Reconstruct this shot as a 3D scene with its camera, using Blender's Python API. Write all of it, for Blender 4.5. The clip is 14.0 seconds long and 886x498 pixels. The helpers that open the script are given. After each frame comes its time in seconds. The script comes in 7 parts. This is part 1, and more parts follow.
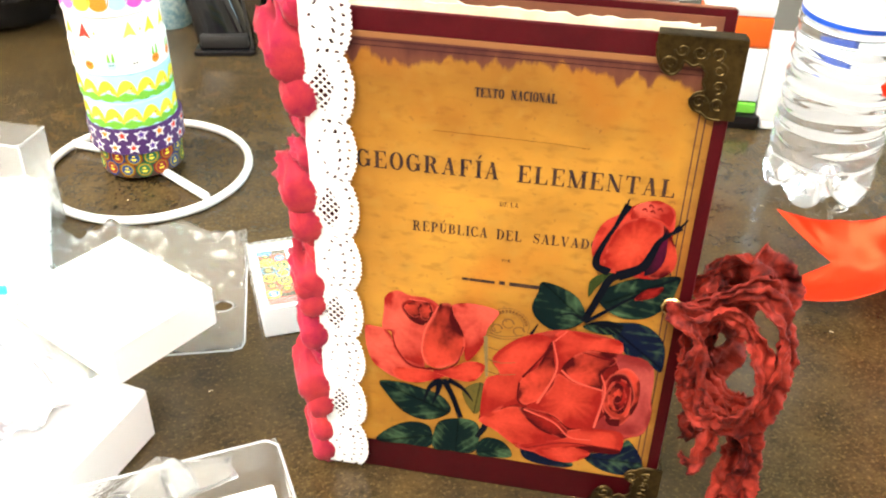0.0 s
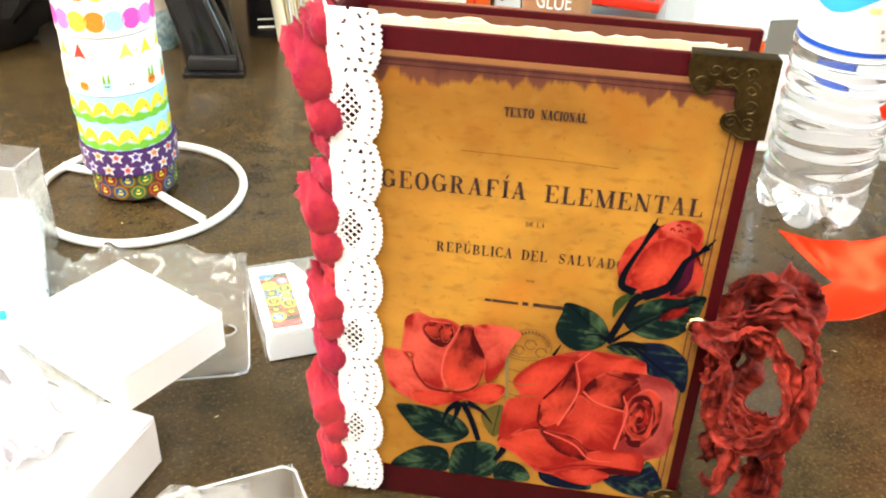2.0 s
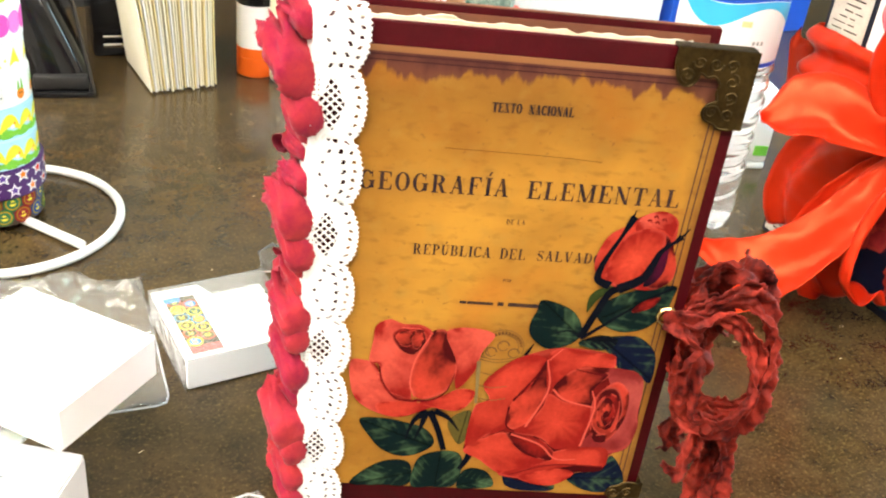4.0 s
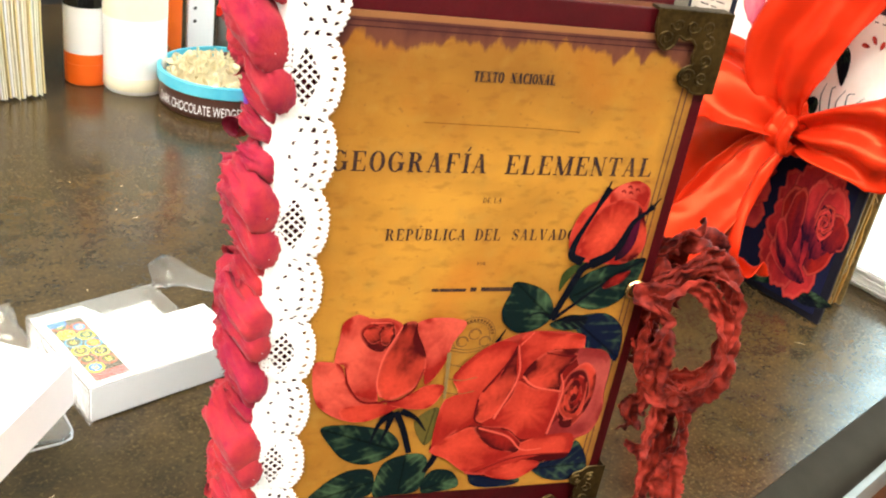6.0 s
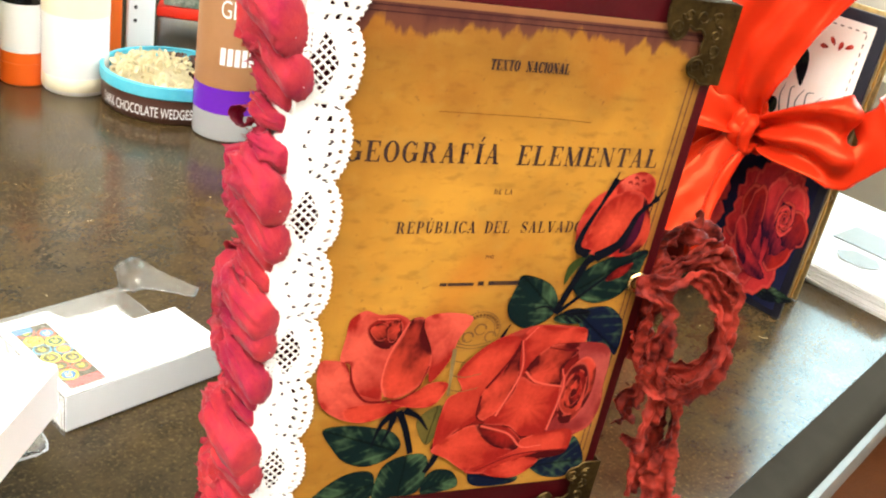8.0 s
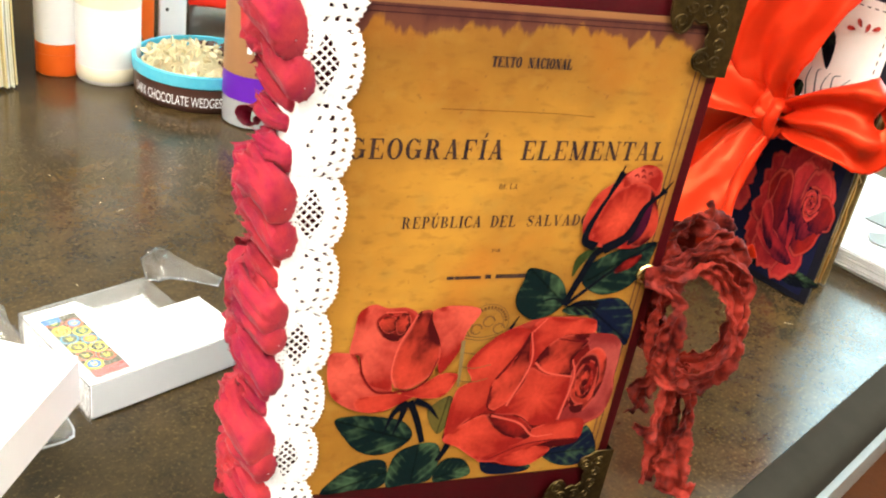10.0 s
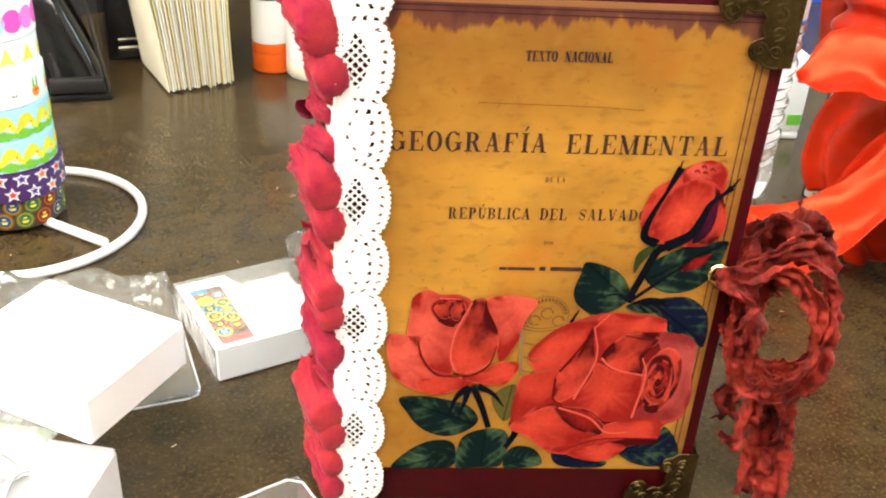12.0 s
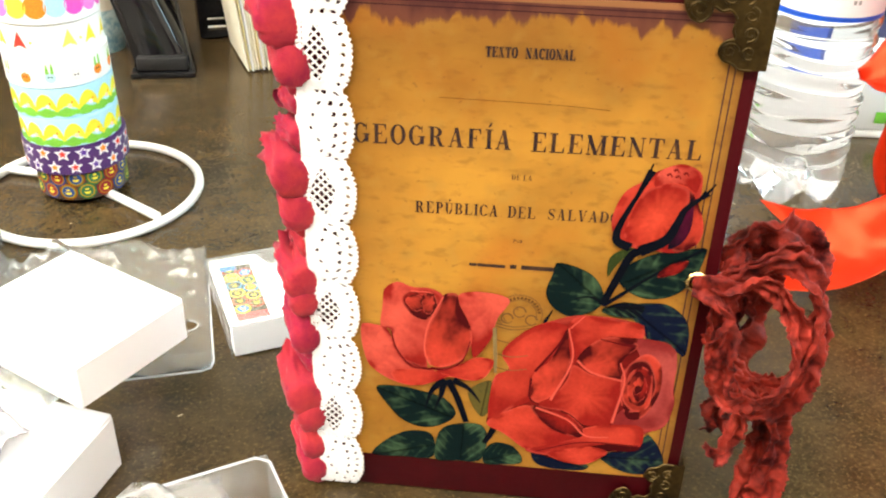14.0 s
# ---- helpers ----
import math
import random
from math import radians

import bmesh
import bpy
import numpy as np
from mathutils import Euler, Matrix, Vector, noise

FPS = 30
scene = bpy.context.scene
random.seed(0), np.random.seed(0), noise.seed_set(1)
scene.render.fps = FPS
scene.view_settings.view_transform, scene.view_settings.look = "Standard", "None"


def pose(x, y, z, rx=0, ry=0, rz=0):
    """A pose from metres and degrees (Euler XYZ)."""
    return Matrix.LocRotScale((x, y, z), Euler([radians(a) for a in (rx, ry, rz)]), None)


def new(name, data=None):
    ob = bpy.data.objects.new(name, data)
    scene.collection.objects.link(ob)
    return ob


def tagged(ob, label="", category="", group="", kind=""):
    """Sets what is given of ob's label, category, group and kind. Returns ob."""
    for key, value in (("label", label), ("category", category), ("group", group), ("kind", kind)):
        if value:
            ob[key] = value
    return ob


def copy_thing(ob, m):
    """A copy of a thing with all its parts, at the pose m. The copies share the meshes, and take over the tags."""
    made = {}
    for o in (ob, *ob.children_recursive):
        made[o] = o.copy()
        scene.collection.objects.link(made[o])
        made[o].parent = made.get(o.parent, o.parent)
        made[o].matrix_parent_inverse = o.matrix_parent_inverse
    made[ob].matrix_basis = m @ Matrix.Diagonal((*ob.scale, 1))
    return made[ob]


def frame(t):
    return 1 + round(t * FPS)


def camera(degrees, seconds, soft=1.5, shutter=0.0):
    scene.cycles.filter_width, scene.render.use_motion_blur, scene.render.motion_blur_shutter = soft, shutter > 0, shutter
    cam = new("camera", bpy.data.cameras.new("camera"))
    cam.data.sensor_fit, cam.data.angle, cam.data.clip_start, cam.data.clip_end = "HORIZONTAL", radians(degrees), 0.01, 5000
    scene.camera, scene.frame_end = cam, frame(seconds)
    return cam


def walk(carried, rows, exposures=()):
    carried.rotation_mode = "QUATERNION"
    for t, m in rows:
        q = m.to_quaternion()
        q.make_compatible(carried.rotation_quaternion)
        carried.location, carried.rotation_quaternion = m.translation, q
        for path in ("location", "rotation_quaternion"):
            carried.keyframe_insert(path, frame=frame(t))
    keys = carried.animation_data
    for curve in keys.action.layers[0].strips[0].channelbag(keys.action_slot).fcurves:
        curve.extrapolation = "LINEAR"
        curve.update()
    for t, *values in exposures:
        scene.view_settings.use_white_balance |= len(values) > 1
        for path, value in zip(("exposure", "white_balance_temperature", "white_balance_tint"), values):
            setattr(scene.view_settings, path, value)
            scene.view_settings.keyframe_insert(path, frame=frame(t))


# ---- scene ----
import itertools

cam = camera(49.6, 14.0, soft=2.1)
METRES, EYE, TILT, LEAN, TURN = 0.34, 0.314, 0.0, 0.0, 0.0
ROWS = [
    (0.0, 0.0, 0.0, 0.0, 0.63, -34.31, -0.92),
    (0.5, 0.0009, 0.0015, 0.0022, 0.62, -34.21, -0.65),
    (1.0, -0.0063, 0.0034, 0.0006, 0.35, -33.92, -0.61),
    (1.5, -0.0156, 0.0053, -0.0023, 0.09, -33.51, -0.65),
    (2.0, -0.0608, 0.006, -0.0088, -1.24, -32.85, -1.83),
    (2.5, -0.1058, 0.0098, -0.0088, -3.21, -32.47, -2.77),
    (3.0, -0.1488, 0.0163, -0.0154, -6.1, -32.09, -3.68),
    (3.5, -0.1948, 0.0214, -0.0362, -9.46, -31.16, -4.85),
    (4.0, -0.2387, 0.0332, -0.0584, -12.87, -30.26, -5.92),
    (6.5, -0.4151, 0.1486, -0.1507, -27.8, -27.01, -9.02),
    (7.0, -0.4395, 0.1662, -0.1598, -29.29, -26.72, -9.66),
    (7.5, -0.458, 0.1763, -0.1786, -30.75, -26.07, -10.2),
    (10.0, -0.4317, 0.1565, -0.1524, -28.49, -27.84, -8.74),
    (10.5, -0.4107, 0.1397, -0.141, -25.77, -28.29, -7.72),
    (11.0, -0.3646, 0.1056, -0.131, -21.74, -28.66, -6.09),
    (11.5, -0.296, 0.0711, -0.1192, -16.54, -29.41, -4.22),
    (12.0, -0.2435, 0.0558, -0.1192, -13.08, -29.84, -2.92),
    (12.5, -0.1682, 0.042, -0.113, -9.01, -30.65, -1.69),
    (13.0, -0.1069, 0.0383, -0.1107, -5.99, -31.21, -1.02),
    (13.5, -0.0826, 0.0424, -0.0993, -4.75, -31.77, -1.02),
    (14.0, -0.081, 0.0379, -0.102, -4.63, -31.34, -1.28),
]
walk(cam, [(t, pose(0, 0, EYE, TILT, LEAN, TURN) @ pose(METRES * x, METRES * y, METRES * z, 90 + pitch, roll, yaw)) for t, x, y, z, yaw, pitch, roll in ROWS], exposures=[(0.0, 1.50), (1.5, 1.38), (4.0, 1.28), (7.5, 1.28), (10.0, 1.20), (12.0, 1.20), (14.0, 1.25)])

# ---- world and lights ----
world = bpy.data.worlds.new("room_world")
scene.world = world
world.use_nodes = True
world.node_tree.nodes["Background"].inputs[0].default_value = (0.9, 0.95, 1.0, 1)
world.node_tree.nodes["Background"].inputs[1].default_value = 0.25


# ---- materials ----
def mat(name, base, rough=0.5, metal=0.0, second=None, size=0.01, amount=0.5, bump=0.0, bump_size=0.002,
        coat=0.0, transmission=0.0, ior=1.45, sheen=0.0, emission=0.0, spec=0.5, stain=0.0, anis=0.0):
    """A procedural surface: base colour broken by noise of two sizes towards a second colour, with fine relief."""
    m = bpy.data.materials.new(name)
    m.use_nodes = True
    nt = m.node_tree
    b = nt.nodes["Principled BSDF"]
    b.inputs["Base Color"].default_value = (*base, 1)
    b.inputs["Roughness"].default_value = rough
    b.inputs["Metallic"].default_value = metal
    b.inputs["IOR"].default_value = ior
    b.inputs["Coat Weight"].default_value = coat
    b.inputs["Coat Roughness"].default_value = 0.12
    b.inputs["Transmission Weight"].default_value = transmission
    b.inputs["Sheen Weight"].default_value = sheen
    b.inputs["Specular IOR Level"].default_value = spec
    b.inputs["Anisotropic"].default_value = anis
    if emission:
        b.inputs["Emission Color"].default_value = (*base, 1)
        b.inputs["Emission Strength"].default_value = emission
    co = nt.nodes.new("ShaderNodeTexCoord")
    if second:
        n1 = nt.nodes.new("ShaderNodeTexNoise")
        n1.inputs["Scale"].default_value = 1 / size
        n1.inputs["Detail"].default_value = 6
        n1.inputs["Roughness"].default_value = 0.65
        nt.links.new(co.outputs["Object"], n1.inputs["Vector"])
        n2 = nt.nodes.new("ShaderNodeTexNoise")
        n2.inputs["Scale"].default_value = 0.17 / size
        n2.inputs["Detail"].default_value = 3
        nt.links.new(co.outputs["Object"], n2.inputs["Vector"])
        add = nt.nodes.new("ShaderNodeMath")
        add.operation = "ADD"
        nt.links.new(n1.outputs["Fac"], add.inputs[0])
        nt.links.new(n2.outputs["Fac"], add.inputs[1])
        ramp = nt.nodes.new("ShaderNodeMapRange")
        ramp.inputs["From Min"].default_value = 1.0 - 0.22
        ramp.inputs["From Max"].default_value = 1.0 + 0.22
        ramp.inputs["To Max"].default_value = amount
        nt.links.new(add.outputs[0], ramp.inputs["Value"])
        mix = nt.nodes.new("ShaderNodeMix")
        mix.data_type = "RGBA"
        mix.inputs["A"].default_value = (*base, 1)
        mix.inputs["B"].default_value = (*second, 1)
        nt.links.new(ramp.outputs[0], mix.inputs["Factor"])
        nt.links.new(mix.outputs["Result"], b.inputs["Base Color"])
    if bump:
        n3 = nt.nodes.new("ShaderNodeTexNoise")
        n3.inputs["Scale"].default_value = 1 / bump_size
        n3.inputs["Detail"].default_value = 4
        nt.links.new(co.outputs["Object"], n3.inputs["Vector"])
        bp = nt.nodes.new("ShaderNodeBump")
        bp.inputs["Strength"].default_value = bump
        bp.inputs["Distance"].default_value = bump_size * 0.3
        nt.links.new(n3.outputs["Fac"], bp.inputs["Height"])
        nt.links.new(bp.outputs["Normal"], b.inputs["Normal"])
    return m


def ink_mat(name, rough=0.5, bump=0.15, spec=0.07):
    """Printed paper whose colours are those of its ink."""
    m = mat(name, (0.5, 0.5, 0.5), rough, bump=bump, bump_size=0.0012, spec=spec)
    nt = m.node_tree
    at = nt.nodes.new("ShaderNodeAttribute")
    at.attribute_name = "ink"
    nz = nt.nodes.new("ShaderNodeTexNoise")
    nz.inputs["Scale"].default_value = 900
    nz.inputs["Detail"].default_value = 4
    co = nt.nodes.new("ShaderNodeTexCoord")
    nt.links.new(co.outputs["Object"], nz.inputs["Vector"])
    mr = nt.nodes.new("ShaderNodeMapRange")
    mr.inputs["From Min"].default_value = 0.3
    mr.inputs["From Max"].default_value = 0.7
    mr.inputs["To Min"].default_value = 0.90
    mr.inputs["To Max"].default_value = 1.07
    nt.links.new(nz.outputs["Fac"], mr.inputs["Value"])
    mx = nt.nodes.new("ShaderNodeVectorMath")
    mx.operation = "SCALE"
    nt.links.new(at.outputs["Color"], mx.inputs[0])
    nt.links.new(mr.outputs[0], mx.inputs["Scale"])
    nt.links.new(mx.outputs[0], nt.nodes["Principled BSDF"].inputs["Base Color"])
    return m


def laminate_mat():
    """Mottled brown-grey desk laminate: blotches, speckles, faint streaks, satin gloss with smears."""
    m = mat("laminate", (0.06, 0.045, 0.028), 0.24, spec=0.46)
    nt = m.node_tree
    b = nt.nodes["Principled BSDF"]
    co = nt.nodes.new("ShaderNodeTexCoord")

    def nz(scale, detail=5, rough=0.6):
        n = nt.nodes.new("ShaderNodeTexNoise")
        n.inputs["Scale"].default_value = scale
        n.inputs["Detail"].default_value = detail
        n.inputs["Roughness"].default_value = rough
        nt.links.new(co.outputs["Object"], n.inputs["Vector"])
        return n

    def mix(a, c, f, lo, hi, top=1.0):
        r = nt.nodes.new("ShaderNodeMapRange")
        r.inputs["From Min"].default_value = lo
        r.inputs["From Max"].default_value = hi
        r.inputs["To Max"].default_value = top
        nt.links.new(f, r.inputs["Value"])
        x = nt.nodes.new("ShaderNodeMix")
        x.data_type = "RGBA"
        if isinstance(a, tuple):
            x.inputs["A"].default_value = (*a, 1)
        else:
            nt.links.new(a, x.inputs["A"])
        x.inputs["B"].default_value = (*c, 1)
        nt.links.new(r.outputs[0], x.inputs["Factor"])
        return x.outputs["Result"]

    c = mix((0.026, 0.017, 0.0078), (0.086, 0.053, 0.019), nz(55, 7, 0.70).outputs["Fac"], 0.32, 0.70)
    c = mix(c, (0.008, 0.006, 0.005), nz(380, 5, 0.75).outputs["Fac"], 0.50, 0.70, 0.65)
    c = mix(c, (0.150, 0.100, 0.034), nz(520, 3, 0.7).outputs["Fac"], 0.54, 0.68, 0.75)
    c = mix(c, (0.050, 0.044, 0.034), nz(12, 4).outputs["Fac"], 0.40, 0.75, 0.35)
    nt.links.new(c, b.inputs["Base Color"])
    r = nt.nodes.new("ShaderNodeMapRange")
    r.inputs["From Min"].default_value = 0.35
    r.inputs["From Max"].default_value = 0.7
    r.inputs["To Min"].default_value = 0.16
    r.inputs["To Max"].default_value = 0.26
    nt.links.new(nz(30, 4).outputs["Fac"], r.inputs["Value"])
    nt.links.new(r.outputs[0], b.inputs["Roughness"])
    bp = nt.nodes.new("ShaderNodeBump")
    bp.inputs["Strength"].default_value = 0.035
    bp.inputs["Distance"].default_value = 0.0004
    nt.links.new(nz(700, 3).outputs["Fac"], bp.inputs["Height"])
    nt.links.new(bp.outputs["Normal"], b.inputs["Normal"])
    return m


def cover_paper_mat():
    """Aged ochre paper of the cover with a ragged maroon stain along its top and fine brown fibres."""
    m = mat("aged_paper", (0.5, 0.28, 0.05), 0.48, bump=0.15, bump_size=0.0015, spec=0.22)
    nt = m.node_tree
    b = nt.nodes["Principled BSDF"]
    co = nt.nodes.new("ShaderNodeTexCoord")
    sep = nt.nodes.new("ShaderNodeSeparateXYZ")
    nt.links.new(co.outputs["Object"], sep.inputs[0])

    def nz(scale, detail, stretch=(1, 1, 1)):
        mp = nt.nodes.new("ShaderNodeMapping")
        mp.inputs["Scale"].default_value = stretch
        nt.links.new(co.outputs["Object"], mp.inputs["Vector"])
        n = nt.nodes.new("ShaderNodeTexNoise")
        n.inputs["Scale"].default_value = scale
        n.inputs["Detail"].default_value = detail
        nt.links.new(mp.outputs[0], n.inputs["Vector"])
        return n.outputs["Fac"]

    def mix(a, c, f, lo, hi, top=1.0):
        r = nt.nodes.new("ShaderNodeMapRange")
        r.inputs["From Min"].default_value = lo
        r.inputs["From Max"].default_value = hi
        r.inputs["To Max"].default_value = top
        nt.links.new(f, r.inputs["Value"])
        x = nt.nodes.new("ShaderNodeMix")
        x.data_type = "RGBA"
        if isinstance(a, tuple):
            x.inputs["A"].default_value = (*a, 1)
        else:
            nt.links.new(a, x.inputs["A"])
        x.inputs["B"].default_value = (*c, 1)
        nt.links.new(r.outputs[0], x.inputs["Factor"])
        return x.outputs["Result"]

    def math_node(op, a, c):
        n = nt.nodes.new("ShaderNodeMath")
        n.operation = op
        for i, v in enumerate((a, c)):
            if isinstance(v, (int, float)):
                n.inputs[i].default_value = v
            else:
                nt.links.new(v, n.inputs[i])
        return n.outputs[0]

    c = mix((0.29, 0.122, 0.016), (0.52, 0.255, 0.034), nz(15, 6), 0.33, 0.62)
    c = mix(c, (0.40, 0.215, 0.040), nz(130, 5), 0.52, 0.75, 0.7)
    c = mix(c, (0.22, 0.100, 0.018), nz(60, 6, (0.45, 1, 1.3)), 0.48, 0.72, 0.45)
    c = mix(c, (0.19, 0.080, 0.014), nz(260, 4, (0.6, 1, 1.2)), 0.54, 0.72, 0.45)
    c = mix(c, (0.42, 0.115, 0.010), nz(19, 4), 0.54, 0.72, 0.75)
    low = math_node("ADD", sep.outputs["Z"], math_node("MULTIPLY", math_node("SUBTRACT", nz(40, 3), 0.5), 0.05))
    c = mix(c, (0.20, 0.085, 0.014), low, 0.155, 0.185, 0.40)
    c = mix(c, (0.16, 0.07, 0.02), nz(420, 3), 0.66, 0.74, 0.5)
    # ragged stain that runs down from the top edge
    rag = math_node("MULTIPLY", math_node("SUBTRACT", nz(210, 4, (1, 1, 0.22)), 0.5), 0.014)
    rag2 = math_node("MULTIPLY", math_node("SUBTRACT", nz(42, 2, (1, 1, 0.05)), 0.5), 0.016)
    edge = math_node("ADD", sep.outputs["Z"], math_node("ADD", rag, rag2))
    c = mix(c, (0.105, 0.029, 0.026), edge, 0.1905, 0.1922, 0.88)
    c = mix(c, (0.060, 0.014, 0.016), math_node("ADD", edge, math_node("MULTIPLY", math_node("SUBTRACT", nz(90, 4), 0.5), 0.012)), 0.1925, 0.1975, 0.7)
    c = mix(c, (0.30, 0.135, 0.050), sep.outputs["Z"], 0.1969, 0.1973, 0.85)
    # darker rim along the outer side
    side = math_node("ADD", sep.outputs["X"], math_node("MULTIPLY", math_node("SUBTRACT", nz(70, 4), 0.5), 0.01))
    c = mix(c, (0.135, 0.050, 0.014), side, 0.0255, 0.0335, 0.7)
    nt.links.new(c, b.inputs["Base Color"])
    return m


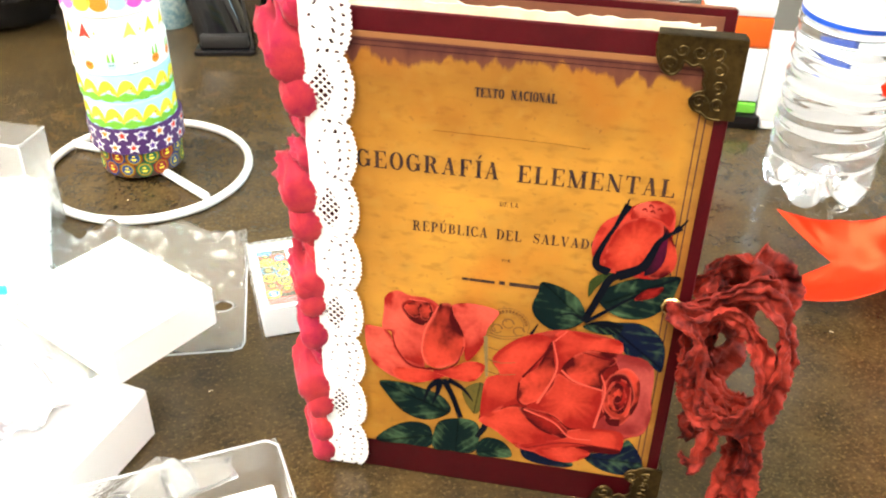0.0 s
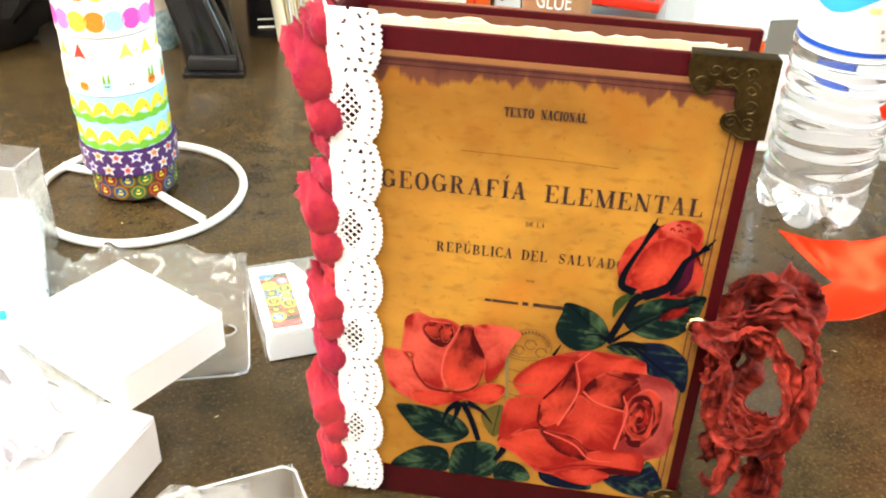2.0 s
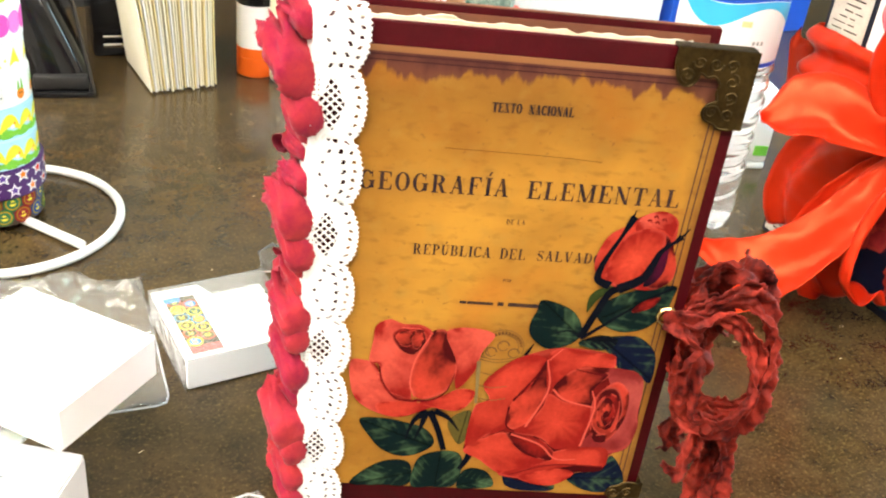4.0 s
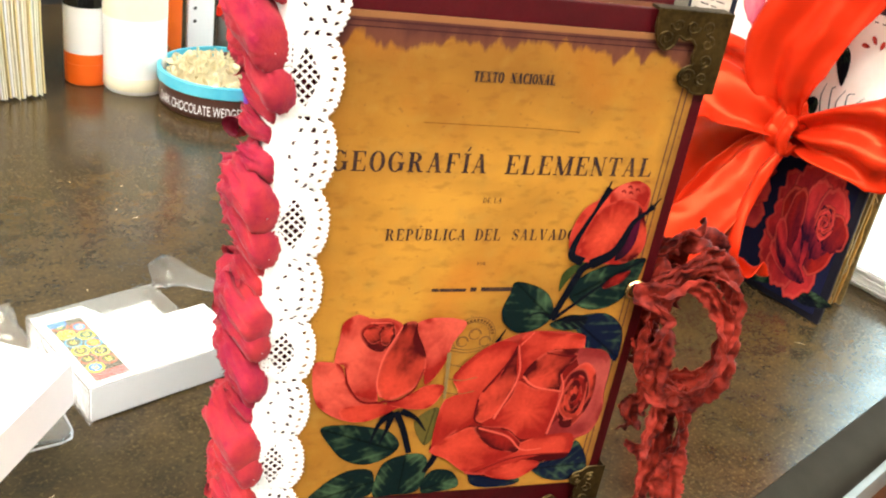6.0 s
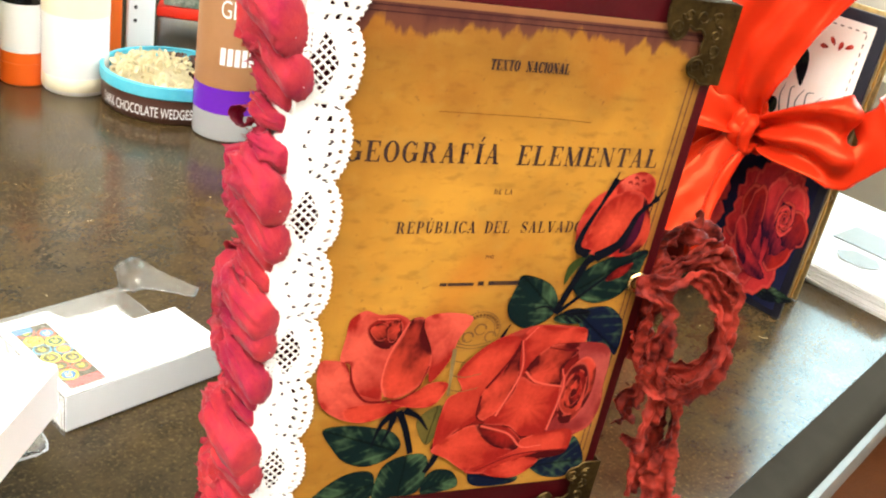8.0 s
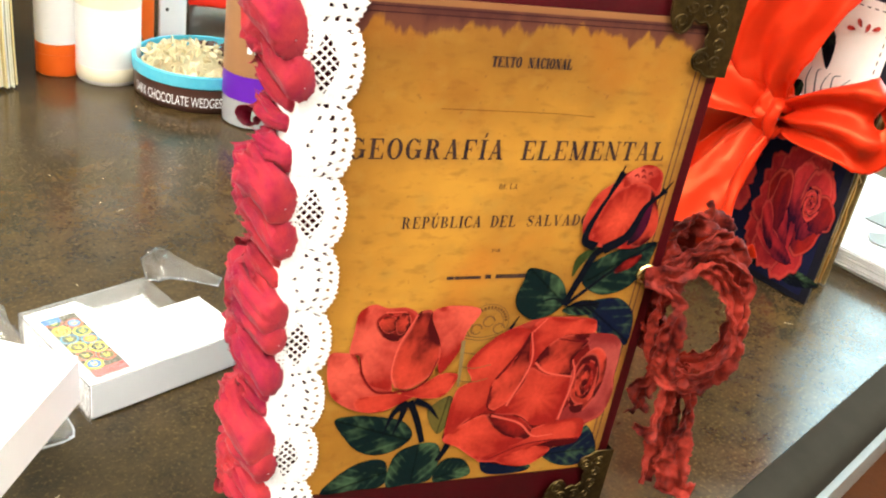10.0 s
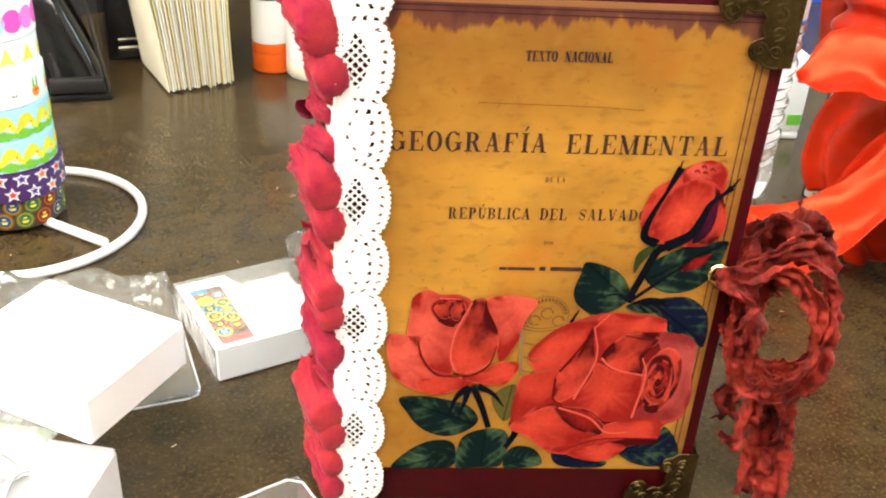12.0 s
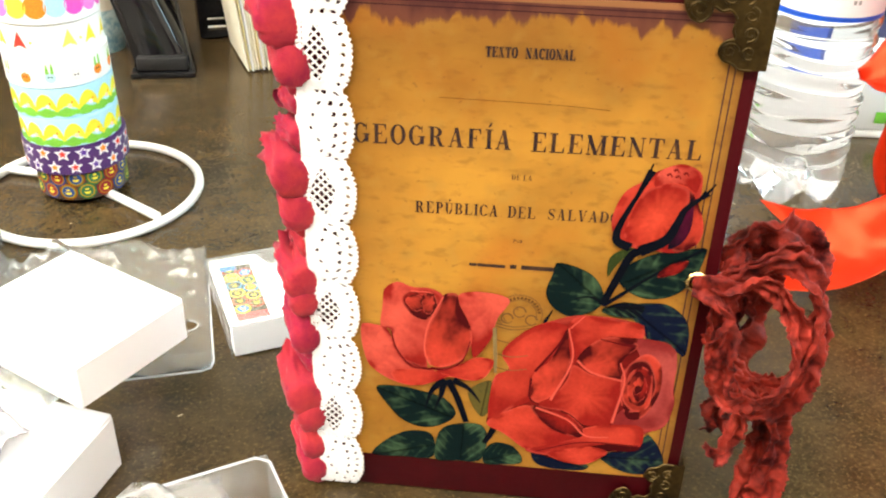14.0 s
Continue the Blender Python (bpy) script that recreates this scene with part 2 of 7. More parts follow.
M = {
    "laminate": laminate_mat(),
    "edge_dark": mat("edge_band", (0.030, 0.026, 0.020), 0.8, second=(0.045, 0.040, 0.030), size=0.02, spec=0.04),
    "edge_light": mat("edge_trim", (0.22, 0.21, 0.19), 0.4, second=(0.12, 0.11, 0.10), size=0.03),
    "wall": mat("wall_paint", (0.70, 0.66, 0.58), 0.8, second=(0.62, 0.58, 0.5), size=0.2, bump=0.1),
    "ceiling": mat("ceiling_paint", (0.8, 0.79, 0.76), 0.9, second=(0.74, 0.73, 0.7), size=0.2),
    "carpet": mat("carpet", (0.16, 0.13, 0.10), 0.95, second=(0.09, 0.075, 0.06), size=0.01, bump=0.4, bump_size=0.004),
    "maroon": mat("maroon_leather", (0.058, 0.0022, 0.0045), 0.45, second=(0.026, 0.0018, 0.0034), size=0.006, bump=0.3, bump_size=0.0008, spec=0.14),
    "aged": cover_paper_mat(),
    "ink": ink_mat("printed_ink"),
    "lettering": mat("dark_blue_ink", (0.016, 0.013, 0.022), 0.6, second=(0.10, 0.048, 0.022), size=0.0014, amount=0.75, spec=0.08),
    "frame_line": mat("faded_line_ink", (0.13, 0.055, 0.07), 0.5, second=(0.25, 0.12, 0.05), size=0.004, amount=0.8),
    "page": mat("page_paper", (0.72, 0.60, 0.40), 0.75, second=(0.42, 0.26, 0.11), size=0.008, amount=0.7, bump=0.2),
    "page_white": mat("page_white", (0.80, 0.74, 0.62), 0.75, second=(0.62, 0.45, 0.25), size=0.01, amount=0.6),
    "ivory": mat("ivory_paper", (0.86, 0.82, 0.66), 0.7, second=(0.84, 0.76, 0.48), size=0.03),
    "page_buff": mat("buff_paper", (0.72, 0.58, 0.26), 0.7, second=(0.84, 0.74, 0.46), size=0.03),
    "page_gold": mat("page_gold", (0.55, 0.30, 0.05), 0.6, second=(0.32, 0.14, 0.03), size=0.006, amount=0.8),
    "liner": mat("liner_paper", (0.20, 0.075, 0.035), 0.6, second=(0.10, 0.03, 0.02), size=0.01),
    "brass": mat("antique_brass", (0.105, 0.070, 0.026), 0.44, 1.0, second=(0.03, 0.021, 0.010), size=0.0025, amount=0.9, bump=0.4, bump_size=0.001),
    "gold": mat("polished_brass", (0.72, 0.52, 0.22), 0.2, 1.0, second=(0.5, 0.33, 0.12), size=0.003),
    "lace": mat("cotton_lace", (0.88, 0.88, 0.89), 0.85, second=(0.80, 0.80, 0.80), size=0.002, bump=0.5, bump_size=0.0006),
    "ruffle": mat("red_crepe_fabric", (0.245, 0.010, 0.040), 0.9, second=(0.43, 0.034, 0.037), size=0.008, amount=1.0, bump=0.7, bump_size=0.0009, sheen=0.1, spec=0.12),
    # near-black and coral blotches paint fold shade and highlights into the ribbon's red
    "seam": mat("rayon_with_fold_shade", (0.034, 0.0018, 0.0022), 0.55, second=(0.35, 0.034, 0.021), size=0.0045, amount=1.0, bump=0.6, bump_size=0.0006, spec=0.14),
    "satin": mat("red_satin", (0.50, 0.0165, 0.0042), 0.34, second=(0.60, 0.028, 0.0058), size=0.02, bump=0.05, bump_size=0.0008, anis=0.4, spec=0.62),
    "white_card": mat("white_card", (0.87, 0.87, 0.87), 0.6, second=(0.82, 0.82, 0.83), size=0.02, bump=0.06),
    "white_plastic": mat("white_plastic", (0.82, 0.82, 0.80), 0.3, second=(0.75, 0.74, 0.70), size=0.03),
    "cream_plastic": mat("cream_plastic", (0.80, 0.76, 0.60), 0.35, second=(0.75, 0.68, 0.45), size=0.03),
    "black_plastic": mat("black_plastic", (0.006, 0.006, 0.007), 0.10, second=(0.012, 0.011, 0.011), size=0.02, bump=0.03),
    "black_matte": mat("black_vinyl", (0.014, 0.013, 0.013), 0.5, second=(0.03, 0.028, 0.026), size=0.01, bump=0.3),
    "chrome": mat("chrome", (0.7, 0.7, 0.68), 0.12, 1.0, second=(0.5, 0.5, 0.48), size=0.01),
    "steel": mat("tin_steel", (0.55, 0.54, 0.52), 0.28, 1.0, second=(0.4, 0.38, 0.35), size=0.01),
    "orange": mat("orange_plastic", (0.85, 0.14, 0.012), 0.35, second=(0.75, 0.10, 0.01), size=0.02),
    "red": mat("red_lacquer", (0.72, 0.03, 0.012), 0.35, second=(0.6, 0.02, 0.01), size=0.02),
    "purple": mat("purple_label", (0.13, 0.015, 0.42), 0.35, second=(0.10, 0.01, 0.33), size=0.01),
    "brown_label": mat("brown_label", (0.34, 0.17, 0.075), 0.4, second=(0.28, 0.13, 0.055), size=0.01),
    "choc": mat("brown_tin_paint", (0.062, 0.024, 0.016), 0.35, second=(0.09, 0.040, 0.028), size=0.01),
    "sky_blue": mat("sky_blue_enamel", (0.07, 0.44, 0.60), 0.4, second=(0.15, 0.55, 0.66), size=0.004),
    "label_blue": mat("blue_film", (0.015, 0.10, 0.62), 0.3, second=(0.01, 0.08, 0.5), size=0.01),
    "label_cyan": mat("cyan_film", (0.05, 0.45, 0.75), 0.3, second=(0.03, 0.38, 0.68), size=0.02),
    "label_white": mat("white_film", (0.82, 0.83, 0.84), 0.3, second=(0.78, 0.79, 0.80), size=0.02),
    "green": mat("green_print", (0.18, 0.55, 0.05), 0.45, second=(0.10, 0.40, 0.05), size=0.01),
    "navy": mat("navy_cloth", (0.006, 0.006, 0.013), 0.5, second=(0.010, 0.010, 0.020), size=0.004, bump=0.2, spec=0.3),
    "script_paper": mat("script_paper", (0.62, 0.56, 0.47), 0.6, second=(0.42, 0.36, 0.30), size=0.006, amount=0.7),
    "cream_print": mat("cream_print", (0.90, 0.87, 0.82), 0.32, second=(0.80, 0.68, 0.56), size=0.016, amount=0.35),
    "gilt": mat("gilt_page_edge", (0.40, 0.28, 0.10), 0.45, 0.4, second=(0.16, 0.11, 0.05), size=0.003, amount=0.9, bump=0.3),
    "leather": mat("brown_leather", (0.150, 0.050, 0.018), 0.34, second=(0.085, 0.026, 0.010), size=0.012, bump=0.4, bump_size=0.0025),
    "grey_print": mat("grey_print", (0.32, 0.33, 0.32), 0.5, second=(0.25, 0.26, 0.25), size=0.01),
    "clear": mat("clear_film", (0.98, 0.985, 0.97), 0.06, transmission=0.955, ior=1.42, spec=0.6, bump=0.6, bump_size=0.010),
    "water": mat("water_in_clear_bottle", (0.97, 0.985, 1.0), 0.0, transmission=0.93, ior=1.34),
    "frost": mat("frosted_plastic", (0.85, 0.86, 0.88), 0.25, transmission=0.6, ior=1.4),
    "silver_film": mat("silvery_film", (0.72, 0.72, 0.76), 0.14, 0.45, second=(0.42, 0.41, 0.47), size=0.012, amount=0.8),
    "lamp": mat("lamp_diffuser", (1.0, 0.94, 0.85), 0.6, emission=10.0),
    "daylight": mat("daylight_pane", (0.62, 0.91, 1.0), 0.6, emission=5.2),
}


M["satin"].node_tree.nodes["Principled BSDF"].inputs["Specular Tint"].default_value = (1.0, 0.55, 0.22, 1)


# ---- mesh helpers ----
def part(name, bm, material, parent=None, label="", smooth=True, angle=0.7):
    me = bpy.data.meshes.new(name)
    bm.to_mesh(me)
    bm.free()
    for m in (material if isinstance(material, (list, tuple)) else [material]):
        me.materials.append(m)
    if smooth:
        me.shade_smooth()
        me.set_sharp_from_angle(angle=angle)
    ob = new(name, me)
    ob.parent = parent
    if label:
        ob["label"] = label
    return ob


def thing(name, m, label, category, group="", kind=""):
    ob = new(name)
    ob.empty_display_size = 0.02
    ob.matrix_basis = m
    return tagged(ob, label, category, group, kind)


def box_bm(x0, x1, y0, y1, z0, z1, bevel=0.0, seg=2, bm=None):
    bm = bm or bmesh.new()
    r = bmesh.ops.create_cube(bm, size=1)
    bmesh.ops.transform(bm, matrix=Matrix.Translation(((x0 + x1) / 2, (y0 + y1) / 2, (z0 + z1) / 2)) @ Matrix.Diagonal((x1 - x0, y1 - y0, z1 - z0, 1)), verts=r["verts"])
    if bevel:
        edges = list({e for v in r["verts"] for e in v.link_edges})
        bmesh.ops.bevel(bm, geom=edges, offset=bevel, segments=seg, profile=0.5, affect="EDGES")
    return bm


def lathe_bm(profile, n=48, bm=None, shape=None):
    """Turns rows of (radius, height) round z; shape(angle, radius, height) may alter the radius."""
    bm = bm or bmesh.new()
    rings = []
    for r, z in profile:
        ring = []
        for i in range(n):
            a = 2 * math.pi * i / n
            rr, zz = shape(a, r, z) if shape else (r, z)
            ring.append(bm.verts.new((rr * math.cos(a), rr * math.sin(a), zz)))
        rings.append(ring)
    for a, b in zip(rings, rings[1:]):
        for i in range(n):
            bm.faces.new((a[i], a[(i + 1) % n], b[(i + 1) % n], b[i]))
    if profile[0][0] > 1e-5:
        bm.faces.new(rings[0][::-1])
    if profile[-1][0] > 1e-5:
        bm.faces.new(rings[-1])
    bmesh.ops.remove_doubles(bm, verts=bm.verts, dist=1e-6)
    return bm


def spline(points, n):
    """A smooth run of n+1 points through the given ones."""
    p = [Vector(q) for q in points]
    p = [2 * p[0] - p[1]] + p + [2 * p[-1] - p[-2]]
    out = []
    spans = len(p) - 3
    for i in range(n + 1):
        t = i / n * spans
        k = min(int(t), spans - 1)
        t -= k
        a, b, c, d = p[k:k + 4]
        out.append(0.5 * (2 * b + (c - a) * t + (2 * a - 5 * b + 4 * c - d) * t * t + (3 * b - a - 3 * c + d) * t ** 3))
    return out


def tube_bm(points, radius, n=10, closed=False, bm=None):
    bm = bm or bmesh.new()
    pts = [Vector(q) for q in points]
    rings = []
    up = Vector((0.123, 0.31, 0.94))
    for i, p in enumerate(pts):
        a = pts[i - 1] if (i or closed) else pts[0]
        b = pts[(i + 1) % len(pts)] if (i < len(pts) - 1 or closed) else pts[-1]
        d = (b - a).normalized()
        side = d.cross(up)
        side = side.normalized() if side.length > 1e-4 else Vector((1, 0, 0))
        top = side.cross(d)
        r = radius(i / max(1, len(pts) - 1)) if callable(radius) else radius
        rings.append([bm.verts.new(p + r * (math.cos(2 * math.pi * k / n) * side + math.sin(2 * math.pi * k / n) * top)) for k in range(n)])
    pairs = list(zip(rings, rings[1:]))
    if closed:
        pairs.append((rings[-1], rings[0]))
    for a, b in pairs:
        for k in range(n):
            bm.faces.new((a[k], a[(k + 1) % n], b[(k + 1) % n], b[k]))
    if not closed:
        bm.faces.new(rings[0][::-1])
        bm.faces.new(rings[-1])
    return bm


def strip_bm(points, width, normal, steps=90, across=12, crinkle=0.0, crinkle_size=0.006, cup=0.0, twist=0.0, fray=0.0, seed=0, pleats=0, pleat_depth=0.0, bm=None):
    """A ribbon swept along points; width(t) or a number; normal: the way its face looks, turned by twist degrees on the way."""
    bm = bm or bmesh.new()
    pts = spline(points, steps)
    off = Vector((seed * 3.7, seed * 1.3, seed * 7.1))
    rows = []
    for i, p in enumerate(pts):
        t = i / steps
        d = (pts[min(i + 1, steps)] - pts[max(i - 1, 0)]).normalized()
        nrm = normal(t) if callable(normal) else normal
        nrm = Vector(nrm)
        nrm = (nrm - d * nrm.dot(d))
        nrm = nrm.normalized() if nrm.length > 1e-4 else Vector((0, -1, 0))
        tw = twist(t) if callable(twist) else twist * t
        nrm = Matrix.Rotation(radians(tw), 3, d) @ nrm
        side = d.cross(nrm)
        w = width(t) if callable(width) else width
        row = []
        for j in range(across + 1):
            s = j / across * 2 - 1
            q = p + side * (s * w / 2)
            h = cup * w * s * s
            if pleats:
                h += pleat_depth * math.sin(pleats * math.pi * s + 2.1 * noise.noise(Vector((t * 2.2, seed, 0))))
            if crinkle:
                h += crinkle * noise.noise(q / crinkle_size + off) + 0.5 * crinkle * noise.noise(q / crinkle_size * 2.3 + off)
                q += side * (0.6 * crinkle * noise.noise(q / crinkle_size * 1.4 - off))
            if fray and j in (0, across):
                q += side * s * fray * (noise.random() - 0.3)
            row.append(bm.verts.new(q + nrm * h))
        rows.append(row)
    for a, b in zip(rows, rows[1:]):
        for j in range(across):
            bm.faces.new((a[j], a[j + 1], b[j + 1], b[j]))
    return bm


def thick(ob, t, offset=0.0):
    mod = ob.modifiers.new("thickness", "SOLIDIFY")
    mod.thickness = t
    mod.offset = offset
    return ob


STEM, HAIR = 0.21, 0.062


def ring_poly(cx, cz, rx, rz, a0, a1, n=28):
    """Quads of a round stroke, thick at its sides and thin at top and bottom."""
    out = []
    for i in range(n):
        q = []
        for a, inner in ((a0 + (a1 - a0) * i / n, 0), (a0 + (a1 - a0) * (i + 1) / n, 0), (a0 + (a1 - a0) * (i + 1) / n, 1), (a0 + (a1 - a0) * i / n, 1)):
            c, d = math.cos(radians(a)), math.sin(radians(a))
            q.append((cx + (rx - inner * STEM) * c, cz + (rz - inner * HAIR) * d))
        out.append(q)
    return out


def bar(x0, x1, z0, z1):
    return [(x0, z0), (x1, z0), (x1, z1), (x0, z1)]


def slant(xa, za, xb, zb, w):
    return [(xa, za), (xa + w, za), (xb + w, zb), (xb, zb)]


def stem(x, w=STEM, feet=True, heads=True, over=0.10):
    return [bar(x, x + w, 0, 1)] + ([bar(x - over, x + w + over, 0, HAIR)] if feet else []) + ([bar(x - over, x + w + over, 1 - HAIR, 1)] if heads else [])


def arm(x0, x1, z, beak):
    """A hairline arm with a wedge at its end: beak > 0 hangs down from the arm, < 0 stands up on it."""
    z0, z1 = (z - HAIR, z) if beak > 0 else (z, z + HAIR)
    tip = z - beak
    return [bar(x0, x1, z0, z1), [(x1 - 0.13, (z0 + z1) / 2), (x1, (z0 + z1) / 2), (x1, tip), (x1 - 0.03, tip)]]


def bowl(x, z0, z1, r):
    """The round side of a B, D, P or R, from z0 up to z1."""
    h = (z1 - z0) / 2
    return ring_poly(x, z0 + h, r, h, -90, 90)


def serif_letter(ch):
    """Polygons of one capital in a high-contrast book face, and its width; a capital is 1 high."""
    if ch in "IÍ":
        return stem(0.1) + ([slant(0.13, 1.10, 0.26, 1.34, 0.12)] if ch == "Í" else []), 0.39
    if ch in "EFL":
        p = stem(0.1, feet=ch != "E", heads=ch == "L") + ([bar(0.0, 0.2, 0, HAIR), bar(0.0, 0.2, 1 - HAIR, 1)] if ch == "E" else [])
        if ch in "EF":
            p += arm(0.2, 0.74, 1.0, 0.30) + [bar(0.2, 0.50, 0.48, 0.48 + HAIR), bar(0.48, 0.52, 0.36, 0.66)]
        if ch in "EL":
            p += arm(0.2, 0.78, 0.0, -0.32)
        return p, 0.80
    if ch == "T":
        p = stem(0.30, heads=False) + arm(0.3, 0.79, 1.0, 0.30) + [bar(0.0, 0.3, 1 - HAIR, 1), [(0.0, 0.97), (0.13, 0.97), (0.03, 0.70), (0.0, 0.70)]]
        return p, 0.79
    if ch == "N":
        return stem(0.10, 0.06, True, False, 0.10) + stem(0.70, 0.06, False, True, 0.10) + [slant(0.60, 0.0, 0.0, 1.0, 0.22)], 0.88
    if ch == "M":
        return stem(0.10, 0.06, True, False, 0.10) + stem(0.80) + [slant(0.42, 0.0, 0.0, 1.0, 0.22), slant(0.50, 0.0, 0.84, 1.0, 0.06)], 1.09
    if ch == "A":
        return [slant(0.08, 0.0, 0.40, 1.0, 0.065), slant(0.56, 0.0, 0.32, 1.0, 0.21), bar(0.18, 0.60, 0.30, 0.30 + HAIR), bar(0.0, 0.24, 0, HAIR), bar(0.48, 0.86, 0, HAIR)], 0.86
    if ch == "V":
        return [slant(0.30, 0.0, 0.06, 1.0, 0.21), slant(0.42, 0.0, 0.70, 1.0, 0.065), bar(0.0, 0.36, 1 - HAIR, 1), bar(0.60, 0.86, 1 - HAIR, 1)], 0.86
    if ch == "X":
        return [slant(0.54, 0.0, 0.08, 1.0, 0.21), slant(0.08, 0.0, 0.64, 1.0, 0.06), bar(0.0, 0.24, 0, HAIR), bar(0.46, 0.84, 0, HAIR), bar(0.0, 0.36, 1 - HAIR, 1), bar(0.54, 0.80, 1 - HAIR, 1)], 0.84
    if ch == "O":
        return ring_poly(0.42, 0.5, 0.42, 0.52, 0, 360, 44), 0.84
    if ch in "CG":
        p = ring_poly(0.42, 0.5, 0.42, 0.52, 42, 318, 40) + [bar(0.70, 0.75, 0.66, 1.0)]
        p += [bar(0.62, 0.62 + STEM, 0.06, 0.42), bar(0.52, 0.90, 0.42, 0.42 + HAIR)] if ch == "G" else [bar(0.72, 0.77, 0.06, 0.24)]
        return p, 0.90 if ch == "G" else 0.80
    if ch == "D":
        return stem(0.1) + bowl(0.36, 0.0, 1.0, 0.50), 0.86
    if ch in "PRB":
        p = stem(0.1) + bowl(0.36, 0.46, 1.0, 0.38) + [bar(0.2, 0.36, 0.46, 0.46 + HAIR)]
        if ch == "R":
            p += [slant(0.62, 0.0, 0.40, 0.48, 0.20), bar(0.62, 0.90, 0, HAIR)]
        if ch == "B":
            p += bowl(0.38, 0.0, 0.51, 0.42)
        return p, {"P": 0.76, "R": 0.92, "B": 0.82}[ch]
    if ch in "UÚ":
        p = [bar(0.1, 0.1 + STEM, 0.35, 1), bar(0.66, 0.72, 0.35, 1), bar(0.0, 0.39, 1 - HAIR, 1), bar(0.56, 0.82, 1 - HAIR, 1)] + ring_poly(0.41, 0.36, 0.31, 0.38, 180, 360)
        return p + ([slant(0.38, 1.10, 0.50, 1.32, 0.12)] if ch == "Ú" else []), 0.82
    if ch == "S":
        pts = spline([(0.60, 0, 0.80), (0.44, 0, 0.96), (0.16, 0, 0.88), (0.14, 0, 0.64), (0.36, 0, 0.50), (0.58, 0, 0.32), (0.50, 0, 0.06), (0.24, 0, 0.03), (0.06, 0, 0.22)], 32)
        p = []
        for a, b in zip(pts, pts[1:]):
            side = Vector((-(b - a).z, 0, (b - a).x)).normalized()
            wa, wb = (0.03 + 0.075 * math.exp(-((q.z - 0.5) / 0.22) ** 2) for q in (a, b))
            p.append([((a - side * wa).x, (a - side * wa).z), ((a + side * wa).x, (a + side * wa).z), ((b + side * wb).x, (b + side * wb).z), ((b - side * wb).x, (b - side * wb).z)])
        return p + [bar(0.57, 0.62, 0.68, 1.0), bar(0.04, 0.09, 0.0, 0.32)], 0.68
    return [bar(0, 0.1, 0, 0.1)], 0.2


def serif_bm(text):
    """A line of capitals in a book face; each polygon lies a hair's breadth over the one before."""
    bm = bmesh.new()
    x, lay = 0.0, 0
    for ch in text:
        if ch == " ":
            x += 0.5
            continue
        polys, w = serif_letter(ch)
        for p in polys:
            lay = (lay + 1) % 7
            bm.faces.new([bm.verts.new((x + a, b, lay)) for a, b in p])
        x += w + 0.17
    return bm


def writing_bm(text, x0, x1, z0, z1, y, slab=True):
    """Upright lettering that fills x0..x1 and z0..z1 in the plane y."""
    if slab:
        bm = serif_bm(text)
    else:
        cu = bpy.data.curves.new("lettering", "FONT")
        cu.body = text
        tmp = bpy.data.objects.new("lettering", cu)
        scene.collection.objects.link(tmp)
        me = bpy.data.meshes.new_from_object(tmp.evaluated_get(bpy.context.evaluated_depsgraph_get()))
        bpy.data.objects.remove(tmp)
        bpy.data.curves.remove(cu)
        bm = bmesh.new()
        bm.from_mesh(me)
        bpy.data.meshes.remove(me)
    xs = [v.co.x for v in bm.verts]
    ys = [v.co.y for v in bm.verts]
    a, b, c, d = min(xs), max(xs), min(ys), max(ys)
    for v in bm.verts:
        v.co = Vector((x0 + (v.co.x - a) / (b - a) * (x1 - x0), y - 0.000004 * v.co.z, z0 + (v.co.y - c) / (d - c) * (z1 - z0)))
    for f in bm.faces:
        f.normal_update()
        if f.normal.y > 0:
            f.normal_flip()
    return bm


def join_bm(bms):
    out = bmesh.new()
    for b in bms:
        me = bpy.data.meshes.new("tmp")
        b.to_mesh(me)
        b.free()
        out.from_mesh(me)
        bpy.data.meshes.remove(me)
    return out


# ---- room ----
def slab(name, x0, x1, y0, y1, z0, z1, material, label, category):
    ob = part(name, box_bm(x0, x1, y0, y1, z0, z1), material, smooth=False)
    return tagged(ob, label, category, kind="structure")


slab("floor", -3.2, 1.2, -3.0, 2.3, -0.80, -0.75, M["carpet"], "brown carpet floor below the desk", "floor")
slab("ceiling", -3.2, 1.2, -3.0, 2.3, 1.85, 1.95, M["ceiling"], "plain white painted room ceiling", "ceiling")
slab("wall_west", -3.3, -3.2, -3.0, 2.3, -0.8, 1.95, M["wall"], "plain cream painted side wall", "wall")
slab("wall_south", -3.3, 1.3, -3.1, -3.0, -0.8, 1.95, M["wall"], "plain cream painted wall behind the camera", "wall")
slab("wall_north", -3.3, 1.3, 2.3, 2.4, -0.8, 1.95, M["wall"], "plain cream painted wall behind the desk", "wall")
# the east wall with its window opening
bm = box_bm(1.2, 1.3, -3.0, 0.02, -0.8, 1.95)
box_bm(1.2, 1.3, 0.92, 2.3, -0.8, 1.95, bm=bm)
box_bm(1.2, 1.3, 0.02, 0.92, -0.8, 0.37, bm=bm)
box_bm(1.2, 1.3, 0.02, 0.92, 1.17, 1.95, bm=bm)
tagged(part("wall_east", bm, M["wall"], smooth=False), "cream painted wall with a window opening", "wall", kind="structure")
win = thing("window_1", pose(1.23, 0.47, 0.37), "bright daylight window with a white frame", "window", kind="structure")
bm = box_bm(-0.02, 0.03, -0.449, -0.42, 0.002, 0.798)
box_bm(-0.02, 0.03, 0.42, 0.449, 0.002, 0.798, bm=bm)
box_bm(-0.02, 0.03, -0.42, 0.42, 0.002, 0.03, bm=bm)
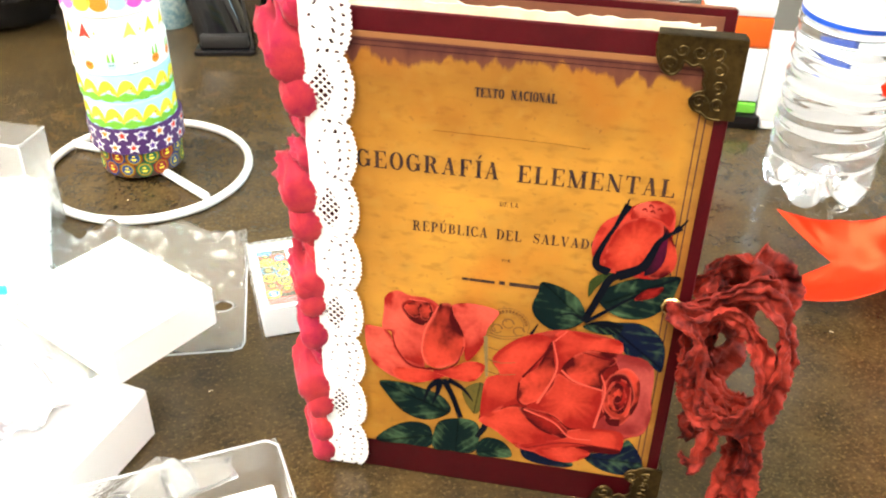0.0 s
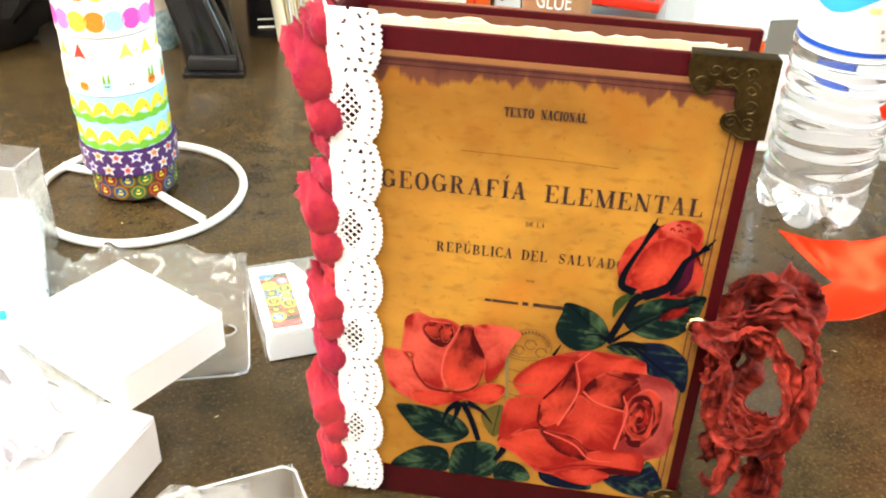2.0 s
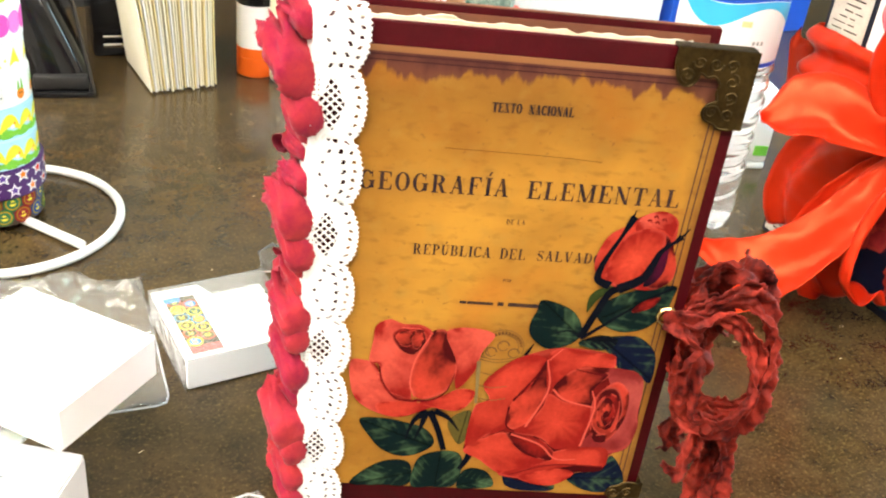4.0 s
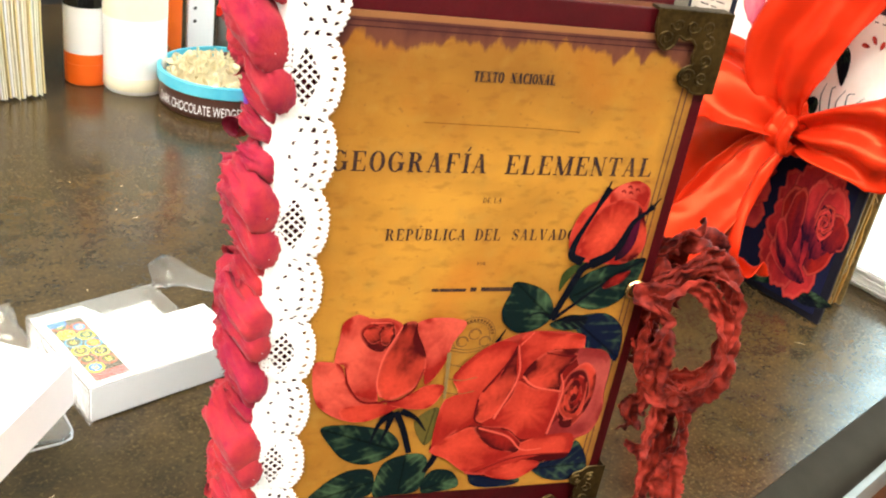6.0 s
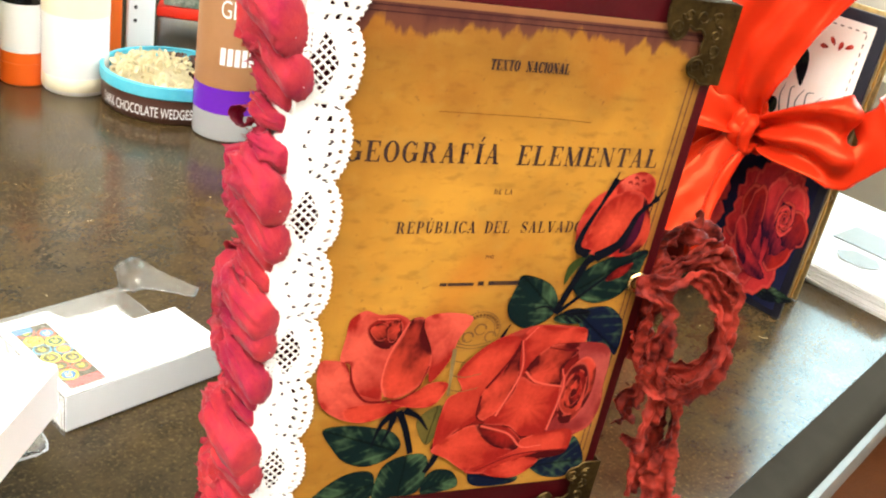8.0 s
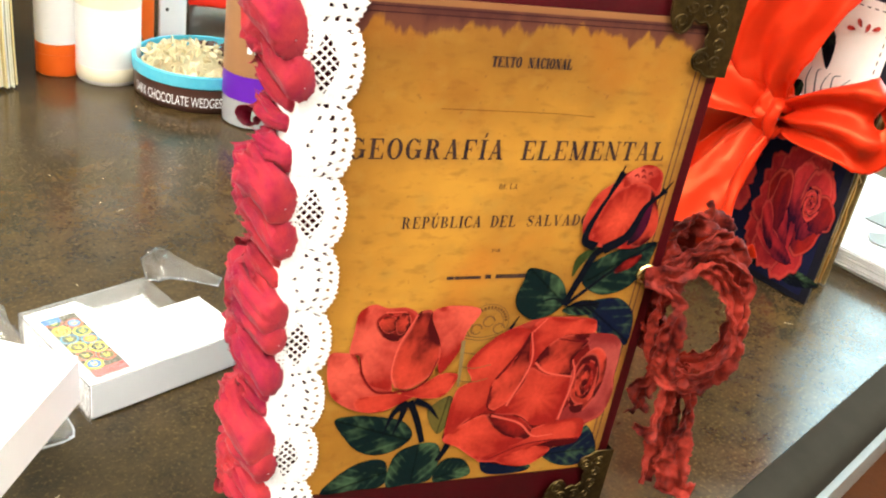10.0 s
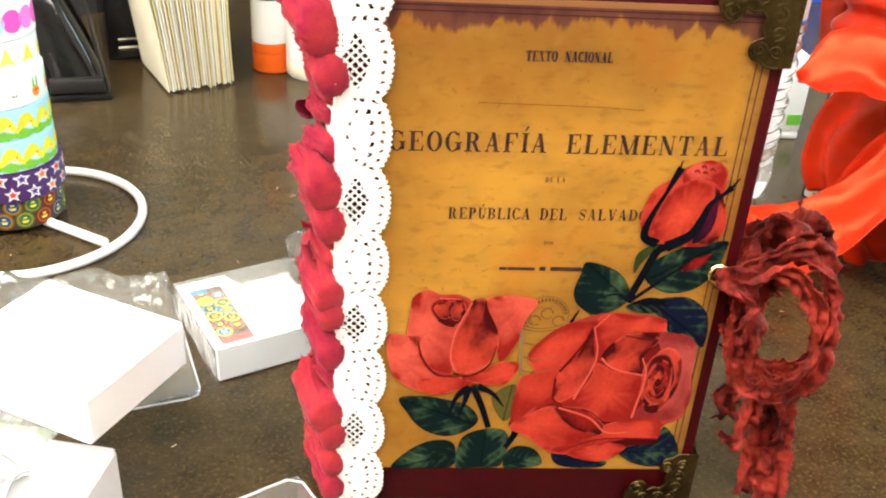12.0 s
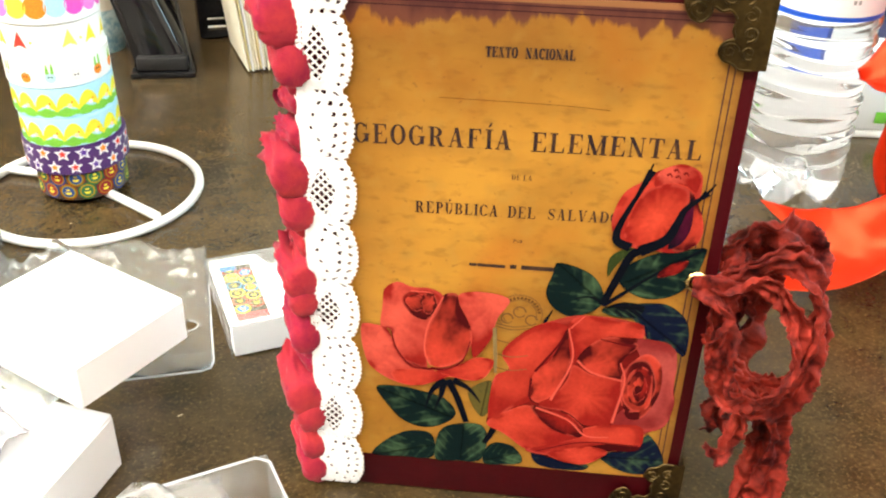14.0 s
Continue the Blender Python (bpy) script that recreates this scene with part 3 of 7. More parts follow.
box_bm(-0.02, 0.03, -0.42, 0.42, 0.77, 0.798, bm=bm)
part("window_frame", bm, M["white_plastic"], win, smooth=False)
part("pane", box_bm(0.0, 0.01, -0.42, 0.42, 0.03, 0.77), M["daylight"], win, "pale blue daylight", smooth=False)


# unseen glowing panels, added overhead to light the desk
def added_ceiling_light(x, y):
    t = thing("added_ceiling_light", pose(x, y, 1.85), "white framed glowing ceiling panel, added out of view to light the desk", "ceiling light", "ceiling lights")
    bm = box_bm(-0.62, -0.58, -0.32, 0.32, -0.05, 0.0)
    box_bm(0.58, 0.62, -0.32, 0.32, -0.05, 0.0, bm=bm)
    box_bm(-0.58, 0.58, -0.32, -0.28, -0.05, 0.0, bm=bm)
    box_bm(-0.58, 0.58, 0.28, 0.32, -0.05, 0.0, bm=bm)
    part("frame", bm, M["white_plastic"], t, smooth=False)
    part("diffuser", box_bm(-0.58, 0.58, -0.28, 0.28, -0.035, -0.02), M["lamp"], t, smooth=False)
    return t


lamp_a = added_ceiling_light(-0.75, -0.75)
# the far left panels are added only to brighten sides that face left
for x, y in ((0.40, -1.2), (-1.35, 0.35), (-2.2, -0.5), (-2.4, 0.8)):
    copy_thing(lamp_a, pose(x, y, 1.85))

# ---- desk ----
# local x runs along the front edge, local y to the back
desk = thing("desk", pose(0.158, 0.252, 0, 0, 0, 17.4), "brown mottled laminate desk with a dark rounded edge", "desk")
part("desktop", box_bm(-0.95, 1.0, 0.0, 0.78, -0.03, 0.0), M["laminate"], desk, smooth=False)
bm = bmesh.new()
prof = [(0.0, 0.0), (-0.004, 0.0003), (-0.013, -0.0008), (-0.0175, -0.004), (-0.019, -0.009), (-0.019, -0.016), (0.0, -0.016)]
ends = [[bm.verts.new((x, y - 0.0002, z)) for y, z in prof] for x in (-0.95, 1.0)]
for i in range(len(prof)):
    j = (i + 1) % len(prof)
    bm.faces.new((ends[0][i], ends[0][j], ends[1][j], ends[1][i]))
part("edge_band", bm, M["edge_dark"], desk, "dark moulded edge band")
part("edge_trim", box_bm(-0.95, 1.0, -0.023, -0.0003, -0.034, -0.0165, 0.002), M["edge_light"], desk, "grey lower edge trim")
for x in (-0.9, 0.95):
    part("side_panel", box_bm(x - 0.02, x + 0.02, 0.05, 0.75, -0.75, -0.031), M["edge_dark"], desk, smooth=False)
part("back_panel", box_bm(-0.95, 1.0, 0.782, 0.80, -0.75, 0.20, 0.002), M["black_matte"], desk, "black back panel of the desk")


# ---- printed pictures ----
CORAL, ROSE, DEEP = (0.52, 0.048, 0.026), (0.25, 0.012, 0.009), (0.055, 0.003, 0.004)
PINK = (0.60, 0.088, 0.058)
LEAF, LEAF_LIGHT, LEAF_DARK = (0.0035, 0.0105, 0.011), (0.070, 0.130, 0.062), (0.003, 0.004, 0.008)


class Print:
    """Flat printed artwork in the plane y = const: shapes laid over one another, each a hair's breadth higher."""

    def __init__(self, y, step=0.00004):
        self.bm = bmesh.new()
        self.col = self.bm.verts.layers.float_color.new("ink")
        self.y, self.step = y, step

    def fan(self, outline, centre, colour, rings=13):
        """outline(a) for a in 0..1 gives (x, z); colour(s, a, x, z) for s 0 at the centre to 1 at the rim."""
        n = 96
        self.y -= self.step
        cx, cz = centre
        rows = []
        for k in range(rings + 1):
            s = (k / rings) ** 0.7
            row = []
            for i in range(n):
                a = i / n
                ox, oz = outline(a)
                x, z = cx + (ox - cx) * max(s, 0.02), cz + (oz - cz) * max(s, 0.02)
                v = self.bm.verts.new((x, self.y, z))
                v[self.col] = (*colour(s, a, x, z), 1)
                row.append(v)
            rows.append(row)
        for p, q in zip(rows, rows[1:]):
            for i in range(n):
                self.bm.faces.new((p[i], p[(i + 1) % n], q[(i + 1) % n], q[i]))
        self.bm.faces.new(rows[0])

    def petal(self, x, z, length, width, angle, tip=0.5, light=CORAL, dark=DEEP, turn=0.0, rim=0.35, wave=0.06, seed=0):
        """A petal from its foot at (x, z): angle in degrees from straight up, clockwise."""
        ca, sa = math.cos(radians(angle)), math.sin(radians(angle))

        def outline(a):
            th = 2 * math.pi * a
            up = 0.5 - 0.5 * math.cos(th)
            w = math.sin(th) * (0.35 + 0.65 * up ** tip)
            w += wave * noise.noise(Vector((seed * 5.3 + 2 * math.cos(th), 2 * math.sin(th), seed)))
            lz = length * (up + wave * noise.noise(Vector((3 * math.cos(th), 3 * math.sin(th), seed + 9.0))))
            lx = width * 0.5 * w + turn * length * up * up
            return x + lx * ca + lz * sa, z - lx * sa + lz * ca

        def colour(s, a, px, pz):
            dx, dz = px - x, pz - z
            lz, lx = (dx * sa + dz * ca) / length, (dx * ca - dz * sa) / (0.5 * width)
            f = 0.02 + 0.98 * min(1.0, max(0.0, lz)) - 0.38 * (lx - 0.25) ** 2
            f += 0.50 * noise.noise(Vector((lx * 1.9 + seed, lz * 1.6, seed * 3.1))) + 0.16 * noise.noise(Vector((px * 420, pz * 260, seed)))
            f = max(0.0, min(1.0, f))
            c = [d + (l - d) * f for d, l in zip(dark, light)]
            if s > 0.985:
                c = [v + (d - v) * rim * 0.42 for v, d in zip(c, dark)]
            elif s > 0.84 and lz > 0.45:
                c = [v + (p - v) * 0.4 for v, p in zip(c, PINK)]
            return c

        self.fan(outline, (x + 0.5 * length * sa + 0.25 * turn * length * ca, z + 0.5 * length * ca - 0.25 * turn * length * sa), colour)

    def leaf(self, x, z, length, width, angle, seed=0, light=LEAF_LIGHT, mid=LEAF):
        ca, sa = math.cos(radians(angle)), math.sin(radians(angle))

        def outline(a):
            th = 2 * math.pi * a
            up = 0.5 - 0.5 * math.cos(th)
            w = math.sin(th) * (1.15 - 0.75 * up) * (1 + 0.03 * math.sin(16 * th))
            lx, lz = width * 0.5 * w, length * up
            return x + lx * ca + lz * sa, z - lx * sa + lz * ca

        def colour(s, a, px, pz):
            dx, dz = px - x, pz - z
            lz, lx = (dx * sa + dz * ca) / length, (dx * ca - dz * sa) / (0.5 * width)
            vein = max(0.0, math.cos(2 * math.pi * (5.5 * lz - 2.2 * abs(lx)) + seed)) ** 4 * min(1.0, 3 * abs(lx))
            f = 0.30 * vein + 0.7 * noise.noise(Vector((px * 150, pz * 150, seed))) + 0.25 * noise.noise(Vector((px * 700, pz * 700, seed))) + (0.10 if lx > 0 else -0.12)
            f = max(0.0, min(1.0, f))
            base = [m + (l - m) * f for m, l in zip(mid, light)]
            return [v * 0.4 for v in base] if s > 0.97 or abs(lx) < 0.05 else base

        self.fan(outline, (x + 0.5 * length * sa, z + 0.5 * length * ca), colour)

    def closed(self, pts):
        """outline(a) of a smooth closed curve through points in millimetres."""
        p = [Vector((x / 1000, 0, z / 1000)) for x, z in pts]
        m = len(p)

        def outline(a):
            k = int(a * m)
            t = a * m - k
            q, b, c, d = (p[(k + i) % m] for i in (-1, 0, 1, 2))
            v = 0.5 * (2 * b + (c - q) * t + (2 * q - 5 * b + 4 * c - d) * t * t + (3 * b - q - 3 * c + d) * t ** 3)
            return v.x, v.z

        return outline, (sum(v.x for v in p) / m, sum(v.z for v in p) / m)

    def blade(self, pts, light, dark, glow, seed=0, rim=0.5):
        """A painted petal: light at glow, darker away from it, with a pale lip and brush streaks."""
        outline, centre = self.closed(pts)
        gx, gz = glow[0] / 1000, glow[1] / 1000
        reach = max(math.hypot(x / 1000 - gx, z / 1000 - gz) for x, z in pts)

        def colour(s, a, x, z):
            dx, dz = x - gx, z - gz
            d, th = math.hypot(dx, dz) / reach, math.atan2(dz, dx)
            f = 1.02 - 1.12 * d ** 1.1 + 0.42 * noise.noise(Vector((x * 130, z * 130, seed * 1.7))) + 0.26 * min(1.0, 3 * d) * noise.noise(Vector((math.cos(th) * 5, math.sin(th) * 5, d * 2.0 + seed * 3.1))) + 0.14 * noise.noise(Vector((x * 600, z * 600, seed)))
            lip = noise.noise(Vector((math.cos(6.283 * a) * 1.6, math.sin(6.283 * a) * 1.6, seed * 2.3)))
            f = max(0.0, min(1.0, f - 1.6 * max(0.0, 0.04 - lip) * s ** 3))
            c = [p + (q - p) * f for p, q in zip(dark, light)]
            if s > 0.90 and lip > -0.05:
                c = [v + (p - v) * rim * 0.6 * min(1.0, (s - 0.90) / 0.06) for v, p in zip(c, PINK)]
            elif s > 0.86 and lip < -0.12:
                c = [v + (p - v) * 0.6 for v, p in zip(c, dark)]
            return c

        self.fan(outline, centre, colour, 16)

    def leaf_shape(self, pts, foot, tip, seed=0, mid=LEAF, light=LEAF_LIGHT):
        """A painted leaf: dark, with pale green strokes between the veins and a dark midrib from foot to tip."""
        outline, centre = self.closed(pts)
        ax, az = (tip[0] - foot[0]) / 1000, (tip[1] - foot[1]) / 1000
        ln = math.hypot(ax, az)

        def colour(s, a, x, z):
            dx, dz = x - foot[0] / 1000, z - foot[1] / 1000
            lz, lx = (dx * ax + dz * az) / ln / ln, (dx * az - dz * ax) / ln / (0.33 * ln)
            vein = max(0.0, math.cos(2 * math.pi * (4.5 * lz - 1.8 * abs(lx)) + seed)) ** 3 * min(1.0, 3 * abs(lx))
            f = 0.42 * vein + 0.95 * noise.noise(Vector((x * 120, z * 120, seed))) + 0.35 * noise.noise(Vector((x * 500, z * 500, seed))) + (0.08 if lx > 0 else -0.16)
            f = max(0.0, min(1.0, f))
            base = [m + (l - m) * f for m, l in zip(mid, light)]
            return [v * 0.4 for v in base] if s > 0.96 or abs(lx) < 0.05 else base

        self.fan(outline, centre, colour, 16)

    def stroke(self, points, w0, w1, colour, n=24):
        self.y -= self.step
        pts = spline([(p[0], 0, p[1]) for p in points], n)
        rows = []
        for i, p in enumerate(pts):
            d = (pts[min(i + 1, n)] - pts[max(i - 1, 0)]).normalized()
            side = Vector((-d.z, 0, d.x))
            w = w0 + (w1 - w0) * i / n
            row = []
            for s in (-0.5, 0.5):
                q = p + side * w * s
                v = self.bm.verts.new((q.x, self.y, q.z))
                v[self.col] = (*colour, 1)
                row.append(v)
            rows.append(row)
        for a, b in zip(rows, rows[1:]):
            self.bm.faces.new((a[0], a[1], b[1], b[0]))

    def done(self, name, parent, label="", material=None):
        for f in self.bm.faces:
            if f.normal.y > 0:
                f.normal_flip()
        return part(name, self.bm, material or M["ink"], parent, label, smooth=False)


def open_rose(pr, cx, cz, r, seed=0, light=CORAL, dark=DEEP):
    """A full blown rose seen nearly from the front, its heart to the upper right."""
    # guard petals
    for k, (ox, oz, ang, ln, wd) in enumerate(((0.0, 0.0, -128, 1.12, 1.0), (0.1, 0.1, -58, 1.12, 0.95), (0.1, 0.0, 158, 1.02, 1.2), (0.2, 0.1, 98, 0.80, 1.15), (0.0, 0.0, 196, 1.0, 1.1), (0.1, 0.1, -92, 1.08, 0.95), (0.2, 0.1, 48, 0.92, 1.1), (0.1, 0.1, -16, 0.98, 1.25), (0.1, 0.1, 18, 0.96, 0.9))):
        pr.petal(cx + ox * r, cz + oz * r, r * ln, r * wd, ang, 0.6, light, dark, 0.08 * (-1) ** k, rim=0.8, wave=0.12, seed=seed + k)
    # inner petals, laid over one another towards the heart
    for k, (ox, oz, ang, ln, wd, tip, li) in enumerate(((0.25, 0.0, -75, 1.05, 0.9, 0.5, ROSE), (0.15, -0.45, -52, 0.95, 0.75, 0.5, light), (0.30, -0.10, -20, 0.95, 0.9, 0.6, light), (0.35, 0.0, 130, 0.62, 0.95, 0.6, ROSE), (-0.20, -0.42, -12, 1.05, 0.55, 0.3, ROSE),
                                                        (0.45, -0.30, 14, 1.12, 0.95, 0.5, light), (0.62, -0.05, 40, 0.62, 0.8, 0.6, ROSE))):
        pr.petal(cx + ox * r, cz + oz * r, r * ln, r * wd, ang, tip, li, dark, 0.1 * (-1) ** k, rim=0.9, wave=0.08, seed=seed + 20 + k)
    # the heart: petals wound into a whorl
    hx, hz = cx + 0.50 * r, cz + 0.28 * r
    for k in range(15):
        a = k * 137.5
        s = 0.56 * (1 - k / 16.5)
        pr.petal(hx - 0.52 * s * r * math.sin(radians(a)), hz - 0.52 * s * r * math.cos(radians(a)), r * s * 1.0, r * s * 1.05, a, 0.8, light if k % 2 else ROSE, dark, rim=0.95, seed=seed + 40 + k)
    # folded lips along the bottom
    pr.petal(cx + 0.55 * r, cz - 0.66 * r, 1.30 * r, 0.44 * r, -80, 0.6, light, dark, 0.10, rim=0.85, seed=seed + 61)
    pr.petal(cx - 0.10 * r, cz - 0.60 * r, 0.85 * r, 0.40 * r, -48, 0.6, light, dark, 0.15, rim=0.85, seed=seed + 63)


# ---- the decorated journal ----
# local x: along the cover from the spine side to the fore edge; local y: into the book; z up
BOOK = pose(0.0512, 0.2767, 0, 0, 0, -10.48)
X0, X1, TOP = -0.099, 0.0375, 0.2065
book = thing("journal", BOOK, "handmade journal with ochre rose cover, lace and red ruffled spine", "book")
front = part("front_cover", box_bm(X0, X1, 0.0, 0.0026, 0.0006, TOP, 0.0008), M["maroon"], book, "maroon leather covered board")
part("cover_paper", box_bm(X0 + 0.0130, 0.0330, -0.0004, -0.00005, 0.0172, 0.1990), M["aged"], front, "aged ochre paper with a ragged maroon stain", smooth=False)
for line, w, ink in (([(-0.09, 0.1962), (-0.03, 0.1962), (0.031, 0.1962)], 0.00035, (0.05, 0.016, 0.02)), ([(-0.09, 0.1945), (-0.03, 0.1945), (0.031, 0.1945)], 0.00035, (0.05, 0.016, 0.02)),
                     ([(0.0285, 0.1945), (0.0285, 0.11), (0.0285, 0.02)], 0.0004, (0.055, 0.025, 0.03)), ([(0.0305, 0.1945), (0.0305, 0.11), (0.0305, 0.02)], 0.0004, (0.055, 0.025, 0.03)),
                     ([(-0.056, 0.1665), (-0.02, 0.1662), (-0.004, 0.1655)], 0.0002, (0.12, 0.05, 0.012))):
    pr = Print(-0.0005)
    pr.stroke(line, w, w, ink)
    pr.done("border_line", front, "thin faded border line")
bms = []
for text, a, b, z0, z1 in (("TEXTO", -0.0426, -0.0332, 0.1804, 0.1837), ("NACIONAL", -0.0308, -0.0163, 0.1804, 0.1837), ("GEOGRAFÍA", -0.0830, -0.0332, 0.1502, 0.1593),
                           ("ELEMENTAL", -0.0269, 0.0250, 0.1502, 0.1569), ("DE LA", -0.0324, -0.0259, 0.1400, 0.1419), ("REPÚBLICA", -0.0631, -0.0361, 0.1262, 0.1318),
                           ("DEL", -0.0329, -0.0240, 0.1262, 0.1305), ("SALVADO", -0.0198, 0.0030, 0.1262, 0.1305), ("POR", -0.0304, -0.0273, 0.1168, 0.1181)):
    bms.append(writing_bm(text, a, b, z0, z1, -0.00062))
    if 0.0025 < z1 - z0 < 0.004:
        # small type has spread in the print
        bms.append(writing_bm(text, a + 0.0003, b + 0.0003, z0 - 0.0001, z1 + 0.0001, -0.00066))
bm = join_bm(bms)
for v in bm.verts:
    v.co.z += 0.012 * (v.co.x + 0.03)
part("lettering", bm, M["lettering"], front, "dark blue printed serif lettering", smooth=False)
for a, b in ((-0.0447, -0.0422), (-0.0419, -0.0325), (-0.0310, -0.0288), (-0.0272, -0.0140)):
    part("text_bar", box_bm(a, b, -0.00063, -0.00061, 0.1066, 0.1082 if b > -0.03 else 0.1078), M["lettering"], front, smooth=False)
# seal between the roses
SX, SZ = -0.0265, 0.0885
SEPIA = (0.19, 0.095, 0.032)
pr = Print(-0.00066)
for r, w in ((0.0078, 0.0003), (0.0058, 0.0003)):
    pr.stroke([(SX + r * math.cos(radians(a)), SZ + r * math.sin(radians(a))) for a in range(-20, 221, 20)], w, w, SEPIA, 40)
for a in range(10, 180, 11):
    pr.stroke([(SX + q * math.cos(radians(a)), SZ + q * math.sin(radians(a))) for q in (0.0063, 0.0068, 0.0073)], 0.0008, 0.0008, (0.13, 0.06, 0.02), 2)
for dx, dz, r in ((0.0, 0.0012, 0.0021), (-0.0042, -0.0018, 0.0020), (0.0042, -0.0018, 0.0020)):
    pr.stroke([(SX + dx + r * math.cos(radians(a)), SZ + dz + r * math.sin(radians(a))) for a in range(0, 331, 30)], 0.0007, 0.0004, SEPIA, 30)
for dz in (0.0040, 0.0052, 0.0110, 0.0170, 0.0230):
    pr.stroke([(SX - 0.0082, SZ - dz), (SX - 0.002, SZ - dz - 0.0012), (SX + 0.004, SZ - dz)], 0.0005, 0.0003, SEPIA, 8)
pr.stroke([(SX - 0.0082, SZ - 0.006), (SX - 0.0076, SZ - 0.016), (SX - 0.0070, SZ - 0.026)], 0.0016, 0.0010, (0.22, 0.15, 0.06), 10)
pr.done("seal_print", front, "faded round seal")
# leaves and stems, each a print of its own; sizes in millimetres
GREY = (0.004, 0.007, 0.022)
DUSTY = (0.075, 0.070, 0.022)
PLUM, NIGHT = (0.075, 0.004, 0.022), (0.008, 0.003, 0.008)
LEVEL = itertools.count()


def leaf_print(pts, foot, tip, seed, mid=LEAF, light=LEAF_LIGHT):
    pr = Print(-0.0008 - 0.00003 * next(LEVEL))
    pr.leaf_shape(pts, foot, tip, seed, mid, light)
    pr.done("leaf_print", front, "printed dark green rose leaf")


def stem_print(points, w0, w1, colour=LEAF_DARK):
    pr = Print(-0.0008 - 0.00003 * next(LEVEL))
    pr.stroke([(x / 1000, z / 1000) for x, z in points], w0 / 1000, w1 / 1000, colour)
    pr.done("stem_print", front, "printed dark stem")


leaf_print([(-43, 52), (-35, 58), (-34, 47), (-38, 41)], (-38, 41), (-36, 57), 15, (0.11, 0.085, 0.02), DUSTY)
leaf_print([(-77, 51), (-68.5, 52.3), (-59.5, 50.7), (-51.5, 48), (-47.3, 41.5), (-51.4, 36), (-59.4, 33.3), (-67.4, 36.3), (-72.7, 42.6)], (-50, 40), (-77, 51), 1)
leaf_print([(-79, 17.4), (-74, 25), (-66, 30.6), (-58, 31.2), (-55, 27), (-56, 18.4), (-67, 17.6)], (-55, 25), (-79, 17), 2)
leaf_print([(-54.5, 18), (-54, 29), (-51, 34.6), (-43.5, 37.2), (-37, 36.2), (-35, 29.4), (-37.5, 19), (-47, 17.8)], (-45, 18), (-44, 37), 3)
leaf_print([(-36, 18.2), (-35, 26), (-31, 29), (-24.5, 27), (-21.4, 20), (-29.3, 17.8)], (-36, 19), (-22, 25), 4)
leaf_print([(-18, 27.5), (-12.4, 25.3), (2.7, 22), (1.5, 18.6), (-10.5, 18.3), (-16.8, 21)], (2, 20), (-18, 26), 5, GREY)
leaf_print([(7, 27), (14.7, 30), (20.8, 33.3), (23.9, 39), (29.4, 31.7), (31, 24.2), (24, 19.2), (14.5, 20.6)], (7, 26), (31, 27), 6, GREY)
leaf_print([(9.4, 95), (21, 97.4), (28.5, 93), (31.5, 86.6), (31.6, 76.4), (27.8, 78), (19.6, 80.8), (14.5, 87.3)], (10, 95), (31, 78), 9, GREY)
leaf_print([(1, 93), (8.2, 96.8), (15.2, 95.5), (13.2, 91), (6.4, 90.5)], (1, 94), (15, 95), 10, LEAF_DARK)
leaf_print([(5.5, 105.5), (7.2, 111), (15.8, 116.6), (25.3, 119), (31.8, 120), (31.8, 115.8), (30, 108.2), (24.6, 101.3), (16.5, 98.8), (9.4, 101)], (5, 103), (31, 119), 8)
leaf_print([(1.6, 106.6), (1.4, 113.4), (5, 117.2), (10.6, 118.3), (7, 115.2), (3.7, 110.6)], (2, 106), (10, 118), 11, (0.03, 0.045, 0.012), (0.13, 0.15, 0.04))
leaf_print([(-15.2, 110.6), (-7.5, 109), (-1.9, 105.3), (1.4, 98.2), (-1.2, 92.7), (-9, 89.4), (-15.4, 92.7), (-18.2, 98.5), (-16.5, 106)], (1.4, 95.5), (-15.2, 110.6), 7)
for pts, w0, w1 in (([(1, 95), (5.3, 107.5), (8.1, 115), (11, 117.6)], 2.6, 3.0), ([(1.6, 95), (9.3, 102), (16, 108), (31, 119.6)], 1.6, 0.8), ([(-8, 97), (-3, 98), (2, 95)], 0.5, 1.0),
                    ([(-50.6, 57.4), (-46.8, 48.8), (-43.3, 38)], 2.6, 2.2), ([(-51.5, 57.2), (-56.2, 52), (-58.8, 42.4)], 3.4, 0.4), ([(-52, 56.5), (-53, 50), (-55.2, 42.8)], 3.0, 0.4),
                    ([(-48.7, 57.5), (-42.8, 54), (-38.4, 48)], 3.0, 0.4), ([(-32.4, 38), (-34, 33), (-36.3, 28.4)], 2.8, 2.0), ([(-15.4, 91.5), (-17.8, 86)], 0.4, 1.4)):
    stem_print(pts, w0, w1)
pr = Print(-0.0014)
pr.blade([(17.7, 108.8), (21.2, 113), (27, 115), (25, 110.7), (19.6, 108)], ROSE, DEEP, (24, 112), 70)
pr.done("bud_print", front, "printed small closed bud")

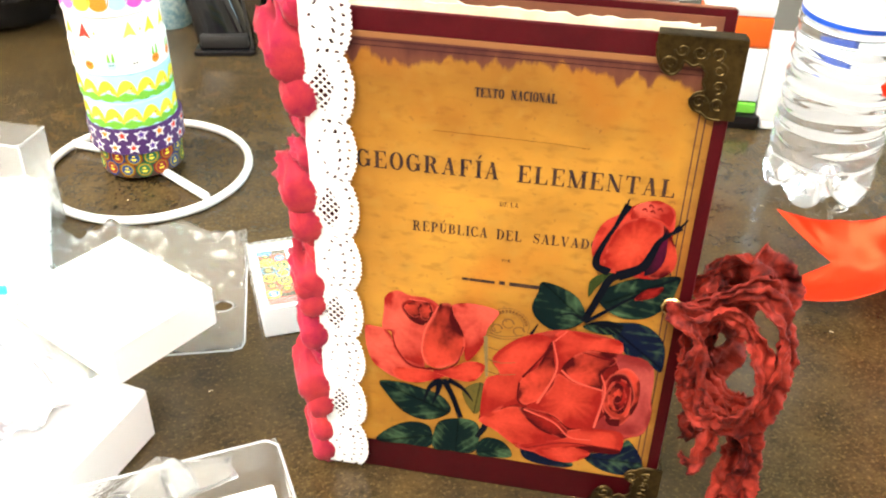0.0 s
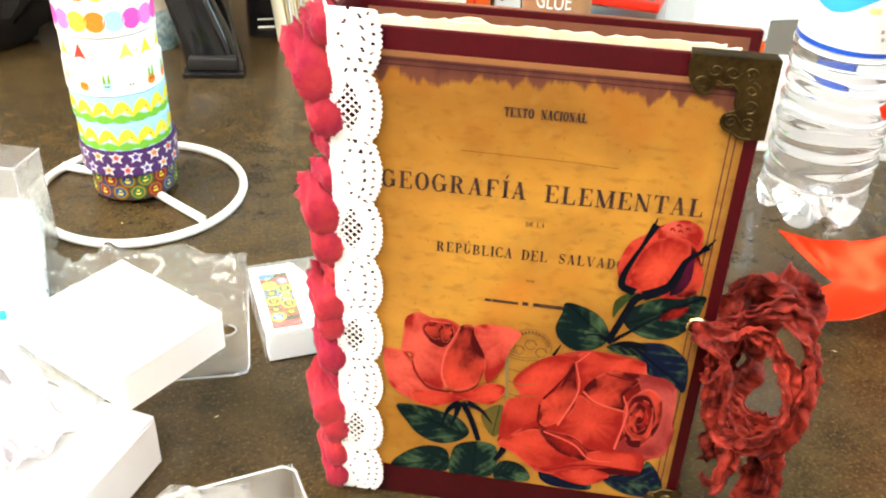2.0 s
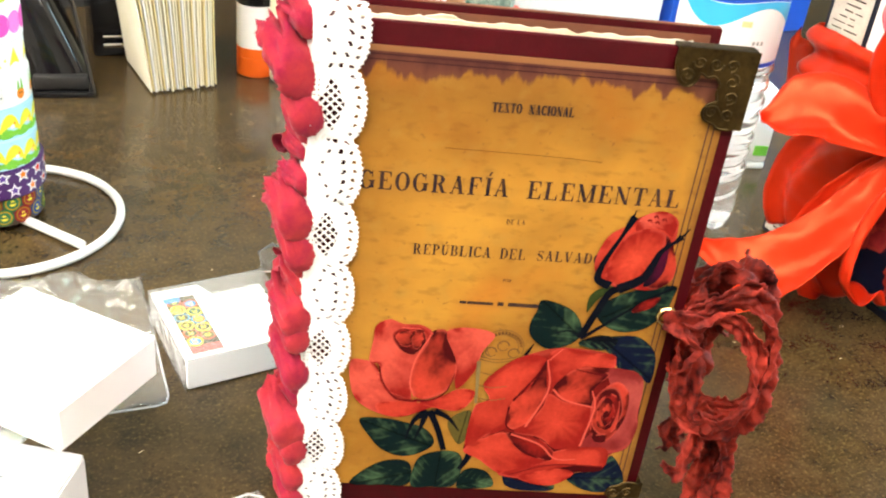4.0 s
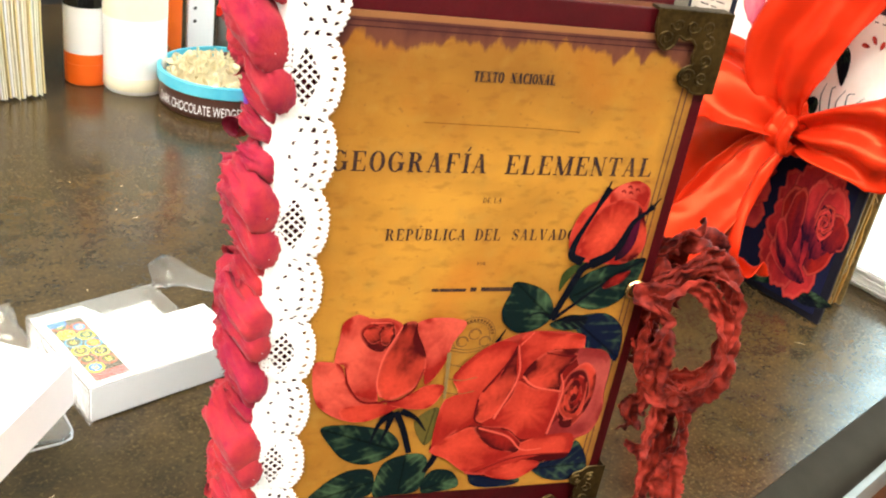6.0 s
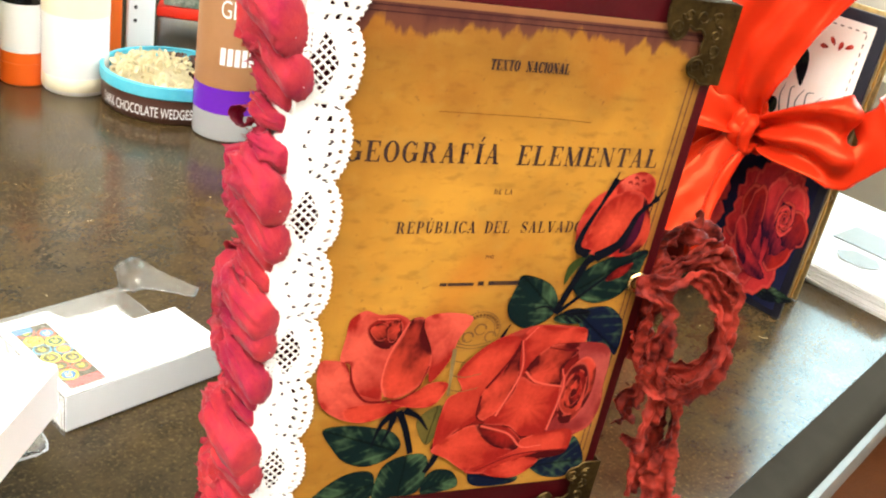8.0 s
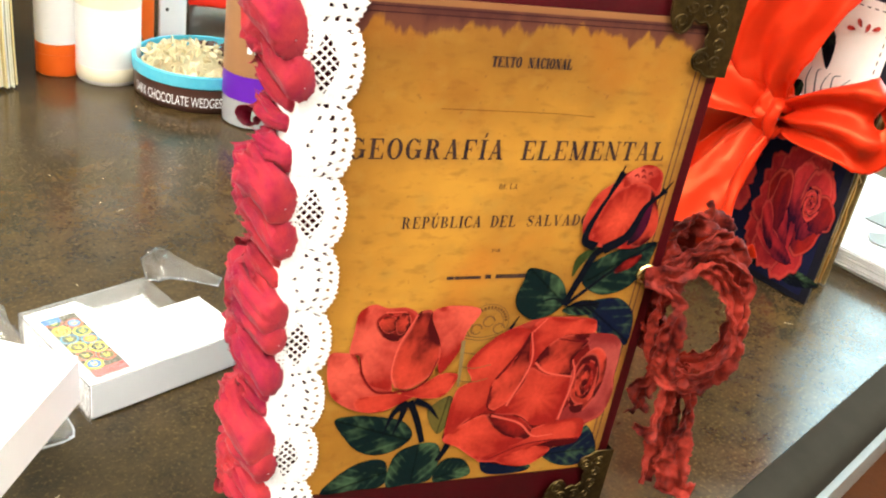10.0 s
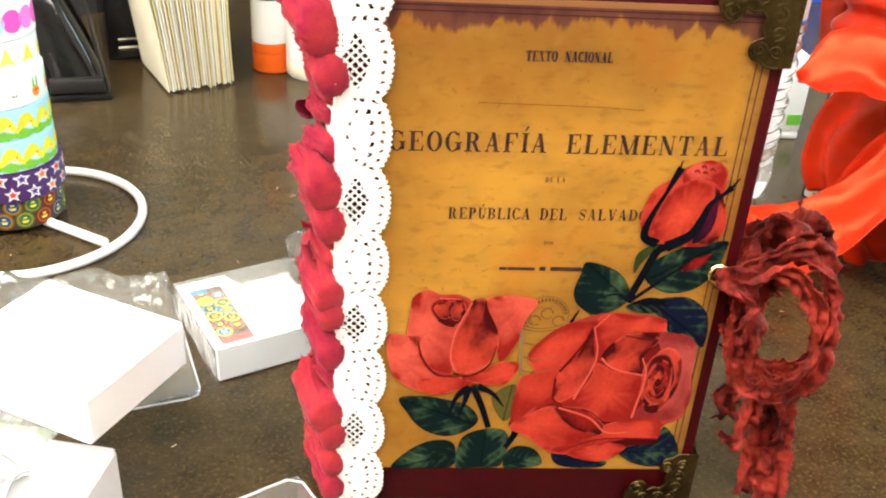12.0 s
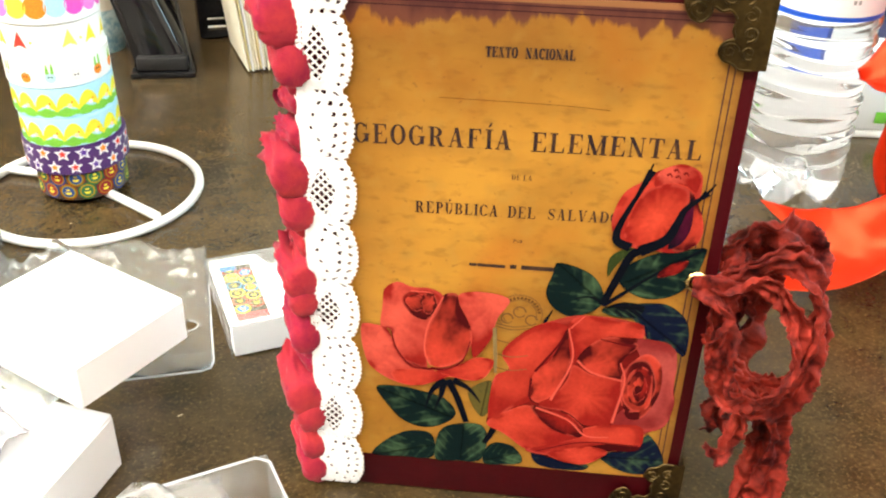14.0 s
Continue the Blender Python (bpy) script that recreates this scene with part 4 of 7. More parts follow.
# half open rose: back petals, guard petals, wound heart, front petal, lips
pr = Print(-0.0016, 0.00002)
pr.blade([(-75, 79.5), (-74.2, 88.6), (-73.5, 95.3), (-69, 98.6), (-63.7, 97), (-57, 96.8), (-52.7, 92.8), (-57, 82.7), (-59, 71.7), (-58.4, 62), (-64.8, 63), (-70, 70), (-71.4, 78)], PINK, ROSE, (-71, 84), 1, 0.7)
pr.blade([(-48, 94.7), (-41, 97), (-30.4, 94.8), (-34, 86.4), (-36, 77), (-41.5, 68.8), (-43.4, 78), (-46.2, 88)], PINK, ROSE, (-36, 92), 2, 0.8)
pr.blade([(-82, 78.8), (-77.4, 80), (-72.4, 78), (-69.7, 70.4), (-64.8, 63.3), (-55.8, 61.6), (-55, 57.8), (-66, 54), (-76.5, 58.8), (-80.8, 65.6)], PINK, ROSE, (-79, 70), 3, 0.7)
pr.blade([(-67.6, 92), (-64.3, 95.4), (-60.7, 94.2), (-57.4, 95.4), (-55, 91.8), (-56.5, 85.5), (-60.2, 83.6), (-65, 86.5)], ROSE, DEEP, (-62, 92.7), 4, 0.9)
pr.blade([(-66.2, 91), (-63.7, 93.7), (-60.5, 93), (-60, 88.4), (-63, 87)], CORAL, DEEP, (-65, 92.4), 5, 0.9)
pr.blade([(-60.3, 93), (-57.4, 94.5), (-56, 91), (-57.3, 86.5), (-59.5, 87)], CORAL, DEEP, (-56.6, 91.7), 6, 0.9)
pr.blade([(-52.8, 94.7), (-48.5, 95.6), (-47.2, 91), (-43.4, 82.5), (-42.6, 75), (-45.8, 67.4), (-52, 63.3), (-57, 64.4), (-59.3, 71.4), (-58, 81), (-54.6, 89)], CORAL, DEEP, (-54, 68), 7, 0.9)
pr.blade([(-71.3, 59.4), (-64.8, 61.3), (-55.6, 61.3), (-49.4, 60.3), (-53, 57.7), (-61, 54), (-68.7, 54.7)], CORAL, ROSE, (-67, 57.3), 8, 0.6)
pr.blade([(-54.8, 61.4), (-48.2, 64), (-41, 68.8), (-34.5, 68), (-36.5, 61.4), (-40.4, 58.4), (-48, 59)], CORAL, ROSE, (-37, 64.5), 9, 0.6)
for pts, w0, w1, ink in (([(-53, 94), (-58.2, 81), (-59.2, 70.2), (-57, 64)], 0.5, 0.7, PINK), ([(-71.2, 77.5), (-69.3, 70), (-64.2, 63), (-57, 62)], 0.5, 1.1, (0.16, 0.008, 0.008)), ([(-64.3, 95.4), (-57.4, 95.4)], 0.6, 0.4, PINK),
                         ([(-43, 76), (-45.5, 67.2), (-51, 62.8), (-57, 62.5)], 0.4, 1.0, (0.14, 0.006, 0.008))):
    pr.stroke([(x / 1000, z / 1000) for x, z in pts], w0 / 1000, w1 / 1000, ink)
pr.done("rose_print", front, "printed coral red half open rose")

# full blown rose: dark ground, outer petals, hollows, whorl, lower lips
pr = Print(-0.0016, 0.00002)
pr.blade([(-31.6, 72), (-24, 82), (-17, 86.5), (-4.3, 90.7), (15, 88.8), (16.3, 83), (27, 80), (30, 62), (31, 54), (29, 44), (22.5, 39.6), (21, 31.6), (9.6, 29.4), (3, 23.2), (-5.6, 23), (-16.5, 26.3), (-29, 35.4), (-35.7, 39), (-33.5, 48.5), (-34, 60), (-28.7, 65.4)], ROSE, DEEP, (-20, 76), 21)
pr.blade([(-31.6, 72.2), (-24.2, 82), (-16, 86.6), (-9.6, 85), (-10.4, 78), (-16, 69.8), (-20, 61.5), (-20, 51.7), (-28.2, 45.8), (-35, 39.5), (-34, 60), (-28.7, 64.6)], CORAL, ROSE, (-25, 75), 22, 0.7)
pr.blade([(-9.5, 84.5), (-7.7, 80), (-7.5, 70.7), (-9, 61), (-13.3, 53.2), (-18.2, 50.5), (-20.7, 55), (-19.7, 64), (-14.7, 70), (-11.6, 78)], CORAL, DEEP, (-12, 56), 23, 0.5)
pr.blade([(-9.2, 85.8), (-4.3, 90.4), (6.6, 89.2), (15, 88.5), (16.2, 83), (8.4, 83.3), (1.5, 80.8), (-4, 74.2), (-6.7, 69.2)], CORAL, ROSE, (8, 87), 24, 0.6)
pr.blade([(16, 82.8), (26.9, 80), (29.4, 73), (29.6, 62), (31, 54.2), (29, 44.6), (22.4, 41), (10, 43), (15.7, 54), (22, 57.8), (21.4, 69), (15.2, 77.6)], (0.43, 0.075, 0.062), (0.20, 0.018, 0.018), (28, 69), 25, 0.5)
pr.blade([(-5, 71), (-2.4, 77), (2.6, 81.5), (8.6, 82.4), (15.2, 79.7), (11.3, 74), (10, 69.3), (11.5, 63.8), (5.7, 64.8), (-0.5, 66.7)], CORAL, DEEP, (0, 69), 26, 0.8)
pr.blade([(-6.2, 69), (0.6, 65.5), (11.8, 63.5), (11.4, 53.4), (10, 43.6), (0.5, 41.8), (-6.4, 47), (-17.4, 49.6), (-12, 54.5), (-7.8, 62.4)], CORAL, ROSE, (-1, 56), 27, 0.5)
for k, (r, li) in enumerate(((1.0, CORAL), (0.86, ROSE), (0.73, CORAL), (0.60, ROSE), (0.48, CORAL), (0.36, ROSE), (0.25, CORAL), (0.15, DEEP))):
    # the whorl: each turn sits a little off the one before
    cx, cz = 17.6 + 0.7 * math.cos(2.4 * k), 61.2 + 0.9 * math.sin(2.4 * k)
    pr.blade([(cx + r * (7.0 + 0.8 * math.sin(3 * a + 1.9 * k)) * math.cos(a), cz + r * (15.0 + 1.2 * math.sin(2 * a + k)) * math.sin(a)) for a in [0.7 * i for i in range(9)]], li, DEEP, (cx + 7 * r * math.cos(1.0 + 2.4 * k), cz + 13 * r * math.sin(1.0 + 2.4 * k)), 30 + k, 0.9)
pr.blade([(-35.7, 39), (-28.2, 45.8), (-19.6, 48.7), (-11.4, 38.8), (-1, 35.8), (-8.8, 29.8), (-19.2, 27.4), (-29, 34.5)], CORAL, ROSE, (-28, 41), 40, 0.6)
pr.blade([(-20, 48.4), (-13, 48.8), (-6.4, 46.8), (1.6, 38.5), (-0.2, 35.6), (-11.5, 38.8)], ROSE, DEEP, (-7, 46), 41, 0.7)
pr.blade([(0.6, 40.5), (11.2, 43.4), (21, 43), (21.5, 34), (14.2, 34.5), (4, 32), (-8.5, 26), (-20.5, 27.2), (-9, 32), (-0.3, 36.2)], CORAL, ROSE, (17, 39), 42, 0.7)
pr.blade([(-12.8, 26.7), (-3.6, 30), (4, 31.7), (10, 29.4), (3, 23), (-5.6, 23)], CORAL, ROSE, (0.7, 26.5), 43, 0.5)
for pts, w0, w1, ink in (([(-9.2, 85), (-6.9, 70.7), (-13, 52.4)], 0.5, 0.9, PINK), ([(-5, 71.3), (0.5, 66.5), (11.7, 63.7)], 0.9, 0.6, PINK), ([(10, 71.7), (12.3, 63.2), (10, 44)], 0.5, 0.9, PINK),
                         ([(-18, 48.5), (-6, 43.8), (1, 37), (9.4, 37)], 0.9, 0.6, PINK), ([(-4.3, 90.4), (-8.6, 85)], 0.4, 0.6, PINK), ([(-16.5, 27.2), (0, 33.5), (21, 34)], 0.5, 0.8, (0.14, 0.006, 0.008)),
                         ([(-20.6, 62), (-20.6, 53), (-17, 50)], 0.9, 0.5, (0.10, 0.004, 0.006)), ([(-10, 84), (-12.5, 77), (-19.5, 65)], 0.4, 1.0, (0.10, 0.004, 0.006)), ([(2, 81.5), (9, 80), (14.5, 79.5)], 0.4, 1.0, (0.10, 0.004, 0.006))):
    pr.stroke([(x / 1000, z / 1000) for x, z in pts], w0 / 1000, w1 / 1000, ink)
pr.done("rose_print", front, "printed coral red full blown rose")

# closed bud with its sepals
pr = Print(-0.0016, 0.00002)
pr.blade([(0.6, 127), (1.4, 133.7), (4, 139.4), (9, 143.3), (12.5, 146.7), (19.8, 149.8), (25.8, 147.2), (27, 142), (27, 135.7), (29.6, 128.5), (28.8, 122.5), (23.7, 118.2), (14.8, 118), (7.2, 119), (3, 120.8)], CORAL, ROSE, (11, 142), 51, 0.5)
pr.blade([(12.4, 141.6), (13.4, 146.8), (19.7, 149.6), (25.8, 147), (25.5, 140.5), (22, 142.3), (17.7, 143)], PINK, ROSE, (15, 146.4), 52, 0.7)
for x, z in ((16.5, 145.5), (19.2, 145.0), (21.5, 146.2), (18.4, 147.2)):
    pr.stroke([((x - 0.8) / 1000, z / 1000), (x / 1000, (z + 0.7) / 1000), ((x + 0.8) / 1000, (z - 0.4) / 1000)], 0.0009, 0.0004, (0.16, 0.008, 0.008), 6)
pr.blade([(5.5, 126.5), (7, 133.2), (9.6, 139), (13.2, 141.7), (18.5, 142.7), (23.2, 140.8), (23, 134.4), (20, 127.7), (18.5, 121), (14, 118), (8, 119.5), (5.2, 122.7)], (0.60, 0.062, 0.030), ROSE, (15.5, 130), 53, 0.6)
pr.blade([(23.4, 140.8), (26.8, 136), (29.5, 128.5), (28.8, 122.3), (23.7, 118.3), (20, 120.8), (24, 128), (24.7, 134.4)], CORAL, DEEP, (28.3, 128), 54, 0.5)
pr.blade([(24.6, 138.5), (25.8, 128.2), (23.6, 121.8), (19.5, 119.5), (21.5, 127.8)], PLUM, NIGHT, (24.2, 133.6), 55, 0.0)
for pts, w0, w1 in (([(11, 149.4), (9.3, 142), (5.5, 133), (3, 125.8), (3, 121), (7.7, 118.8)], 0.5, 3.4), ([(11, 147), (8.7, 141), (7.5, 138.5)], 2.6, 0.8), ([(31, 143.8), (28, 139.2), (23, 134.2), (21, 128.2), (18.3, 122.3), (10.7, 117.6)], 0.5, 4.2), ([(29, 140.5), (26.8, 138)], 2.8, 1.0)):
    pr.stroke([(x / 1000, z / 1000) for x, z in pts], w0 / 1000, w1 / 1000, LEAF_DARK)
pr.done("bud_print", front, "printed red rose bud with dark sepals")

back = part("back_cover", box_bm(X0, X1 + 0.001, 0.0345, 0.0370, 0.0006, 0.2034, 0.0008), M["maroon"], book, "maroon leather covered back board")
part("worn_edge", box_bm(X0 + 0.001, X1, 0.0348, 0.0367, 0.2034, 0.20365), M["liner"], back, "rubbed tan board edge", smooth=False)
part("liner", box_bm(X0 + 0.004, X1 - 0.003, 0.0341, 0.03445, 0.004, 0.2008), M["liner"], back, "brown lining paper", smooth=False)
bm = bmesh.new()
rows = []
for z in (0.0006, 0.2060):
    rows.append([bm.verts.new((X0 - 0.0035 * math.sin(math.pi * k / 10) + dx, 0.001 + 0.035 * k / 10, z)) for dx in (0.0, 0.0022) for k in range(11)])
for k in range(10):
    bm.faces.new((rows[0][k], rows[0][k + 1], rows[1][k + 1], rows[1][k]))
    bm.faces.new((rows[0][k + 12], rows[0][k + 11], rows[1][k + 11], rows[1][k + 12]))
    for q, flip in ((rows[0], 1), (rows[1], 0)):
        f = [q[k], q[k + 1], q[k + 12], q[k + 11]]
        bm.faces.new(f if flip else f[::-1])
part("spine", bm, M["maroon"], book)
for k in range(17):
    y0 = 0.0042 + k * 0.00172
    hgt = 0.1938 + 0.006 * noise.random() + 0.0015 * math.sin(k * 2.1)
    rgt = 0.0245 + 0.008 * noise.random()
    bm = bmesh.new()
    nx = 60
    grid = []
    for yy in (0.0, 0.0009):
        low, high = [], []
        for i in range(nx + 1):
            x = X0 + 0.006 + (rgt - X0 - 0.006) * i / nx
            torn = 0.0012 * noise.noise(Vector((x * 260, k * 3.1, 0))) + (0.0035 * max(0.0, noise.noise(Vector((x * 70, k * 1.7, 4)))) if k % 3 == 0 else 0)
            wav = 0.0006 * noise.noise(Vector((x * 50, k * 0.9, 1)))
            low.append(bm.verts.new((x, y0 + yy + wav, 0.004)))
            high.append(bm.verts.new((x, y0 + yy + wav, hgt + torn)))
        grid.append((low, high))
    for i in range(nx):
        (a, b), (c, d) = grid
        bm.faces.new((a[i], a[i + 1], b[i + 1], b[i]))
        bm.faces.new((c[i + 1], c[i], d[i], d[i + 1]))
        bm.faces.new((b[i], b[i + 1], d[i + 1], d[i]))
    part("page", bm, M[("page_white", "page", "page_gold", "page_white", "page")[k % 5]], book, smooth=False)


def spiral(cx, cz, r, a0, turns, y, n=26, hand=1):
    return [(cx + r * (1 - 0.78 * i / n) * math.cos(radians(a0 + hand * 360 * turns * i / n)), y, cz + r * (1 - 0.78 * i / n) * math.sin(radians(a0 + hand * 360 * turns * i / n))) for i in range(n + 1)]


def book_corner(name, x, z, sz, label):
    """A pressed brass corner: x, z the outer corner, sz +1 for the lower one (grows upward), -1 for the upper."""
    inner = [(-0.0252, 0.0020), (-0.0246, 0.0062), (-0.0226, 0.0104), (-0.0196, 0.0118), (-0.0172, 0.0098), (-0.0164, 0.0072), (-0.0140, 0.0084), (-0.0116, 0.0080), (-0.0096, 0.0104),
             (-0.0100, 0.0134), (-0.0092, 0.0160), (-0.0116, 0.0172), (-0.0130, 0.0198), (-0.0116, 0.0226), (-0.0088, 0.0236), (-0.0068, 0.0252), (-0.0030, 0.0254)]
    curve = [(p.x, p.z) for p in spline([(a, 0, b) for a, b in inner], 64)]
    rim = [(x + a, z + sz * b) for a, b in curve]
    outline = rim + [(x + 0.0012, z + sz * 0.0254), (x + 0.0012, z - sz * 0.0008), (x - 0.0252, z - sz * 0.0008)]
    bm = bmesh.new()
    sides = [[bm.verts.new((a, y, b)) for a, b in outline] for y in (-0.0022, -0.0017)]
    for f in sides:
        bm.faces.new(f)
    m = len(outline)
    for i in range(m):
        bm.faces.new((sides[0][i], sides[0][(i + 1) % m], sides[1][(i + 1) % m], sides[1][i]))
    bmesh.ops.recalc_face_normals(bm, faces=bm.faces)
    box_bm(x + 0.0006, x + 0.0014, -0.0016, 0.0034, min(z, z + sz * 0.0250), max(z, z + sz * 0.0250), bm=bm)
    box_bm(x - 0.0250, x + 0.0005, -0.0016, 0.0034, min(z, z - sz * 0.0009), max(z, z - sz * 0.0009), bm=bm)
    plate = part(name, bm, M["brass"], book, label, smooth=False)
    part("rolled_rim", tube_bm([(a, -0.0022, b) for a, b in rim], 0.00042, 6), M["brass"], plate, "worn bright rim")
    for dx, dz, r, a0, turns, hand in ((-0.0205, 0.0082, 0.0028, 90, 1.4, 1), (-0.0175, 0.0036, 0.0022, 180, 1.2, -1), (-0.0122, 0.0040, 0.0024, 0, 1.2, 1), (-0.0070, 0.0040, 0.0022, 90, 1.2, -1),
                                       (-0.0058, 0.0092, 0.0024, 270, 1.2, 1), (-0.0052, 0.0146, 0.0024, 100, 1.2, -1), (-0.0102, 0.0198, 0.0025, 0, 1.4, -1), (-0.0046, 0.0202, 0.0022, 60, 1.2, 1)):
        part("scroll", tube_bm(spiral(x + dx, z + sz * dz, r, a0 * sz, turns, -0.00225, hand=hand * sz), lambda s: 0.00052 - 0.0002 * s, 6), M["brass"], plate)


book_corner("metal_corner", X1, TOP, -1, "antique brass filigree book corner")
book_corner("metal_corner", X1 + 0.0005, 0.0008, 1, "antique brass filigree lower book corner")
bm = tube_bm([(0.0310 + 0.0032 * math.cos(a), -0.0016, 0.1072 + 0.0032 * math.sin(a)) for a in [2 * math.pi * i / 24 for i in range(24)]], 0.0009, 8, closed=True)
part("eyelet", bm, M["gold"], book, "shiny gold metal eyelet")


# lace: a fine net with scallops, slits and lattice windows, folded round the spine corner
def lace_bm():
    bm = bmesh.new()
    step, w_spine, w_front = 0.00040, 0.013, 0.0176
    nu, nv = int((w_spine + w_front + 0.004) / step), int(0.2100 / step)
    scallop = 0.02355
    verts = {}

    def vert(i, j):
        if (i, j) not in verts:
            u, v = i * step - w_spine, j * step
            ph = (v / scallop) % 1.0
            rel = 0.00045 * abs(math.sin(math.pi * ph * 2)) * max(0.0, u / w_front) + 0.00035 * noise.noise(Vector((u * 900, v * 900, 3)))
            if u < 0:
                a = -u / 0.013
                verts[(i, j)] = bm.verts.new((X0 - 0.0008 - 0.0042 * math.sin(min(1, a) * 1.4) - rel, -0.0016 + 0.0125 * a, 0.0025 + v))
            else:
                verts[(i, j)] = bm.verts.new((X0 - 0.0008 + u, -0.0022 - rel - 0.0006 * math.sin(math.pi * ph), 0.0025 + v))
        return verts[(i, j)]

    for j in range(nv):
        v = (j + 0.5) * step
        k, ph = int(v / scallop), (v / scallop) % 1.0
        edge = w_front - 0.0042 + 0.0042 * math.sin(math.pi * ph) ** 0.55 + 0.00035 * math.sin(v * 3400)
        for i in range(nu):
            u = (i + 0.5) * step - w_spine
            if u > edge:
                continue
            hole = False
            if k % 2 == 1 and 0.0028 < u < 0.0105 and 0.14 < ph < 0.86:
                du, dv = (u - 0.0066) / 0.0040, (ph - 0.5) / 0.36
                if abs(du) + abs(dv) < 1.15:
                    p, q = (u + v) / 0.0029 % 1.0, (u - v) / 0.0029 % 1.0
                    hole = p > 0.27 and q > 0.27
            if not hole and u > 0.0012:
                # rows of slits that follow the scallop's curve
                d = edge - u
                for row, (dist, per, off) in enumerate(((0.0026, 0.0032, 0.0), (0.0060, 0.0036, 0.5))):
                    if abs(d - dist) < 0.00062 and ((v / per + off) % 1.0) < 0.40 and not (k % 2 == 1 and row == 1):
                        hole = True
                if k % 2 == 0 and abs(u - 0.0052 - 0.0016 * math.sin(ph * 9)) < 0.0005 and (v / 0.0041) % 1.0 < 0.3:
                    hole = True
            if not hole and k % 2 == 1 and -0.0015 < u < 0.0028 and 0.1 < ph < 0.9:
                hole = (u / 0.00126) % 1.0 > 0.62 and (v / 0.00168) % 1.0 > 0.55
            if not hole and u < -0.009:
                hole = noise.noise(Vector((u * 1500, v * 1500, 8))) > 0.42
            if not hole:
                bm.faces.new((vert(i, j), vert(i + 1, j), vert(i + 1, j + 1), vert(i, j + 1)))
    return bm


thick(part("lace_trim", lace_bm(), M["lace"], book, "white scalloped cotton lace"), 0.0004)


